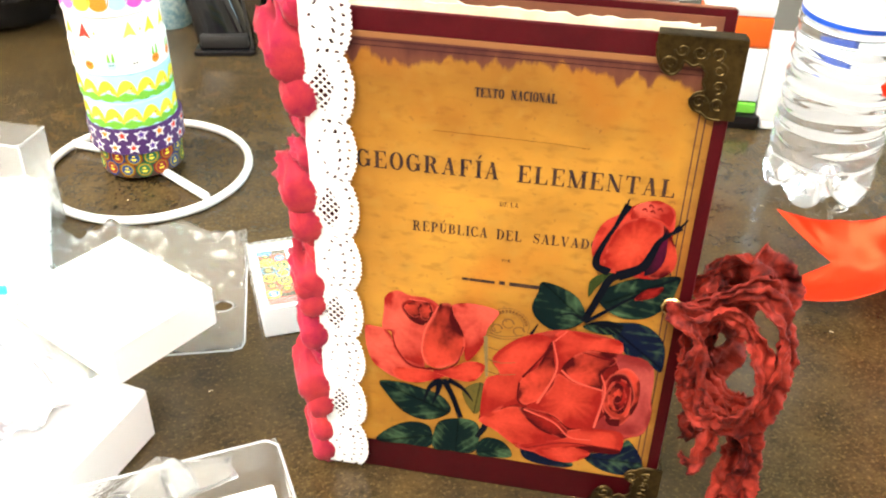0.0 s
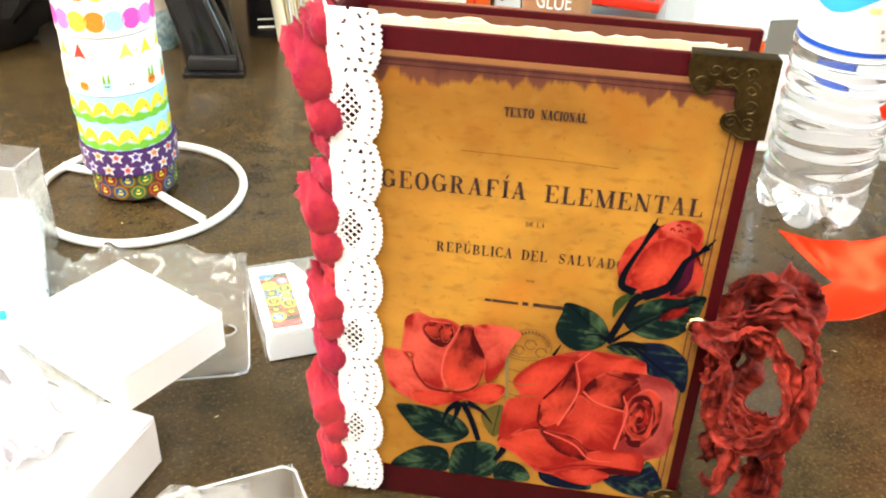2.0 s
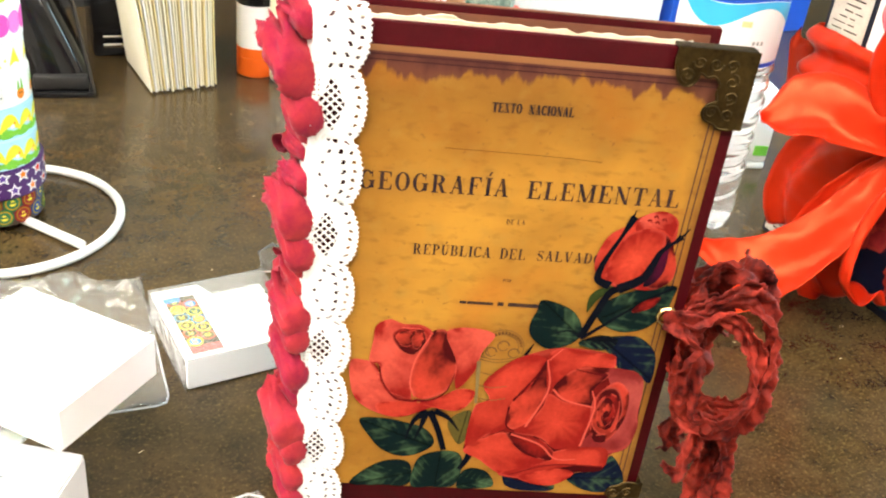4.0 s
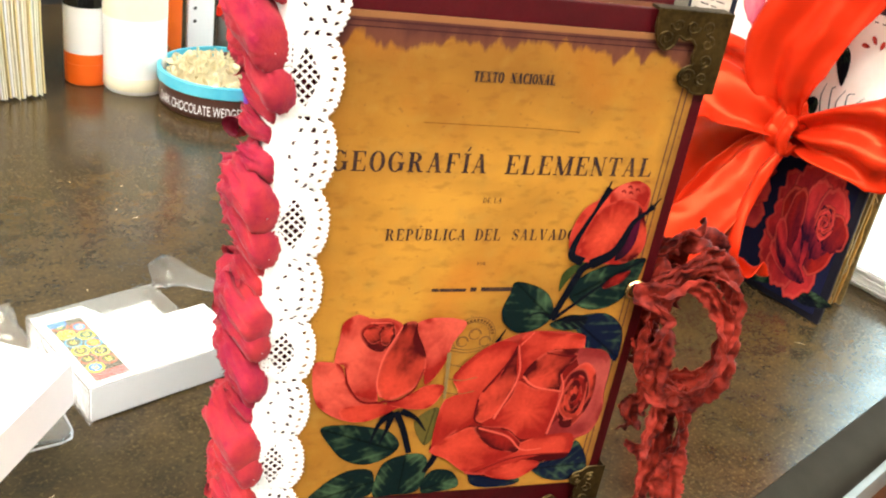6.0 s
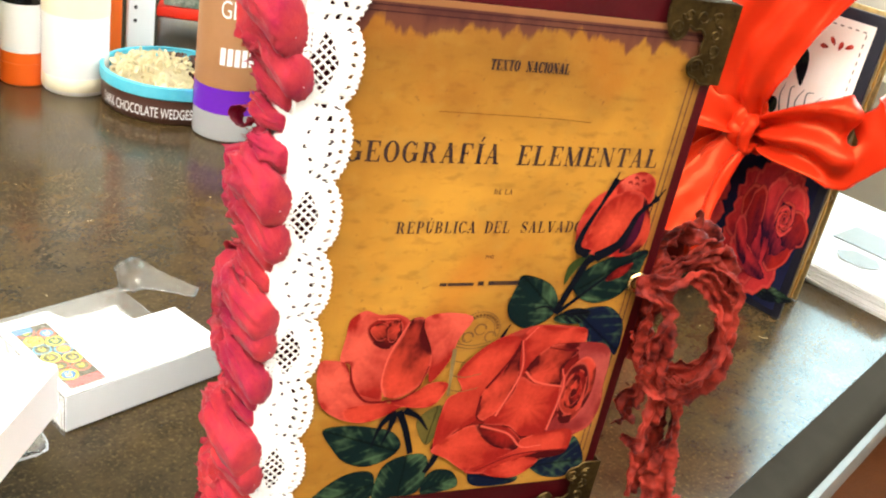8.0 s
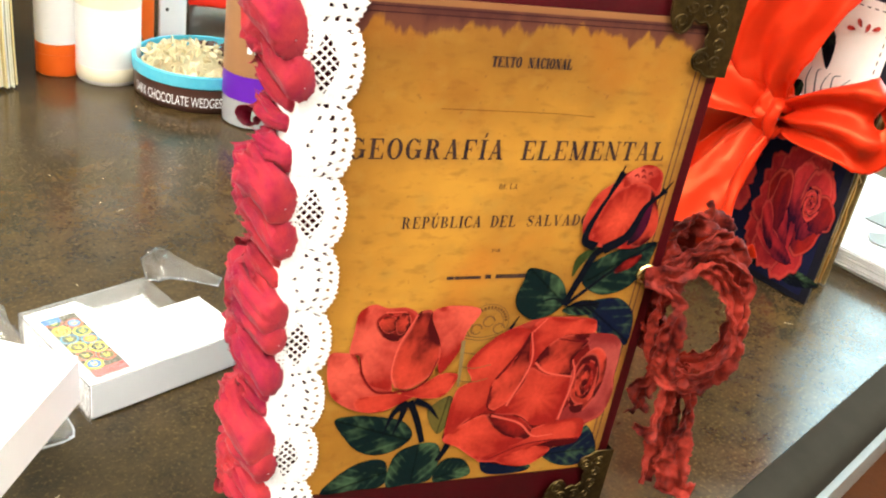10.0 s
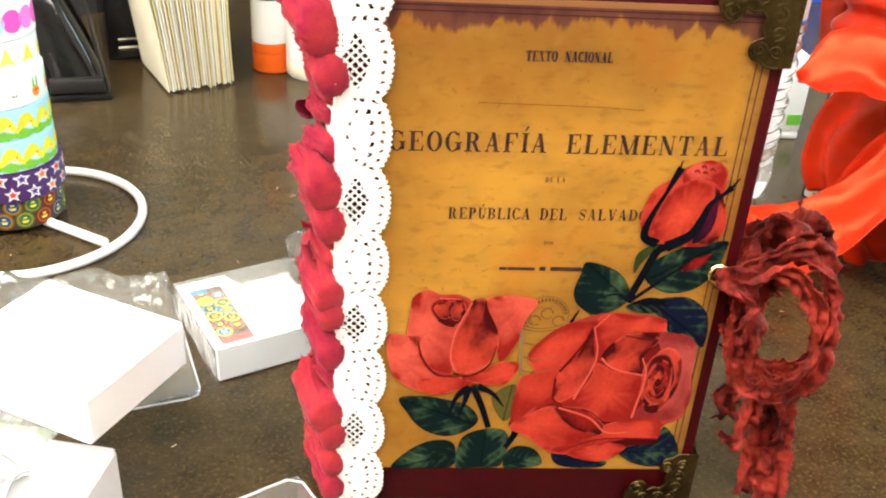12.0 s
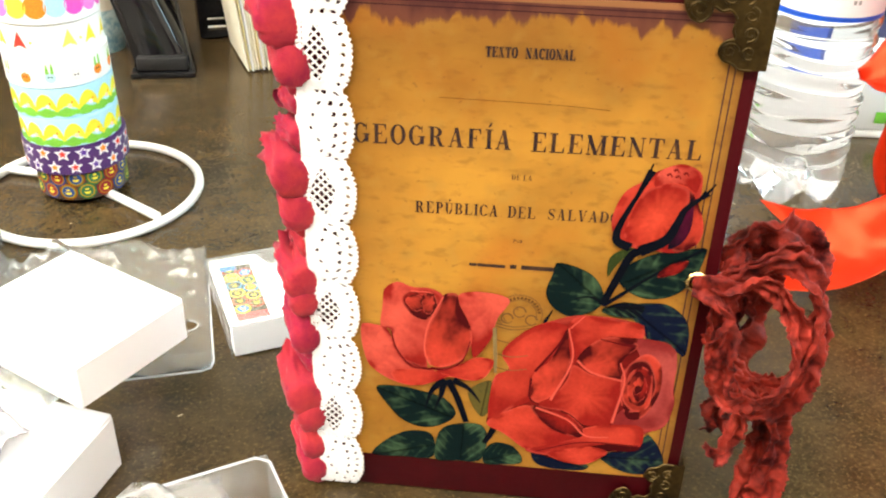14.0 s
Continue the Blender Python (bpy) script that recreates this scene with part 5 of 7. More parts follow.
def ruffle_bm():
    """Ruched crepe: rolled puffs with round ends to the front, and crumpled, torn fabric behind them, gathered in groups."""
    bm = bmesh.new()
    ns, na = 36, 48
    # fat rolls in pairs with small gathered folds between them: height, radius, set-back
    seats = [(0.2035, 0.0045, 0.002), (0.1916, 0.0070, -0.0015), (0.1795, 0.0060, -0.003), (0.1700, 0.0036, 0.004), (0.1610, 0.0030, 0.006), (0.1500, 0.0042, 0.003), (0.1390, 0.0072, -0.002),
             (0.1280, 0.0060, -0.003), (0.1185, 0.0036, 0.004), (0.1110, 0.0034, 0.005), (0.1015, 0.0060, -0.002), (0.0915, 0.0052, -0.003), (0.0845, 0.0032, 0.004), (0.0760, 0.0055, -0.003),
             (0.0670, 0.0036, 0.004), (0.0600, 0.0034, 0.005), (0.0500, 0.0066, -0.002), (0.0395, 0.0060, -0.003), (0.0310, 0.0036, 0.004), (0.0235, 0.0050, -0.001), (0.0145, 0.0050, -0.002), (0.0065, 0.0034, 0.002)]
    for k, (zc, rad, sh) in enumerate(seats):
        rad *= 1 + 0.22 * noise.noise(Vector((k * 1.9, 2.0, 0)))
        zig = 0.0022 * noise.noise(Vector((k * 3.3, 1.0, 2.0)))
        tilt = (0.009 if rad > 0.0048 else 0.004) + 0.003 * noise.noise(Vector((k * 2.7, 0, 5)))
        front_y, back_y = -0.0045 + sh + 0.002 * noise.noise(Vector((k, 7, 1))), 0.0115 + 0.005 * noise.noise(Vector((k * 1.3, 3, 1)))
        rows = []
        for i in range(ns + 1):
            s = i / ns
            y = back_y + (front_y - back_y) * s
            q = max(0.0, (s - 0.82) / 0.18) ** 1.4
            rr = rad * (0.86 + 0.20 * min(1.0, s / 0.40)) * math.sqrt(max(0.0, 1 - q * q))
            cx = X0 - 0.0088 * (1 - s) - 0.0012 * s + (0.0052 - rad) * 0.6
            cz = zc + tilt * (0.45 - s) + 0.002 * math.sin(2.5 * s + k)
            row = []
            for j in range(na):
                a = 2 * math.pi * j / na
                d = Vector((math.cos(a), 0, math.sin(a)))
                fold = 1 - 2 * abs(noise.noise(Vector((2.6 * d.x + k * 1.9, s * 1.1 + k * 3.1, 2.6 * d.z))))
                fine = 1 - 2 * abs(noise.noise(Vector((5 * d.x + k, s * 1.4 + k * 1.1, 5 * d.z))))
                loose = max(0.0, 1 - s / 0.72)
                w = max(0.0002, rr * (1 + 0.70 * (fold - 0.50) * (0.16 + loose) + 0.42 * (fine - 0.5) * (0.20 + loose)))
                ma, mi = w * 1.06 * math.cos(a - 2.3), w * 0.94 * math.sin(a - 2.3)
                hz, pz = math.cos(2.3) * ma - math.sin(2.3) * mi, cz + math.sin(2.3) * ma + math.cos(2.3) * mi
                px = cx + 0.84 * hz + zig
                py = y + 0.54 * hz + 0.004 * noise.noise(Vector((d.x * 2.2, d.z * 2.2, k * 1.7))) * loose
                if i == 0:
                    py += 0.0030 * noise.random() - 0.0006
                    px += 0.0012 * (noise.random() - 0.5)
                    pz += 0.0016 * (noise.random() - 0.5)
                row.append(bm.verts.new((min(px, X0 - 0.0012) if py > 0.0005 else px, py, min(0.2125, max(0.0012, pz)))))
            rows.append(row)
        for p, q in zip(rows, rows[1:]):
            for j in range(na):
                bm.faces.new((p[j], p[(j + 1) % na], q[(j + 1) % na], q[j]))
        # loose threads at the torn end
        for j in range(0, na, 2):
            v = rows[0][j].co
            tip = v + Vector((-0.0012 * noise.random(), 0.0010 + 0.0022 * noise.random(), 0.0016 * (noise.random() - 0.5)))
            bm.faces.new((bm.verts.new(v + Vector((0, 0, 0.00015))), bm.verts.new(v - Vector((0, 0, 0.00015))), bm.verts.new(tip)))
    # crumpled fabric along the back of the puffs, torn at its outer edge
    nz_, ny = 300, 44
    sheet = []
    for i in range(nz_ + 1):
        u = i / nz_
        z = 0.002 + 0.207 * u
        swell = min(1.0, sum(math.exp(-((z - zc) / 0.008) ** 2) for zc, rad, sh in seats if rad > 0.0048))
        row = []
        for j in range(ny + 1):
            w = j / ny
            q = Vector((z * 95, w * 2.6, 3.0))
            q += Vector((0.9 * noise.noise(q * 0.8), 0.9 * noise.noise(q * 0.8 + Vector((9, 3, 1))), 0))
            ridge = 1 - 2.2 * abs(noise.noise(q))
            ridge2 = 1 - 2.2 * abs(noise.noise(q * 2.3 + Vector((4, 1, 7))))
            x = X0 - 0.0038 - 0.0062 * swell * math.sin(math.pi * (0.15 + 0.6 * w)) - 0.0034 * ridge * (0.15 + swell) - 0.0014 * ridge2
            y = 0.006 + (0.018 + 0.004 * swell + 0.003 * noise.noise(Vector((z * 60, 1, 8)))) * w + 0.003 * noise.noise(q * 1.3)
            if j == ny:
                y += 0.0028 * noise.random()
                x -= 0.0016 * noise.random()
            row.append(bm.verts.new((min(x, X0 - 0.0036), y, z + 0.0035 * noise.noise(q * 1.1 + Vector((2, 8, 5))))))
        sheet.append(row)
    for p, q in zip(sheet, sheet[1:]):
        for j in range(ny):
            bm.faces.new((p[j], p[j + 1], q[j + 1], q[j]))
    # torn ends that curl outwards
    axis = Vector((-0.70, -0.66, 0.25)).normalized()
    e1 = axis.cross(Vector((0, 0, 1))).normalized()
    e2 = axis.cross(e1)
    for k in range(19):
        if k % 2:
            continue
        r = 0.0022 + 0.0018 * noise.random()
        c = Vector((X0 - 0.0098, 0.0135 + 0.008 * noise.random(), min(0.204, 0.0075 + 0.0105 * k + 0.003 * noise.noise(Vector((k * 1.7, 4, 4))))))
        a0, sweep = 360 * noise.random(), 230 + 120 * noise.random()

        def spoke(t, a0=a0, sweep=sweep):
            a = radians(a0 + sweep * t)
            return e1 * math.cos(a) + e2 * math.sin(a)

        pts = [c + spoke(m / 8) * r * (1 - 0.35 * m / 8) for m in range(9)]
        strip_bm(pts, lambda t: 0.0066 + 0.002 * math.sin(5 * t), spoke, 36, 10, 0.0010, 0.0036, 0.0, 0, 0.0007, seed=k + 60, bm=bm)
    for v in bm.verts:
        v.co.z = min(0.2125, max(0.0010, v.co.z))
    return bm


part("ruffle", ruffle_bm(), M["ruffle"], book, "ruched crimson fabric ruffle with frayed edges", angle=3.0)

# crinkled ribbon tied through the eyelet
tie = thing("ribbon_tie", BOOK, "dark red crinkled ribbon bow tied through the cover's eyelet", "ribbon")
def ring_path(cx, cz, rx, rz, y0, lean, start, sweep, n=11):
    """A hanging loop of ribbon, slightly dented."""
    out = []
    for i in range(n):
        a = radians(start + sweep * i / (n - 1))
        f = 1 + 0.06 * math.sin(3 * a + cx * 900)
        out.append((cx + rx * f * math.cos(a), y0 + lean * math.cos(a) + 0.003 * math.sin(2 * a), cz + rz * f * math.sin(a)))
    return out


loops = (
    ([(0.0345, -0.005, 0.108)] + ring_path(0.0500, 0.0905, 0.0128, 0.0245, -0.010, -0.006, 130, -335), 0.0070),
    ([(0.0345, -0.004, 0.109)] + ring_path(0.0550, 0.0920, 0.0152, 0.0285, -0.005, -0.007, 140, -345), 0.0085),
    ([(0.036, 0.001, 0.107)] + ring_path(0.0585, 0.0915, 0.0130, 0.0270, 0.001, -0.006, 120, -320), 0.0075),
    ([(0.037, -0.004, 0.109), (0.0405, -0.010, 0.101), (0.0410, -0.012, 0.086), (0.0435, -0.011, 0.072), (0.051, -0.009, 0.064), (0.060, -0.008, 0.062)], 0.0085),
    ([(0.040, 0.006, 0.112), (0.052, 0.018, 0.109), (0.0585, 0.023, 0.093), (0.0575, 0.023, 0.076), (0.051, 0.016, 0.062)], 0.0150),
    ([(0.038, 0.003, 0.110), (0.045, 0.006, 0.1215), (0.056, 0.009, 0.1240), (0.067, 0.011, 0.116), (0.071, 0.010, 0.103)], 0.0120),
)
for k, (pts, w) in enumerate(loops):
    bm = strip_bm(pts, lambda t, w=w: w * (0.35 + 0.70 * min(1, t / 0.2)), (0.1, -1, 0.15), 300, 24, 0.0017, 0.0046, 0.20, lambda t, k=k: 48 * math.sin(9 * t + k) + 26 * math.sin(23 * t + 2 * k), 0.0012, seed=k + 1, pleats=2.0, pleat_depth=0.0011)
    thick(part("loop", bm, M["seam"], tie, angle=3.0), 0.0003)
tails = (
    ([(0.056, -0.004, 0.064), (0.053, -0.006, 0.052), (0.050, -0.007, 0.042), (0.046, -0.007, 0.036)], 0.008),
    ([(0.058, -0.004, 0.066), (0.066, -0.001, 0.056), (0.070, 0.001, 0.044), (0.070, 0.000, 0.030), (0.070, -0.002, 0.014), (0.072, -0.005, 0.003), (0.077, -0.010, 0.0022)], 0.0125),
    ([(0.057, 0.001, 0.065), (0.064, 0.005, 0.048), (0.066, 0.006, 0.028), (0.064, 0.004, 0.014), (0.061, 0.002, 0.003)], 0.0095),
    ([(0.049, 0.000, 0.060), (0.047, 0.003, 0.050), (0.048, 0.004, 0.040)], 0.009),
)
for k, (pts, w) in enumerate(tails):
    bm = strip_bm(pts, lambda t, w=w: w * (0.6 + 0.4 * min(1, 2 * t)), (0.05, -1, 0.4), 180, 18, 0.0022, 0.0062, 0.12, lambda t, k=k: 42 * math.sin(8 * t + 1.7 * k), 0.0014, seed=k + 9, pleats=1.8, pleat_depth=0.0012)
    for v in bm.verts:
        v.co.z = max(v.co.z, 0.0012)
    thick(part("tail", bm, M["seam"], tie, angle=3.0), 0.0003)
bm = strip_bm([(0.0295, -0.0035, 0.1072), (0.0335, -0.0055, 0.1078), (0.038, -0.0075, 0.1075), (0.0425, -0.0065, 0.106)], lambda t: 0.007 + 0.006 * t, (0.1, -1, 0.2), 40, 10, 0.0018, 0.004, 0.25, seed=21)
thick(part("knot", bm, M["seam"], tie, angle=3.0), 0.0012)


# ---- second journal with the satin bow ----
# local x: along its face from the fore edge to the spine; local y: out of the face; z up
def frame_of(origin, ahead):
    """The pose at origin whose x points along ahead."""
    return pose(*origin, 0, 0, math.degrees(math.atan2(ahead[1], ahead[0])))


FACE = frame_of((0.315, 0.362, 0), (-0.171, 0.985))
W2, H2 = 0.154, 0.184
book2 = thing("journal", FACE, "navy edged journal with a rose printed cover, standing upright", "book")
cover2 = part("front_cover", box_bm(0.0, W2, -0.003, 0.0, 0.0006, H2, 0.0008), M["navy"], book2)
part("cover_paper", box_bm(0.006, 0.118, 0.0001, 0.0004, 0.007, H2 - 0.006), M["cream_print"], cover2, "cream floral paper with stitched border", smooth=False)
part("script_panel", box_bm(0.122, W2 - 0.003, 0.0001, 0.0004, 0.004, H2 - 0.004), M["script_paper"], cover2, "grey script paper along the spine", smooth=False)
bm = bmesh.new()
for k in range(46):
    z = 0.008 + 0.0037 * k
    a = 0.126 + 0.006 * noise.random()
    while a < W2 - 0.012:
        b = a + 0.004 + 0.010 * noise.random()
        box_bm(a, min(b, W2 - 0.006), 0.00045, 0.0005, z, z + 0.0006 + 0.0004 * noise.random(), bm=bm)
        a = b + 0.002
for k in range(24):
    box_bm(0.010 + 0.0045 * k, 0.0122 + 0.0045 * k, 0.00045, 0.0005, H2 - 0.0105, H2 - 0.0099, bm=bm)
    box_bm(0.0095, 0.0101, 0.00045, 0.0005, 0.06 + 0.0048 * k, 0.0624 + 0.0048 * k, bm=bm)
part("stitching", bm, M["lettering"], cover2, smooth=False)
# the face looks the other way round than the first cover: mirror the artwork's depth
pr = Print(0.0006, -0.00003)
NAVY = (0.010, 0.012, 0.035)
pr.fan(lambda a: (0.0620 + 0.0575 * max(-1, min(1, 1.7 * math.cos(2 * math.pi * a))), 0.048 + 0.043 * max(-1, min(1, 1.7 * math.sin(2 * math.pi * a)))), (0.0625, 0.048), lambda s, a, x, z: NAVY)
for x, z, ln, wd, ang, sd in ((0.07, 0.07, 0.045, 0.02, 30, 1), (0.03, 0.02, 0.03, 0.014, 120, 2), (0.02, 0.012, 0.025, 0.012, -80, 3), (0.05, 0.10, 0.03, 0.014, -40, 4), (0.048, 0.125, 0.026, 0.011, 160, 5), (0.024, 0.105, 0.022, 0.010, 75, 6), (0.042, 0.157, 0.022, 0.010, 196, 7), (0.024, 0.124, 0.012, 0.006, -80, 8)):
    pr.leaf(x, z, ln, wd, ang, sd, mid=LEAF_DARK if sd % 2 else LEAF)
tall = Print(0.0006, -0.00003)
open_rose(tall, 0.0, 0.0, 0.042, 51, (0.46, 0.026, 0.028), (0.016, 0.003, 0.012))
for v in tall.bm.verts:
    v.co = Vector((0.0285 - 0.56 * v.co.x, v.co.y + 0.0006, 0.049 + v.co.z))
pr.bm = join_bm([pr.bm, tall.bm])
pr.col = pr.bm.verts.layers.float_color["ink"]
open_rose(pr, 0.090, 0.060, 0.034, 71, (0.60, 0.055, 0.060), (0.08, 0.004, 0.010))
for k in range(5):
    pr.stroke([(0.022 + 0.005 * k, 0.117), (0.025 + 0.005 * k, 0.127 + 0.005 * (k % 2)), (0.020 + 0.006 * k, 0.135)], 0.0011, 0.0003, (0.03, 0.09, 0.10), 10)
pr.petal(0.032, 0.116, 0.006, 0.004, 10, 0.5, PINK, ROSE, seed=90)
for k in range(4):
    pr.petal(0.018 + 0.003 * k, 0.163 - 0.002 * (k % 2), 0.005, 0.003, 50 * k - 60, 0.5, PINK, ROSE, seed=k)
for x, z in ((0.060, 0.150), (0.075, 0.165), (0.100, 0.150)):
    pr.petal(x, z, 0.024, 0.018, 20, 0.5, (0.8, 0.25, 0.3), (0.45, 0.05, 0.10), seed=int(x * 1000))
for f in pr.bm.faces:
    f.normal_update()
    if f.normal.y < 0:
        f.normal_flip()
part("rose_print", pr.bm, M["ink"], cover2, "dark red roses printed on navy", smooth=False)
part("back_cover", box_bm(0.009, W2, -0.0395, -0.0370, 0.0006, H2 - 0.002, 0.0008), M["gilt"], book2)
part("spine", box_bm(W2 - 0.003, W2, -0.0369, -0.0031, 0.0006, H2), M["navy"], book2, smooth=False)
for k in range(14):
    y0 = -0.0050 - k * 0.00226
    bm = bmesh.new()
    a, b = [], []
    for i in range(41):
        z = 0.003 + (H2 - 0.012) * i / 40
        x = 0.010 + 0.0016 * noise.noise(Vector((z * 90, k * 2.2, 0))) + 0.0035 * noise.random() * (k % 2)
        a.append((x, z))
    vs = [[bm.verts.new((x, y, z)) for x, z in a] + [bm.verts.new((W2 - 0.004, y, a[-1][1])), bm.verts.new((W2 - 0.004, y, a[0][1]))] for y in (y0, y0 - 0.0016)]
    bm.faces.new(vs[0])
    bm.faces.new(vs[1][::-1])
    for i in range(len(vs[0])):
        j = (i + 1) % len(vs[0])
        bm.faces.new((vs[0][j], vs[0][i], vs[1][i], vs[1][j]))
    part("page", bm, M["gilt" if k % 3 else "page_gold"], book2, smooth=False)

bow = thing("satin_bow", FACE, "wide bright red satin ribbon bow round the rose journal", "ribbon bow")


def satin(name, pts, w, nrm, pleats, depth, seed, twist=0.0, cup=0.0):
    bm = strip_bm(pts, w, nrm, 90, 28, 0.0014, 0.020, cup, twist, 0.0, seed, pleats, depth)
    return thick(part(name, bm, M["satin"], bow, angle=3.0), 0.0004)


KX, KZ = 0.050, 0.106
satin("band", [(KX, 0.014, KZ), (0.030, 0.019, 0.110), (0.008, 0.018, 0.116), (-0.006, 0.010, 0.118), (-0.004, -0.020, 0.118), (-0.003, -0.045, 0.118)], lambda t: 0.012 + 0.040 * min(1, 1.9 * t), (0, 1, 0), 2, 0.0042, 1)
satin("band", [(KX, 0.012, KZ), (0.072, 0.014, 0.111), (0.105, 0.010, 0.114), (0.135, 0.008, 0.114), (W2 + 0.003, 0.003, 0.113), (W2 + 0.006, -0.02, 0.113)], lambda t: 0.016 + 0.044 * min(1, 5.5 * t), (0, 1, 0), 3, 0.0036, 2)
satin("tail", [(KX, 0.018, KZ + 0.006), (0.054, 0.028, 0.128), (0.053, 0.032, 0.152), (0.045, 0.031, 0.178), (0.030, 0.026, 0.208)], lambda t: 0.014 + 0.034 * min(1, 2.2 * t), (-0.1, 1, 0.1), 2, 0.0028, 3, lambda t: 18 * t, 0.10)
satin("tail", [(KX, 0.020, KZ + 0.002), (0.064, 0.036, 0.116), (0.082, 0.050, 0.120), (0.100, 0.064, 0.112), (0.110, 0.072, 0.106)], lambda t: (0.014 + 0.030 * min(1, 1.8 * t)) * (1 - 0.92 * max(0.0, (t - 0.70) / 0.30)), (0.1, 0.8, 0.5), 1, 0.0030, 4, lambda t: 10 * t, 0.08)
satin("loop", [(KX, 0.014, KZ - 0.002), (0.072, 0.022, 0.094), (0.096, 0.025, 0.072), (0.110, 0.021, 0.046), (0.104, 0.014, 0.024)], lambda t: 0.016 + 0.048 * min(1, 3 * t), (0, 1, 0.1), 2, 0.0038, 7, lambda t: 14 * t, 0.08)
tail = satin("tail", [(KX, 0.020, KZ - 0.003), (0.055, 0.036, 0.078), (0.063, 0.056, 0.046), (0.072, 0.080, 0.026), (0.081, 0.104, 0.021), (0.088, 0.124, 0.024)], lambda t: 0.016 + 0.030 * min(1, 1.5 * t), (-0.25, 0.70, 0.75), 1, 0.0022, 5, lambda t: -6 * t, 0.09)
# its end is cut to a swallow tail
bm = bmesh.new()
bm.from_mesh(tail.data)
bm.verts.ensure_lookup_table()
for j in range(29):
    s = abs(j / 28 * 2 - 1)
    for i in range(63, 91):
        v, w = bm.verts[i * 29 + j], bm.verts[62 * 29 + j]
        v.co = w.co + (v.co - w.co) * (0.12 + 1.0 * s)
bm.to_mesh(tail.data)
bm.free()
satin("tail", [(KX, 0.018, KZ - 0.004), (0.056, 0.030, 0.086), (0.062, 0.037, 0.060), (0.062, 0.039, 0.038), (0.058, 0.033, 0.022), (0.054, 0.020, 0.016)], lambda t: 0.016 + 0.042 * min(1, 1.8 * t), (0, 1, 0.1), 2, 0.0034, 6, lambda t: 12 * t, 0.12)
bm = strip_bm([(KX - 0.004, 0.010, KZ + 0.014), (KX, 0.023, KZ + 0.010), (KX + 0.001, 0.027, KZ), (KX + 0.001, 0.023, KZ - 0.010), (KX - 0.002, 0.010, KZ - 0.014)], 0.020, (0, 1, 0), 40, 16, 0.0018, 0.008, -0.12, 25, 0, 8, 2, 0.0015)
thick(part("knot", bm, M["satin"], bow, angle=3.0), 0.003)


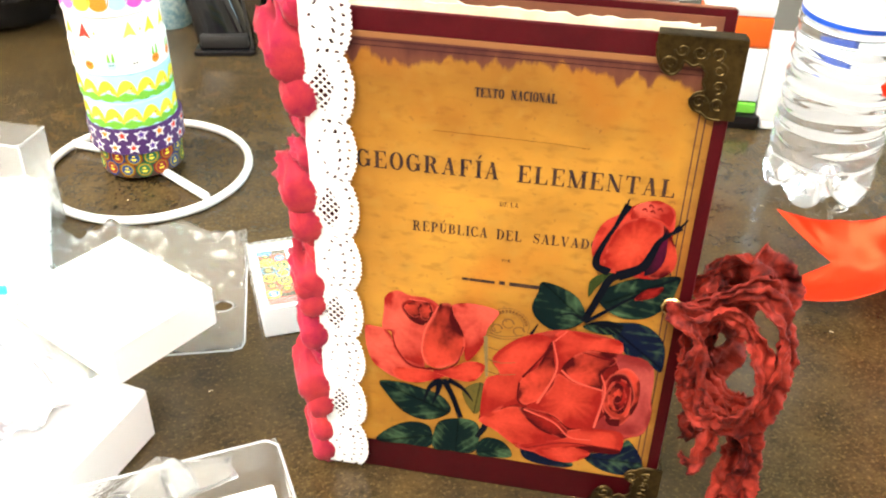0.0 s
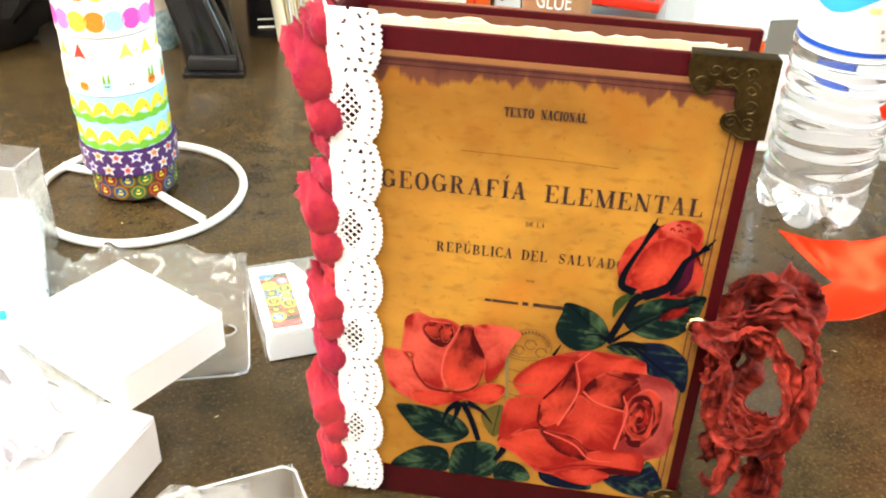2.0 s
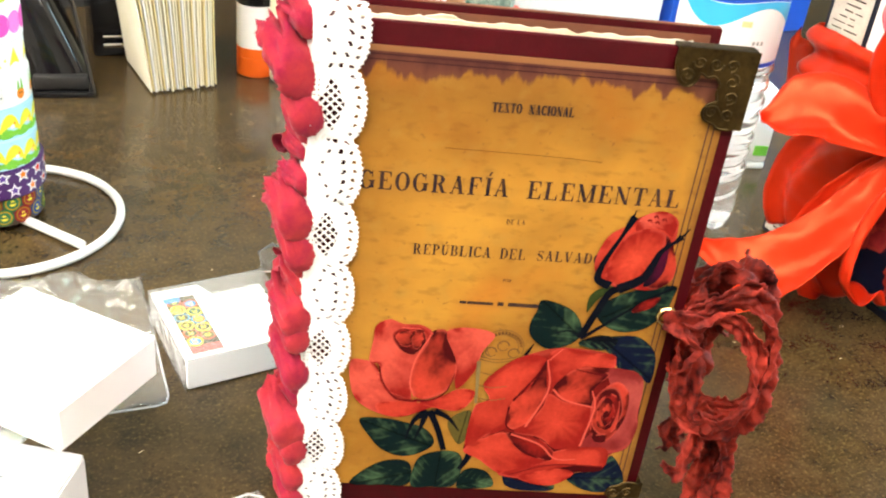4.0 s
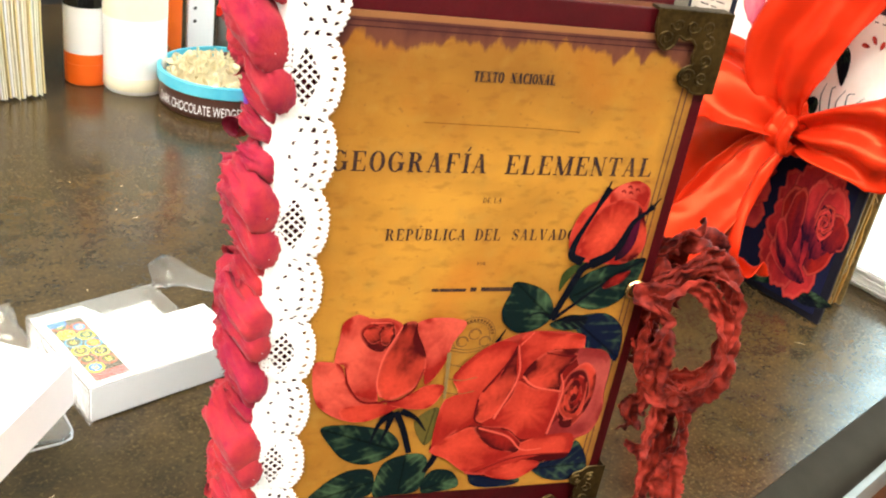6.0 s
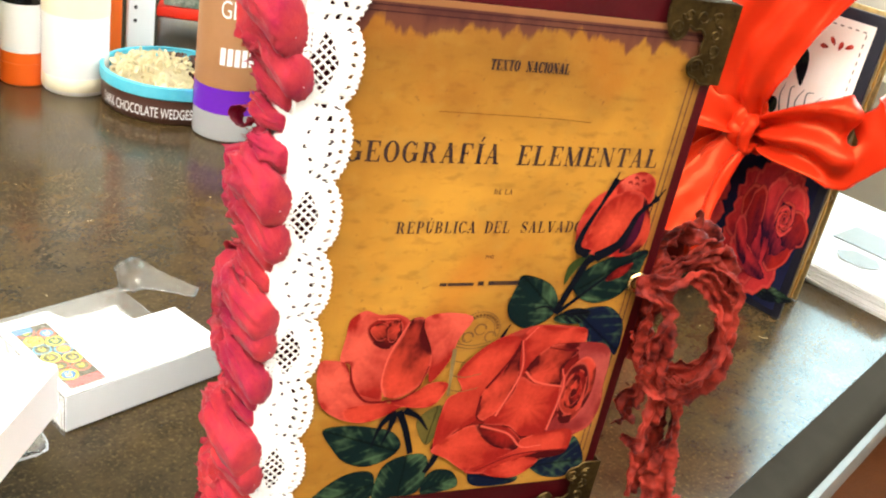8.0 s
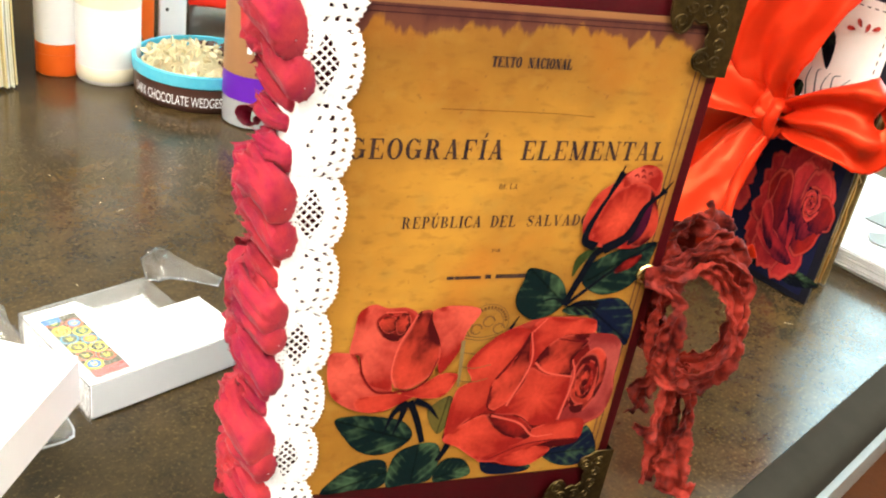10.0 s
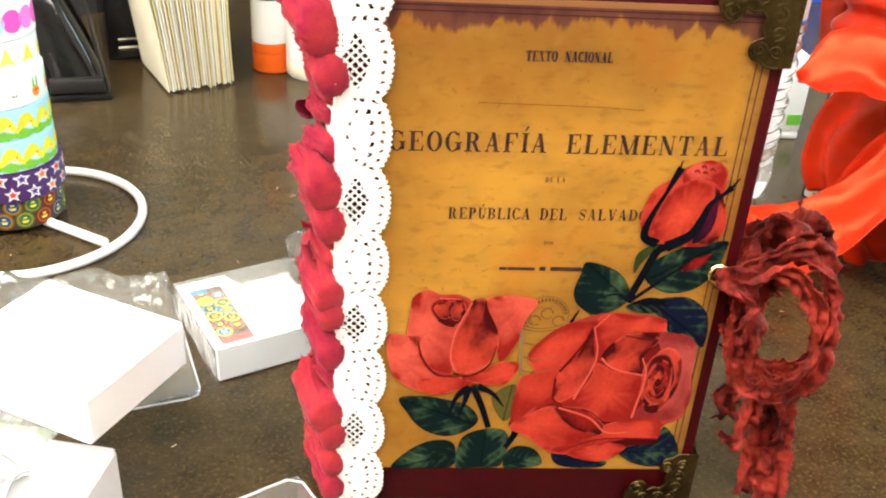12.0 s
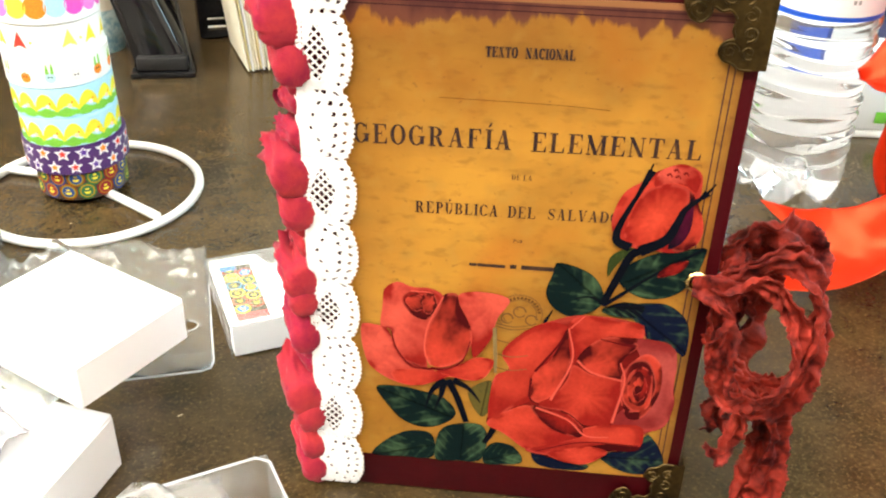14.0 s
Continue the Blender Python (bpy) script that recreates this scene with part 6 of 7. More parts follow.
# ---- water bottle ----
def water_bottle(x, y):
    t = thing("water_bottle", pose(x, y, 0, 0, 0, 20), "clear ribbed plastic water bottle with a blue and white label", "bottle")
    prof = [(0.004, 0.010), (0.012, 0.007), (0.022, 0.002), (0.028, 0.0012), (0.0315, 0.005), (0.0335, 0.013), (0.0338, 0.020), (0.0325, 0.027)]
    z = 0.028
    while z < 0.110:
        prof += [(0.0316, z), (0.0324, z + 0.0020), (0.0333, z + 0.0045), (0.0331, z + 0.0068), (0.0320, z + 0.0090)]
        z += 0.0115
    prof += [(0.0318, 0.1175), (0.0318, 0.164), (0.0322, 0.169), (0.030, 0.179), (0.022, 0.194), (0.0135, 0.204), (0.0128, 0.212), (0.0128, 0.224)]

    def feet(a, r, zz):
        lobe = 0.5 + 0.5 * math.cos(5 * a)
        if zz < 0.03 and r > 0.006:
            f = (1 - zz / 0.03)
            return r * (1 - 0.10 * f * (1 - lobe)), zz + 0.010 * f * (1 - lobe) ** 2
        wob = 0.00045 * math.sin(3 * a + zz * 260) if zz < 0.10 else 0.0
        return r + wob, zz + (0.0016 * math.sin(2 * a + zz * 90) if 0.03 < zz < 0.10 else 0.0)

    part("body", lathe_bm(prof, 80, shape=feet), M["water"], t, "clear water filled plastic")
    part("cap", lathe_bm([(0.0145, 0.2245), (0.0145, 0.236), (0.0135, 0.238), (0.0, 0.238)], 40), M["label_white"], t, "white screw cap")
    part("label", lathe_bm([(0.0322, 0.1175), (0.0323, 0.1176), (0.0323, 0.164), (0.0322, 0.1641), (0.0319, 0.1635), (0.0319, 0.118)], 72), M["label_white"], t, "white film label")
    bm = bmesh.new()

    def wave(z_low, z_high):
        n = 120
        rows = []
        for i in range(n + 1):
            a = 2 * math.pi * i / n
            rows.append([bm.verts.new((0.03245 * math.cos(a), 0.03245 * math.sin(a), z(a))) for z in (z_low, z_high)])
        for p, q in zip(rows, rows[1:]):
            bm.faces.new((p[0], q[0], q[1], p[1]))

    wave(lambda a: 0.1180 + 0.0003 * math.sin(a), lambda a: 0.1212 + 0.0008 * math.sin(a))
    part("label_band", bm, M["label_blue"], t, "deep blue band")
    bm = bmesh.new()
    wave(lambda a: 0.147 + 0.0070 * math.sin(3 * a + 0.6), lambda a: 0.156 + 0.002 * math.sin(3 * a + 0.4))
    part("label_wave", bm, M["label_cyan"], t, "bright blue wave")
    bm = bmesh.new()
    wave(lambda a: 0.1565 + 0.002 * math.sin(3 * a + 0.4), lambda a: 0.1590 + 0.002 * math.sin(3 * a + 0.6))
    part("label_band", bm, M["label_blue"], t, "deep blue band")
    bm = bmesh.new()
    bm.faces.new([bm.verts.new((0.0326 * math.cos(radians(q)), 0.0326 * math.sin(radians(q)), h)) for q, h in ((-128, 0.1425), (-117, 0.1425), (-117, 0.1460), (-128, 0.1460))])
    part("label_patch", bm, M["page_buff"], t, "small yellow patch", smooth=False)
    for a0, n, z in ((-112, 3, 0.1320), (-110, 2, 0.1275)):
        for i in range(n):
            bm = bmesh.new()
            a, b = radians(a0 + i * 5), radians(a0 + i * 5 + 3.2)
            bm.faces.new([bm.verts.new((0.03250 * math.cos(q), 0.03250 * math.sin(q), h)) for q, h in ((a, z), (b, z), (b, z + 0.0022), (a, z + 0.0022))])
            part("text_bar", bm, M["grey_print"], t, smooth=False)
    return t


water_bottle(0.238, 0.536)


# ---- rolls of decorated tape on a white wire holder ----
RX, RY = -0.199, 0.553
holder = thing("tape_holder", pose(RX, RY, 0), "white enamelled wire ring stand carrying rolls of tape", "tape holder")
ring = [(0.006 + 0.0645 * math.cos(2 * math.pi * i / 72), -0.009 + 0.0645 * math.sin(2 * math.pi * i / 72), 0.0028) for i in range(72)]
part("ring", tube_bm(ring, 0.0027, 10, closed=True), M["white_plastic"], holder)
part("spoke", tube_bm([(0.0, 0.0, 0.004), (0.02, -0.017, 0.0037), (0.052, -0.0455, 0.0035)], 0.0027, 10), M["white_plastic"], holder)
part("spoke", tube_bm([(0.0, 0.0, 0.004), (-0.02, 0.01, 0.0037), (-0.052, 0.020, 0.0035)], 0.0027, 10), M["white_plastic"], holder)
part("rod", tube_bm([(0, 0, 0.003), (0, 0, 0.1), (0, 0, 0.20)], 0.004, 12), M["white_plastic"], holder)


def blob(n, r, inner=None):
    return [((r if inner is None or k % 2 == 0 else inner) * math.sin(2 * math.pi * k / n), (r if inner is None or k % 2 == 0 else inner) * math.cos(2 * math.pi * k / n)) for k in range(n)]


def tape_roll(z, r, h, base, label, prints, dx=0.0, dy=0.0):
    """prints: shapes (outline, arc position step, height, colour, lift, phase) repeated round the roll."""
    t = thing("tape_roll", pose(RX + dx, RY + dy, z), label, "tape roll", "rolls of tape on the holder")
    part("tape", lathe_bm([(0.013, 0.0), (r - 0.0006, 0.0), (r, 0.0005), (r, h - 0.0005), (r - 0.0006, h), (0.013, h), (0.013, 0.0001)], 72), base, t)
    bm = bmesh.new()
    lay = bm.verts.layers.float_color.new("ink")
    for outline, count, zc, colour, lift, phase in prints:
        for k in range(count):
            a0 = 2 * math.pi * (k + phase) / count
            col = colour[k % len(colour)]
            mx = sum(p[0] for p in outline) / len(outline)
            my = sum(p[1] for p in outline) / len(outline)
            rows = []
            for s in (0.05, 0.35, 0.7, 1.0):
                row = []
                for x, y in outline:
                    a = a0 + (mx + (x - mx) * s) / r
                    zz = min(max(zc + my + (y - my) * s, 0.0006), h - 0.0006)
                    v = bm.verts.new(((r + lift) * math.cos(a), (r + lift) * math.sin(a), zz))
                    v[lay] = (*col, 1)
                    row.append(v)
                rows.append(row)
            bm.faces.new(rows[0])
            for p, q in zip(rows, rows[1:]):
                for i in range(len(p)):
                    j = (i + 1) % len(p)
                    bm.faces.new((p[i], p[j], q[j], q[i]))
    if prints:
        part("print", bm, M["ink"], t, smooth=False)
    else:
        bm.free()
    return t


WH = mat("white_tape", (0.82, 0.82, 0.80), 0.4, second=(0.76, 0.76, 0.75), size=0.01)
DK = mat("dark_tape", (0.035, 0.022, 0.018), 0.4, second=(0.06, 0.03, 0.02), size=0.004)
PU = mat("purple_tape", (0.055, 0.018, 0.11), 0.4, second=(0.09, 0.02, 0.15), size=0.005)
GB = mat("pale_blue_tape", (0.42, 0.70, 0.82), 0.4, second=(0.36, 0.62, 0.78), size=0.01)
Y, O, G, B, R_, W_, P_, K_ = (0.85, 0.72, 0.06), (0.85, 0.25, 0.03), (0.20, 0.52, 0.06), (0.05, 0.22, 0.55), (0.75, 0.06, 0.04), (0.85, 0.85, 0.83), (0.80, 0.10, 0.48), (0.02, 0.02, 0.02)


def rect(w, hh):
    return [(-w, -hh), (-w, hh), (w, hh), (w, -hh)]


def bumps(w, low, high, n=8):
    return [(-w, low)] + [(w * (2 * k / n - 1), low + (high - low) * math.sin(math.pi * k / n) ** 0.6) for k in range(n + 1)] + [(w, low)]


smile = []
for ph, zc in ((0.0, 0.0058), (0.5, 0.0142)):
    smile += [(blob(20, 0.0052), 15, zc, ((0.04, 0.15, 0.05), (0.24, 0.02, 0.02), (0.03, 0.05, 0.20), (0.26, 0.08, 0.01)), 0.00010, ph), (blob(20, 0.0043), 15, zc, ((0.40, 0.26, 0.02), (0.34, 0.16, 0.02), (0.30, 0.24, 0.03)), 0.00016, ph),
              (blob(20, 0.0035), 15, zc, ((0.05, 0.16, 0.07), (0.26, 0.03, 0.03), (0.04, 0.08, 0.24)), 0.00022, ph), (blob(8, 0.0006), 15, zc + 0.0012, (Y,), 0.00028, ph + 0.045), (blob(8, 0.0006), 15, zc + 0.0012, (Y,), 0.00028, ph - 0.045),
              ([(-0.002, -0.0004), (0.002, -0.0004), (0.0010, -0.0018), (-0.0010, -0.0018)], 15, zc, (Y,), 0.00028, ph)]
stars = []
for ph, zc, s in ((0.0, 0.0135, 0.0050), (0.5, 0.0050, 0.0046)):
    stars += [(blob(10, s, s * 0.45), 16, zc, (W_,), 0.0001, ph), (blob(10, s * 0.55, s * 0.25), 16, zc, (R_, (0.12, 0.05, 0.3), O), 0.00016, ph)]
chick = [(rect(0.0056, 0.0034), 17, 0.0030, (G,), 0.0001, 0.0), (bumps(0.0066, 0.0040, 0.0145), 15, 0.0, ((0.80, 0.74, 0.06), (0.80, 0.66, 0.05)), 0.00016, 0.0), (blob(10, 0.0013), 15, 0.0072, ((0.9, 0.55, 0.45), W_), 0.00022, 0.1), (blob(8, 0.0007), 15, 0.0090, (O,), 0.00028, 0.22)]
bunny = [(blob(14, 0.0030), 13, 0.0062, (O, (0.45, 0.70, 0.72), (0.75, 0.72, 0.70)), 0.0001, 0.0), (bumps(0.0009, 0.0085, 0.0145), 13, 0.0, (G, (0.7, 0.75, 0.72)), 0.00012, 0.10), (bumps(0.0009, 0.0085, 0.0140), 13, 0.0, (G, (0.7, 0.75, 0.72)), 0.00012, -0.10), (blob(8, 0.0005), 13, 0.0066, (K_,), 0.0002, 0.06), (blob(8, 0.0005), 13, 0.0066, (K_,), 0.0002, -0.06)]
tri_ = [([(-0.0042, 0.0045), (0.0, 0.0142), (0.0042, 0.0045)], 13, 0.0, (Y, R_, (0.85, 0.62, 0.80), (0.80, 0.80, 0.15)), 0.0001, 0.0), (blob(8, 0.0008), 13, 0.008, (W_, Y), 0.00016, 0.5)]
dots = [(blob(22, 0.0060), 17, 0.0095, (P_, (0.74, 0.22, 0.62), (0.55, 0.72, 0.08), O, (0.40, 0.66, 0.80)), 0.0001, 0.0)]
dots2 = [(blob(22, 0.0060), 17, 0.0095, (O, Y, P_, (0.55, 0.72, 0.08)), 0.0001, 0.3)]
for k, (r, base, label, prints, dx, dy) in enumerate((
        (0.0258, DK, "roll of dark tape printed with smiling faces", smile, 0.001, 0.0),
        (0.0294, PU, "roll of purple tape printed with white and red stars", stars, 0.0, 0.001),
        (0.0276, GB, "roll of blue and green tape with yellow chicks", chick, 0.0, -0.001),
        (0.0282, GB, "roll of blue and green tape with yellow chicks", chick, -0.001, 0.0),
        (0.0286, WH, "roll of white tape printed with bunnies", bunny, -0.0015, 0.0),
        (0.0278, WH, "roll of white tape printed with coloured triangles", tri_, -0.002, 0.0005),
        (0.0284, WH, "roll of white tape printed with bright dots", dots, -0.002, 0.0),
        (0.0284, WH, "roll of white tape printed with bright dots", dots2, -0.0025, 0.0),
        (0.0280, WH, "roll of white tape printed with bright dots", dots, -0.003, 0.0))):
    tape_roll(0.0042 + 0.0178 * k, r, 0.0174, base, label, prints, dx, dy)


# ---- packs and boxes beside the journal ----
def clear_pack(name, pts, label, parent):
    return part(name, pts, M["clear"], parent, label)


pack = thing("sticker_pack", frame_of((-0.090, 0.375, 0), (0.956, 0.292)), "white boxed pack in a clear case with a smiling faces strip", "box")
bm = bmesh.new()
plan = ((0.001, 0.001), (0.0745, 0.001), (0.0725, 0.036), (0.034, 0.036), (0.024, 0.060), (0.001, 0.060))
ends = [[bm.verts.new((x, y, z)) for x, y in plan] for z in (0.001, 0.0180)]
bm.faces.new(ends[0][::-1])
bm.faces.new(ends[1])
for i in range(6):
    bm.faces.new((ends[0][i], ends[0][(i + 1) % 6], ends[1][(i + 1) % 6], ends[1][i]))
part("box", bm, M["white_card"], pack, "folded white card insert", smooth=False)
part("backing_card", box_bm(0.026, 0.058, 0.038, 0.0605, 0.001, 0.010), M["white_card"], pack, "pale printed backing card", smooth=False)
bm = bmesh.new()
lay = bm.verts.layers.float_color.new("ink")


def flat_shape(bm, lay, outline, x, y, z, col):
    vs = []
    for a, b in outline:
        v = bm.verts.new((x + a, y + b, z))
        v[lay] = (*col, 1)
        vs.append(v)
    f = bm.faces.new(vs)
    f.normal_update()
    if f.normal.z < 0:
        f.normal_flip()


flat_shape(bm, lay, rect(0.0075, 0.0215), 0.0120, 0.0305, 0.01815, (0.07, 0.06, 0.03))
for k in range(6):
    for s in (0, 1):
        x, y = 0.0085 + 0.0072 * s, 0.0130 + 0.0070 * k + 0.0032 * s
        if y > 0.050:
            continue
        c = (B, (0.07, 0.07, 0.02), (0.12, 0.11, 0.02), (0.05, 0.06, 0.03), O, (0.04, 0.12, 0.06))[(k + 2 * s) % 6]
        flat_shape(bm, lay, blob(20, 0.0038), x, y, 0.01820, (Y, (0.55, 0.10, 0.05), Y, (0.08, 0.3, 0.5))[(k + s) % 4])
        flat_shape(bm, lay, blob(20, 0.0030), x, y, 0.01825, (0.10, 0.10, 0.03))
        flat_shape(bm, lay, blob(20, 0.0026), x, y, 0.01830, c)
        for e in (-0.0008, 0.0008):
            flat_shape(bm, lay, blob(8, 0.00045), x + e, y + 0.0008, 0.01835, Y)
        flat_shape(bm, lay, [(-0.0014, -0.0003), (0.0014, -0.0003), (0.0007, -0.0014), (-0.0007, -0.0014)], x, y, 0.01835, Y)
flat_shape(bm, lay, rect(0.0075, 0.0028), 0.0120, 0.0065, 0.01815, (0.60, 0.10, 0.09))
flat_shape(bm, lay, rect(0.0040, 0.0022), 0.0080, 0.0500, 0.01840, (0.06, 0.22, 0.55))
part("smiling_strip", bm, M["ink"], pack, "strip printed with colourful smiling faces", smooth=False)
bm = bmesh.new()
for k in range(10):
    box_bm(0.006 + 0.0016 * k, 0.0066 + 0.0016 * k, 0.0018, 0.0052, 0.01802, 0.01812, bm=bm)
part("barcode", bm, M["grey_print"], pack, smooth=False)
for x0, x1, y0, y1, z0, z1 in ((-0.0005, 0.0600, -0.0005, 0.0622, 0.0186, 0.0189), (-0.0006, -0.0002, -0.0005, 0.0622, 0.0004, 0.0185), (-0.0001, 0.0600, 0.0618, 0.0622, 0.0004, 0.0185)):
    clear_pack("case_panel", box_bm(x0, x1, y0, y1, z0, z1), "clear plastic", pack)
bm = strip_bm([(0.0590, 0.0618, 0.0235), (0.0660, 0.0595, 0.0250), (0.0740, 0.0520, 0.0235), (0.0860, 0.0380, 0.0205)], lambda t: 0.017 - 0.016 * abs(t - 0.30) ** 1.2, (0.6, -0.8, 0.2), 24, 8, 0.0006, 0.01)
thick(clear_pack("flap", bm, "open clear flap", pack), 0.0003)

low = thing("carton", frame_of((-0.1275, 0.3075, 0), (-0.36, -0.93)), "plain white card carton lying on the desk", "box")
part("carton_body", box_bm(0.0, 0.062, -0.118, 0.0, 0.0006, 0.0275, 0.0008), M["white_card"], low)
part("end_flap", box_bm(0.001, 0.0595, 0.0002, 0.0006, 0.002, 0.0262), M["white_card"], low, smooth=False)

tray = thing("blister_tray", pose(-0.165, 0.345, 0.0277, 0, 0, -35), "crumpled clear plastic tray between two cartons", "packaging")
bm = box_bm(-0.030, 0.030, -0.022, 0.030, 0.0, 0.0145, 0.003)
clear_pack("tray", bm, "", tray)

upper = thing("carton", frame_of((-0.1005, 0.3355, 0.0425), (-0.80, 0.60)), "plain white card carton lying on a clear tray", "box")
part("carton_body", box_bm(0.0, 0.066, 0.0, 0.054, 0.0, 0.0195, 0.0008), M["white_card"], upper)
part("end_flap", box_bm(-0.0005, -0.0001, 0.001, 0.053, 0.001, 0.0185), M["white_card"], upper, smooth=False)

# flat hang-card of clear film with a euro hole and a crumpled upper part
hang = thing("clear_pouch", frame_of((-0.097, 0.362, 0), (-0.16, 0.987)), "crumpled clear plastic pouch with a hang hole", "packaging")
bm = bmesh.new()
nx, ny = 60, 70
vs = {}
for i in range(nx + 1):
    for j in range(ny + 1):
        x, y = 0.102 * i / nx, 0.135 * j / ny
        cr = max(0.0, x / 0.085 - 0.35) + max(0.0, (y - 0.03) / 0.09)
        z = 0.0045 + 0.004 * abs(noise.noise(Vector((x * 40, y * 40, 2)))) + cr * (0.018 * abs(noise.noise(Vector((x * 55, y * 38, 7)))) + 0.009 * abs(noise.noise(Vector((x * 120, y * 100, 3)))))
        xx = x + 0.012 * noise.noise(Vector((y * 45, 5, x * 20))) * (x / 0.1)
        vs[i, j] = bm.verts.new((xx, y, z))
for i in range(nx):
    for j in range(ny):
        x, y = 0.102 * (i + 0.5) / nx, 0.135 * (j + 0.5) / ny
        round_corner = x < 0.006 and y < 0.006 and (x - 0.006) ** 2 + (y - 0.006) ** 2 > 0.006 ** 2
        if ((x - 0.034) / 0.0042) ** 2 + ((y - 0.0115) / 0.0052) ** 2 > 1 and not round_corner:
            bm.faces.new((vs[i, j], vs[i + 1, j], vs[i + 1, j + 1], vs[i, j + 1]))
thick(part("film", bm, M["clear"], hang, angle=0.4), 0.0003)
part("rim", tube_bm([(0.034 + 0.0044 * math.cos(a), 0.0115 + 0.0054 * math.sin(a), 0.0065) for a in [2 * math.pi * k / 28 for k in range(28)]], 0.0004, 6, closed=True), M["frost"], hang)
part("seam", tube_bm([(0.080, 0.0, 0.0055), (0.04, 0.0, 0.005), (0.006, 0.0, 0.0048), (0.0015, 0.0015, 0.0048), (0.0, 0.006, 0.0048), (0.0, 0.06, 0.0055), (0.0, 0.12, 0.0065)], 0.0005, 6), M["frost"], hang)

# white pouch at the side, with a blue mark and clear tab
pouch = thing("paper_pouch", pose(-0.258, 0.398, 0.0, 0, 0, 20), "overstuffed white packet with blue and black printing", "packaging")
bm = bmesh.new()
nx, ny = 40, 40
top_v, bot_v = {}, {}
for i in range(nx + 1):
    for j in range(ny + 1):
        u, v = i / nx * 2 - 1, j / ny * 2 - 1
        puff = (1 - u ** 4) * (1 - v ** 4)
        z = 0.012 + 0.026 * puff ** 0.3 + 0.003 * noise.noise(Vector((u * 3, v * 3, 4)))
        top_v[i, j] = bm.verts.new((0.052 * u, 0.085 * v, z))
        bot_v[i, j] = bm.verts.new((0.052 * u, 0.085 * v, 0.011 - 0.0105 * min(1, 3 * puff)))
for i in range(nx):
    for j in range(ny):
        bm.faces.new((top_v[i, j], top_v[i + 1, j], top_v[i + 1, j + 1], top_v[i, j + 1]))
        bm.faces.new((bot_v[i, j + 1], bot_v[i + 1, j + 1], bot_v[i + 1, j], bot_v[i, j]))
for i in range(nx):
    bm.faces.new((bot_v[i, 0], bot_v[i + 1, 0], top_v[i + 1, 0], top_v[i, 0]))
    bm.faces.new((top_v[i, ny], top_v[i + 1, ny], bot_v[i + 1, ny], bot_v[i, ny]))
    bm.faces.new((top_v[0, i], top_v[0, i + 1], bot_v[0, i + 1], bot_v[0, i]))
    bm.faces.new((bot_v[nx, i], bot_v[nx, i + 1], top_v[nx, i + 1], top_v[nx, i]))
part("packet", bm, M["white_card"], pouch)
part("blue_mark", box_bm(0.030, 0.036, -0.050, -0.046, 0.0345, 0.0385, 0.001), M["label_cyan"], pouch)

sleeve = thing("clear_sleeve", pose(-0.262, 0.466, 0, 0, 0, -12), "tall open clear plastic sleeve with creased edges", "packaging")
for x0, x1, y0, y1 in ((-0.03, 0.03, -0.0002, 0.0002), (-0.03, 0.03, 0.0248, 0.0252), (0.0302, 0.0306, 0.0, 0.025)):
    clear_pack("panel", box_bm(x0, x1, y0, y1, 0.0005, 0.062), "", sleeve)
part("fold", tube_bm([(-0.03, 0.0, 0.062), (0.0, 0.0, 0.0622), (0.03, 0.0, 0.062), (0.0305, 0.004, 0.062), (0.0305, 0.025, 0.062)], 0.0005, 6), M["frost"], sleeve)
part("fold", tube_bm([(0.0304, 0.0, 0.001), (0.0304, 0.0, 0.03), (0.0304, 0.0, 0.0615)], 0.0004, 6), M["frost"], sleeve)

# crumpled glossy wrapper between the packet and the cartons
wrap = thing("film_wrapper", pose(-0.184, 0.296, 0.0272, 0, 0, -37), "crumpled glossy silvery film wrapper on the carton", "packaging")
bm = bmesh.new()
vs = {}
for i in range(31):
    for j in range(31):
        x, y = 0.054 * i / 30 - 0.027, 0.034 * j / 30 - 0.017
        z = 0.003 + 0.016 * abs(noise.noise(Vector((x * 38, y * 38, 11)))) + 0.008 * abs(noise.noise(Vector((x * 90, y * 90, 17))))
        vs[i, j] = bm.verts.new((x, y, z))
for i in range(30):
    for j in range(30):
        bm.faces.new((vs[i, j], vs[i + 1, j], vs[i + 1, j + 1], vs[i, j + 1]))
thick(part("film", bm, M["silver_film"], wrap, angle=0.25), 0.0003)
part("sealed_edge", tube_bm(spline([(-0.027, -0.0172, 0.008), (-0.010, -0.0176, 0.012), (0.008, -0.0174, 0.009), (0.027, -0.0172, 0.011)], 30), 0.0007, 6), M["frost"], wrap, "crimped clear sealed edge")

# clear lidded box near the front, white card inside
case = thing("clear_box", frame_of((-0.064, 0.268, 0), (-0.93, -0.36)), "opened clear plastic box with a white card inside", "packaging")
for x0, x1, y0, y1, z1 in ((0.0, 0.10, 0.0, 0.0004, 0.040), (0.0, 0.0004, 0.0005, 0.06, 0.040), (0.0005, 0.10, 0.0596, 0.06, 0.040), (0.0005, 0.10, 0.0005, 0.0595, 0.0009)):
    clear_pack("panel", box_bm(x0, x1, y0, y1, 0.0005, z1), "", case)
for sx, tilt in ((0.030, 0.006), (0.055, -0.004)):
    bm = strip_bm([(sx, 0.0015, 0.040), (sx - 0.004 + tilt, 0.010, 0.0440), (sx - 0.006 + tilt, 0.020, 0.0425)], 0.026, (0, -0.2, 1), 10, 6, 0.0006, 0.01)
    thick(clear_pack("lid_flap", bm, "bent clear lid flap", case), 0.0003)
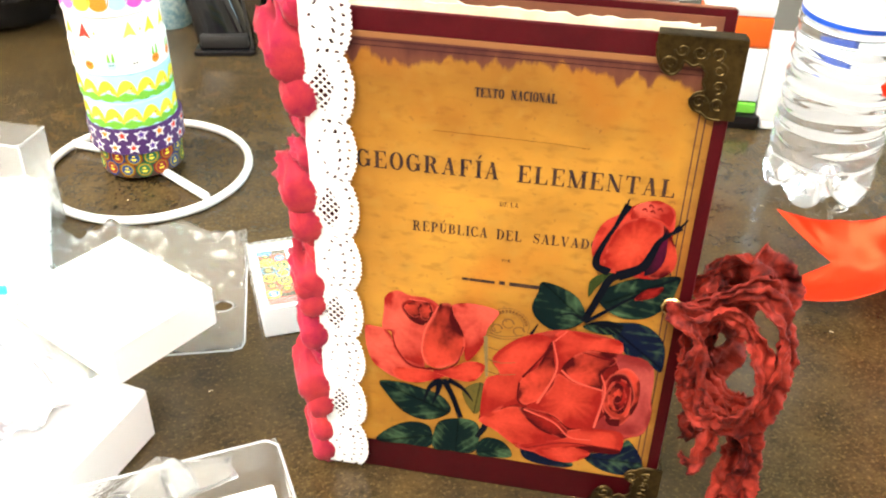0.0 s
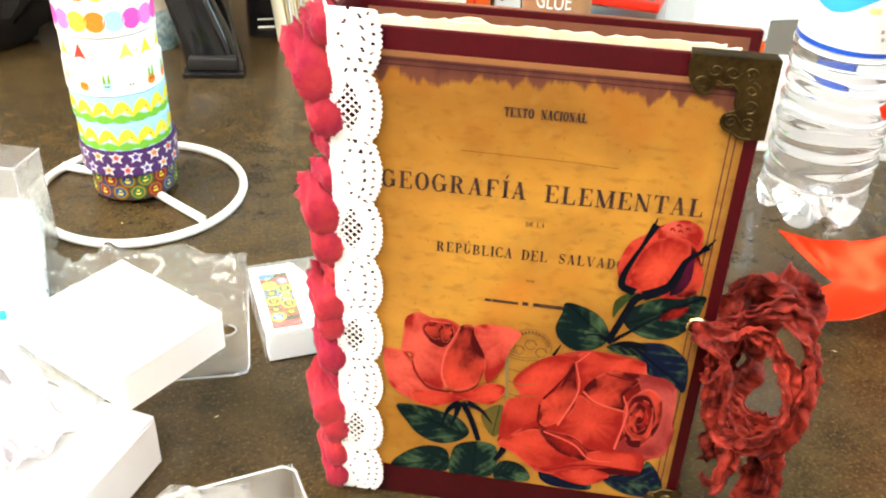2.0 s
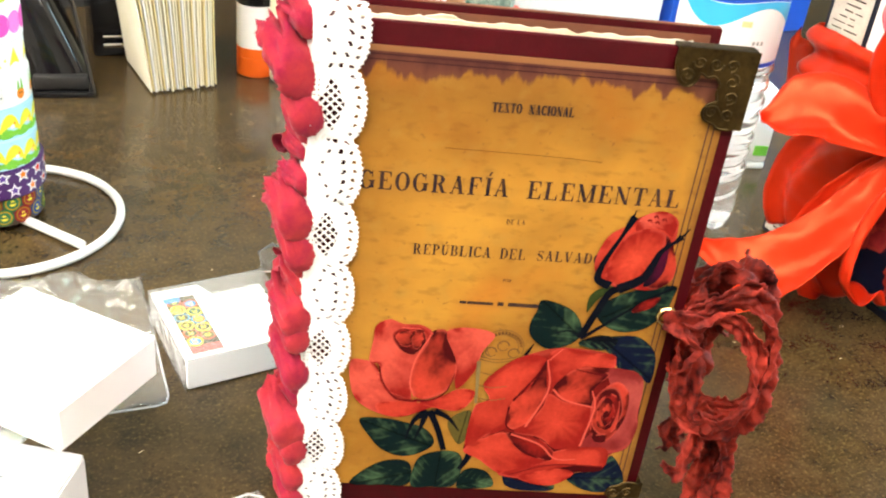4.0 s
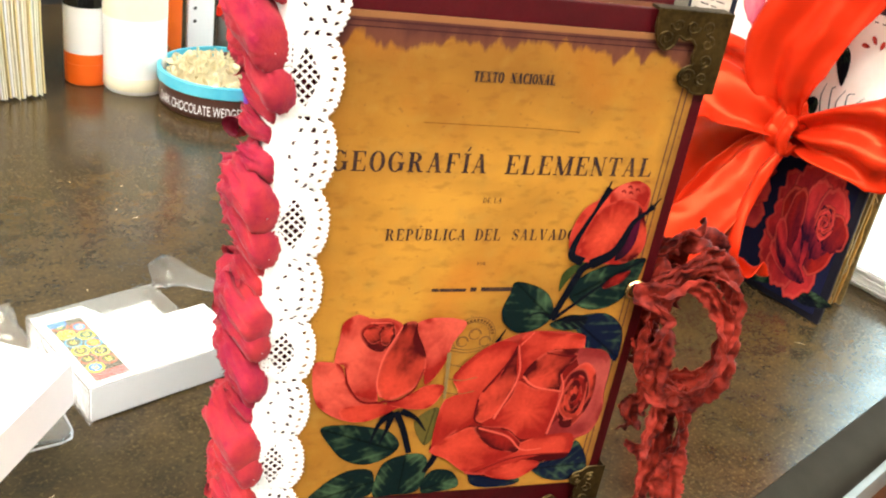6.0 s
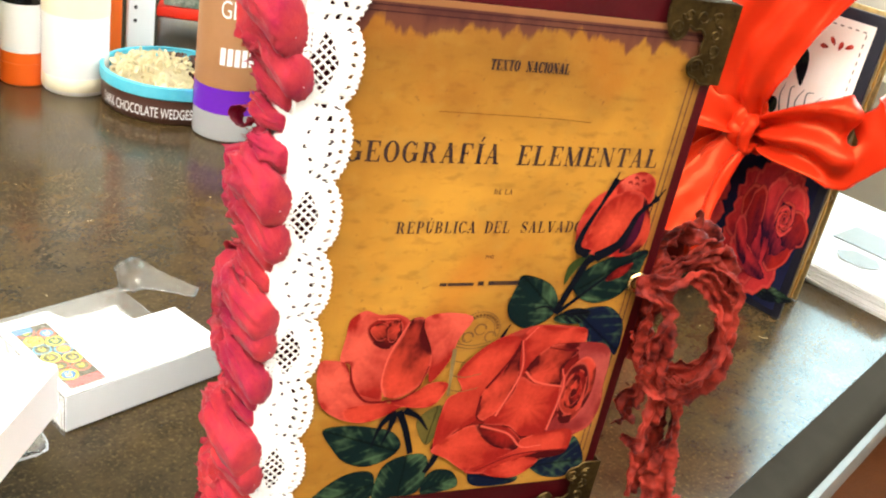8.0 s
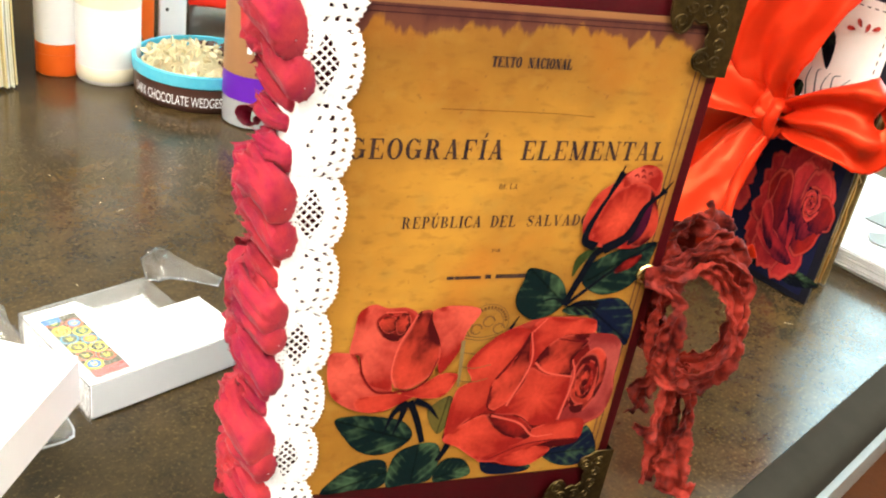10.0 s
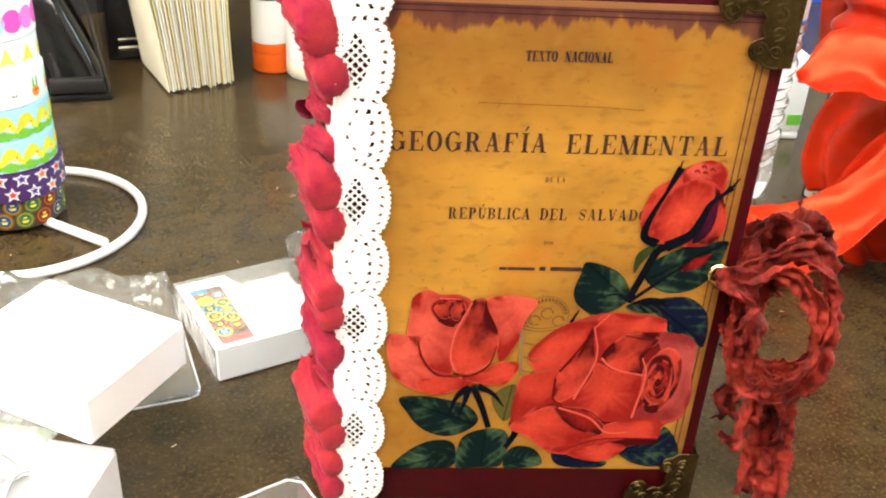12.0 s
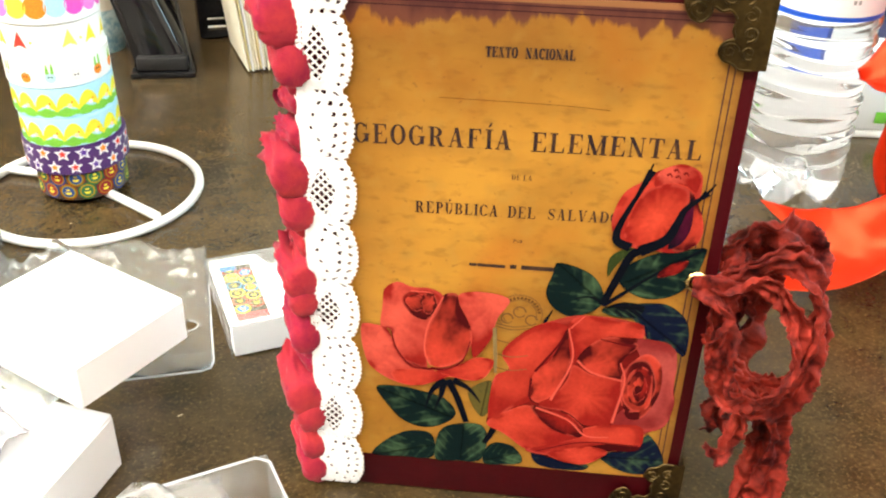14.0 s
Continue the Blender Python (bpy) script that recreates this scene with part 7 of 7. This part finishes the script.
part("rim", tube_bm([(0.10, 0.0, 0.040), (0.045, 0.0, 0.040), (0.004, 0.0, 0.040), (0.0, 0.004, 0.040), (0.0, 0.03, 0.040), (0.0, 0.06, 0.040)], 0.0005, 6), M["frost"], case)
part("insert", box_bm(0.004, 0.095, 0.006, 0.055, 0.0012, 0.022, 0.001), M["white_card"], case, "white card insert")


# ---- things along the back of the desk ----
def bottle_on(name, x, y, bands, label, category, n=48):
    """bands: rows of (part name, material, profile)."""
    t = thing(name, pose(x, y, 0), label, category)
    for pname, m, prof in bands:
        part(pname, lathe_bm(prof, n), m, t)
    return t


bottle_on("glue_bottle", -0.0335, 0.797, (
    ("base", M["orange"], [(0.0150, 0.0), (0.0160, 0.001), (0.0160, 0.0160), (0.0155, 0.0164), (0.0160, 0.0168), (0.0160, 0.0245)]),
    ("label", M["white_card"], [(0.0159, 0.0247), (0.0161, 0.0248), (0.0161, 0.060)]),
    ("upper_label", M["black_plastic"], [(0.0160, 0.0602), (0.0160, 0.090), (0.010, 0.098), (0.009, 0.104)]),
    ("cap", M["orange"], [(0.0085, 0.1045), (0.0075, 0.125), (0.003, 0.135), (0.0, 0.135)])), "white and orange plastic glue bottle with a dark label", "bottle")
bottle_on("lotion_bottle", 0.000, 0.781, (
    ("body", M["white_plastic"], [(0.0215, 0.0), (0.0232, 0.002), (0.0235, 0.006), (0.0235, 0.10), (0.020, 0.112), (0.010, 0.118)]),
    ("foot", M["cream_plastic"], [(0.02365, 0.0035), (0.02372, 0.0036), (0.02372, 0.0130), (0.02365, 0.0131)]),
    ("label", M["cream_plastic"], [(0.02365, 0.058), (0.02375, 0.0581), (0.02375, 0.092), (0.02365, 0.0921)]),
    ("cap", M["white_plastic"], [(0.0112, 0.1185), (0.0112, 0.138), (0.009, 0.140), (0.0, 0.140)])), "white round plastic bottle with a cream label", "bottle")
glue = bottle_on("glue_bottle", 0.0845, 0.686, (
    ("base", M["frost"], [(0.0225, 0.0), (0.0245, 0.0015), (0.0250, 0.006), (0.0250, 0.0205)]),
    ("band", M["purple"], [(0.0250, 0.0207), (0.0252, 0.0208), (0.0252, 0.0388)]),
    ("label", M["brown_label"], [(0.0251, 0.0390), (0.0252, 0.0391), (0.0252, 0.115), (0.022, 0.126), (0.012, 0.132)]),
    ("cap", M["purple"], [(0.0105, 0.1325), (0.0085, 0.160), (0.003, 0.172), (0.0, 0.172)])), "brown and purple labelled glue bottle with a clear base", "bottle")


def wrapped_text(text, r, a_mid, arc, z0, z1, slab=False):
    bm = writing_bm(text, -arc / 2, arc / 2, z0, z1, 0, slab)
    for v in bm.verts:
        a = a_mid + v.co.x / r
        v.co = Vector(((r) * math.cos(a), (r) * math.sin(a), v.co.z))
    return bm


part("lettering", wrapped_text("GLUE", 0.02545, radians(-104), 0.026, 0.088, 0.100), M["label_white"], glue, smooth=False)
for z in (0.104, 0.062, 0.056):
    for i in range(5):
        bm = bmesh.new()
        a, b = radians(-130 + 11 * i), radians(-130 + 11 * i + 8)
        bm.faces.new([bm.verts.new((0.02545 * math.cos(q), 0.02545 * math.sin(q), h)) for q, h in ((a, z), (b, z), (b, z + 0.006), (a, z + 0.006))])
        part("text_bar", bm, M["label_white"], glue, smooth=False)

tin = thing("chocolate_tin", pose(0.0615, 0.746, 0), "round brown tin with a blue rim full of trinkets", "tin")
part("tin_body", lathe_bm([(0.047, 0.0), (0.0492, 0.002), (0.0498, 0.006), (0.0498, 0.0185), (0.0478, 0.0185), (0.0478, 0.004), (0.0, 0.004)], 80), M["choc"], tin)
part("rim", lathe_bm([(0.0503, 0.0187), (0.0512, 0.0195), (0.0512, 0.0275), (0.0500, 0.0285), (0.0485, 0.0280), (0.0484, 0.0187)], 80), M["sky_blue"], tin)
part("lettering", wrapped_text("DARK CHOCOLATE WEDGES", 0.04995, radians(-132), 0.074, 0.0052, 0.0125, False), M["label_white"], tin, "pale blue lettering", smooth=False)
trinkets = thing("trinkets", pose(0.0615, 0.746, 0.0042), "heap of gold filigree and dark bits in the tin", "trinkets", kind="stuff")
bm = bmesh.new()
for k in range(300):
    a, r = 6.28 * noise.random(), 0.045 * math.sqrt(noise.random())
    x, y = r * math.cos(a), r * math.sin(a)
    hgt = 0.020 + 0.008 * max(0.0, 1 - ((x + 0.012) ** 2 + y * y) / 0.0014) + 0.003 * noise.random()
    s = 0.0014 + 0.0022 * noise.random()
    mm = pose(x, y, hgt, 360 * noise.random(), 360 * noise.random(), 360 * noise.random())
    pick = 0 if x < 0.012 + 0.02 * (noise.random() - 0.5) else (2 if noise.random() < 0.15 else 1)
    res = bmesh.ops.create_icosphere(bm, subdivisions=1, radius=s, matrix=mm @ Matrix.Diagonal((1.2, 0.8, 0.35, 1)))
    for f in {f for v in res["verts"] for f in v.link_faces}:
        f.material_index = pick
lathe_bm([(0.044, 0.0), (0.044, 0.018), (0.0, 0.021)], 40, bm=bm)
part("heap", bm, [mat("gold_filigree", (0.74, 0.66, 0.44), 0.45, 0.35, second=(0.45, 0.33, 0.14), size=0.003), M["choc"], M["red"]], trinkets)

# upright leaves of a booklet seen from the page edges
cards = thing("page_bundle", frame_of((-0.1165, 0.741, 0), (0.957, 0.29)), "upright fanned bundle of cream and yellow pages", "paper bundle")
for k in range(26):
    x = 0.0520 * k / 25
    lean = -0.016 * (1 - k / 25) ** 1.5 + 0.001 * noise.random()
    bm = bmesh.new()
    n = 10
    rows = []
    th = 0.0009 + 0.0006 * noise.random()
    y0 = 0.004 * noise.random()
    for i in range(n + 1):
        z = 0.0005 + 0.115 * i / n + (0.0025 * noise.random() if i == 0 else 0)
        xx = x + lean * (i / n) + 0.003 * math.sin(3 * i / n) * (0.5 - k / 25)
        rows.append([bm.verts.new((xx + a, b, z)) for a, b in ((0, y0), (th, y0), (th, y0 + 0.075), (0, y0 + 0.075))])
    for p, q in zip(rows, rows[1:]):
        for c in range(4):
            bm.faces.new((p[c], p[(c + 1) % 4], q[(c + 1) % 4], q[c]))
    bm.faces.new(rows[0][::-1])
    bm.faces.new(rows[-1])
    part("leaf", bm, (M["ivory"], M["page_buff"], M["white_card"], M["ivory"])[k % 4], cards, smooth=False)


def stapler():
    t = thing("stapler", frame_of((-0.1815, 0.741, 0), (1.0, 0.05)), "glossy black stapler standing on its open end", "stapler")
    bm = bmesh.new()
    rows = []
    for i in range(15):
        s = i / 14
        cx, cy, z = -0.050 * s ** 1.2, 0.012 + 0.050 * s, 0.004 + 0.125 * s
        w, d = 0.0225 - 0.005 * s, 0.014 + 0.008 * math.sin(math.pi * s)
        rows.append([bm.verts.new((cx + w * math.copysign(abs(math.cos(a)) ** 0.5, math.cos(a)), cy + d * math.copysign(abs(math.sin(a)) ** 0.5, math.sin(a)), z)) for a in [2 * math.pi * k / 20 for k in range(20)]])
    for p, q in zip(rows, rows[1:]):
        for c in range(20):
            bm.faces.new((p[c], p[(c + 1) % 20], q[(c + 1) % 20], q[c]))
    bm.faces.new(rows[0][::-1])
    bm.faces.new(rows[-1])
    part("body", bm, M["black_plastic"], t)
    part("lip", box_bm(-0.0245, 0.0245, -0.009, 0.010, 0.0, 0.0045, 0.0015), M["black_plastic"], t)
    part("mouth", box_bm(-0.0195, 0.0195, -0.0050, 0.004, 0.0050, 0.0160, 0.002), M["black_matte"], t, "dark hollow mouth")
    part("side_rail", tube_bm([(0.0225, -0.004, 0.005), (0.012, 0.016, 0.065), (-0.018, 0.045, 0.125)], 0.0016, 8), M["black_plastic"], t)
    return t


stapler()
punch = thing("hole_punch", frame_of((-0.165, 0.822, 0), (0.98, 0.2)), "black hole punch with a chrome plate", "hole punch")
part("body", box_bm(0.0, 0.072, 0.0, 0.05, 0.0, 0.075, 0.004), M["black_plastic"], punch)
part("plate", box_bm(0.024, 0.048, -0.002, -0.0003, 0.030, 0.056, 0.0015), M["chrome"], punch)
part("bar", tube_bm([(0.008, -0.005, 0.012), (0.036, -0.006, 0.012), (0.066, -0.005, 0.012)], 0.0022, 8), M["chrome"], punch)
part("bar", tube_bm([(0.008, -0.004, 0.019), (0.036, -0.005, 0.019), (0.066, -0.004, 0.019)], 0.0014, 8), M["chrome"], punch)
bag = thing("black_bag", pose(-0.39, 0.80, 0, 0, 0, 12), "shiny black vinyl pouch slumped at the back", "bag")
bm = bmesh.new()
bmesh.ops.create_icosphere(bm, subdivisions=4, radius=1)
for v in bm.verts:
    n1 = noise.noise(v.co * 2.2) * 0.22 + noise.noise(v.co * 5) * 0.10
    v.co = Vector((v.co.x * 0.075 * (1 + n1), v.co.y * 0.05 * (1 + n1), max(0.0, 0.055 + v.co.z * 0.06 * (1 + n1))))
part("pouch", bm, M["black_plastic"], bag)
cup = thing("tape_roll", pose(-0.243, 0.806, 0), "tall pale roll printed with blue flowers", "tape roll")
part("tape", lathe_bm([(0.006, 0.0), (0.0185, 0.0), (0.019, 0.001), (0.019, 0.034), (0.0185, 0.035), (0.006, 0.035)], 40), mat("blue_flower_tape", (0.55, 0.66, 0.62), 0.5, second=(0.10, 0.25, 0.33), size=0.004, amount=0.95), cup)
part("upper", lathe_bm([(0.006, 0.0352), (0.0185, 0.0352), (0.0188, 0.070), (0.006, 0.070)], 40), M["page_white"], cup)

# cartons and frames behind
red_board = thing("red_frame", frame_of((0.020, 0.835, 0), (0.97, 0.22)), "orange red lacquered photo frame standing at the back", "frame")
part("board", box_bm(0.0, 0.030, 0.0, 0.012, 0.0, 0.16, 0.002), M["orange"], red_board)
part("strap", box_bm(0.013, 0.0155, -0.002, -0.0002, 0.012, 0.15), M["red"], red_board)
part("clasp", tube_bm([(0.0142 + 0.003 * math.cos(a), -0.003, 0.012 + 0.003 * math.sin(a)) for a in [2 * math.pi * k / 16 for k in range(16)]], 0.0008, 6, closed=True), M["gold"], red_board)
ruler = thing("punched_card", frame_of((0.0535, 0.842, 0), (0.97, 0.22)), "white punched card strip with black dots", "card")
part("card", box_bm(0.0, 0.024, 0.0, 0.004, 0.0, 0.14, 0.001), M["white_card"], ruler)
for k in range(5):
    bm = bmesh.new()
    bmesh.ops.create_circle(bm, cap_ends=True, segments=14, radius=0.0016, matrix=pose(0.006, -0.0004, 0.035 + 0.011 * k, 90))
    part("hole", bm, M["black_matte"], ruler, smooth=False)
silver = thing("metal_box", pose(0.083, 0.862, 0, 0, 0, -22), "silver metal box with a red band and a dark panel", "box")
part("body", box_bm(0.0, 0.12, 0.0, 0.06, 0.0, 0.034, 0.002), M["steel"], silver)
part("band", box_bm(-0.0008, 0.1208, -0.001, 0.0605, 0.0342, 0.043, 0.001), M["red"], silver)
part("panel", box_bm(0.004, 0.116, 0.002, 0.058, 0.0432, 0.10, 0.002), mat("green_pattern", (0.03, 0.10, 0.075), 0.4, second=(0.45, 0.55, 0.48), size=0.004, amount=0.8), silver, "dark green patterned panel")
far_box = thing("carton", pose(0.150, 0.872, 0, 0, 0, 10), "large plain white carton at the back of the desk", "box")
part("carton_body", box_bm(0.0, 0.24, 0.0, 0.05, 0.0, 0.16, 0.001), M["white_card"], far_box)
far_bin = thing("blue_folder", pose(0.40, 0.915, 0, 0, 0, 14), "bright blue upright folder at the back of the desk", "folder")
part("folder", box_bm(0.0, 0.20, 0.0, 0.03, 0.0, 0.20, 0.002), M["label_blue"], far_bin)

gift = thing("snack_packet", pose(0.175, 0.628, 0, 0, 0, -8), "white packet with orange top and green band behind the bottle", "packet")
part("base", box_bm(0.0, 0.050, -0.004, 0.036, 0.0, 0.011, 0.003), M["black_plastic"], gift)
part("base_tray", box_bm(0.0505, 0.168, 0.0, 0.036, 0.0, 0.006, 0.002), M["white_plastic"], gift)
part("green_band", box_bm(0.0, 0.046, 0.0, 0.036, 0.0112, 0.0200, 0.002), M["green"], gift)
part("green_patch", box_bm(0.126, 0.140, -0.0008, -0.0001, 0.0120, 0.0190), M["green"], gift)
part("packet_body", box_bm(0.0465, 0.168, 0.0, 0.036, 0.0062, 0.062, 0.002), M["white_card"], gift)
part("green_patch", box_bm(0.156, 0.1665, -0.0008, -0.0001, 0.0120, 0.0200), M["green"], gift)
part("packet_body", box_bm(0.0, 0.046, 0.0, 0.036, 0.0202, 0.060, 0.002), M["white_card"], gift)
part("orange_band", box_bm(0.0, 0.046, 0.0, 0.036, 0.0602, 0.082, 0.002), M["orange"], gift)
part("top_panel", box_bm(0.0, 0.046, 0.0, 0.036, 0.0822, 0.100, 0.002), M["white_card"], gift)

# ---- papers by the second journal ----
papers = thing("paper_stack", frame_of((0.393, 0.338, 0), (-0.20, 0.98)), "loose stack of white papers beside the journal", "paper stack")
for k in range(9):
    bm = box_bm(0.0, 0.19, -0.16, 0.0, 0.0, 0.0007 + 0.0006 * (k % 2))
    ob = part("sheet", bm, M["white_card"], papers, smooth=False)
    ob.location = (0.003 * noise.random(), 0.004 * noise.random() - 0.002, 0.0005 + 0.0017 * k)
    ob.rotation_euler = (0, 0, radians(2.0 * (noise.random() - 0.5)))
bm = bmesh.new()
vs = [bm.verts.new((0.045 + 0.016 * math.cos(a), -0.040 + 0.014 * math.sin(a), 0.0159)) for a in [2 * math.pi * k / 6 for k in range(6)]]
bm.faces.new(vs)
box_bm(0.020, 0.075, -0.10, -0.062, 0.0156, 0.0159, bm=bm)
part("print", bm, M["grey_print"], papers, "grey printed shapes", smooth=False)

# ---- leather chair below the desk edge ----
chair = thing("leather_chair", pose(0.50, 0.24, -0.75, 0, 0, 15), "brown leather upholstered chair pushed against the desk", "chair")
def cushion(x0, x1, y0, y1, z0, z1, seed):
    bm = bmesh.new()
    bmesh.ops.create_cube(bm, size=2)
    bmesh.ops.subdivide_edges(bm, edges=bm.edges, cuts=14, use_grid_fill=True)
    for v in bm.verts:
        u = v.co.copy()
        l = (abs(u.x) ** 6 + abs(u.y) ** 6 + abs(u.z) ** 6) ** (1 / 6)
        q = u / l
        w = 0.012 * noise.noise(Vector((u.x * 2.4, u.y * 2.4, u.z * 2 + seed))) + 0.006 * noise.noise(Vector((u.x * 7, u.y * 5, u.z * 5 + seed)))
        v.co = Vector(((x0 + x1) / 2 + q.x * (x1 - x0) / 2, (y0 + y1) / 2 + q.y * (y1 - y0) / 2, (z0 + z1) / 2 + q.z * (z1 - z0) / 2)) + q * w
    return bm
part("seat", cushion(-0.26, 0.26, -0.28, 0.22, 0.38, 0.52, 1), M["leather"], chair)
part("arm", cushion(-0.34, -0.24, -0.28, 0.18, 0.30, 0.655, 2), M["leather"], chair)
part("arm", cushion(0.24, 0.34, -0.28, 0.18, 0.30, 0.655, 3), M["leather"], chair)
part("backrest", cushion(-0.26, 0.26, -0.40, -0.27, 0.42, 0.98, 4), M["leather"], chair)
part("piping", tube_bm(spline([(-0.25, 0.20, 0.500), (-0.1, 0.215, 0.517), (0.1, 0.215, 0.517), (0.25, 0.20, 0.500)], 30), 0.004, 8), M["leather"], chair, "stitched leather piping")
for x in (-0.24, 0.24):
    for y in (-0.28, 0.16):
        part("leg", box_bm(x - 0.02, x + 0.02, y - 0.02, y + 0.02, 0.0, 0.37, 0.004), M["black_plastic"], chair)

# light passes through clear plastic and water
for ob in scene.objects:
    if ob.type == "MESH" and ob.data.materials and ob.data.materials[0] in (M["clear"], M["water"]):
        ob.visible_shadow = False

crumbs = thing("dust", pose(0, 0, 0), "scattered pale dust specks and scratches on the desk", "dust", kind="stuff")
bm = bmesh.new()
for k in range(46):
    x, y = -0.20 + 0.52 * noise.random(), 0.30 + 0.42 * noise.random()
    ln, w, a = 0.0006 + (0.0022 if k % 6 == 0 else 0.0006) * noise.random(), 0.00022, 6.28 * noise.random()
    c, s = math.cos(a), math.sin(a)
    bm.faces.new([bm.verts.new((x + c * p - s * q, y + s * p + c * q, 0.00025)) for p, q in ((-ln, -w), (ln, -w), (ln, w), (-ln, w))])
part("specks", bm, M["page"], crumbs, smooth=False)
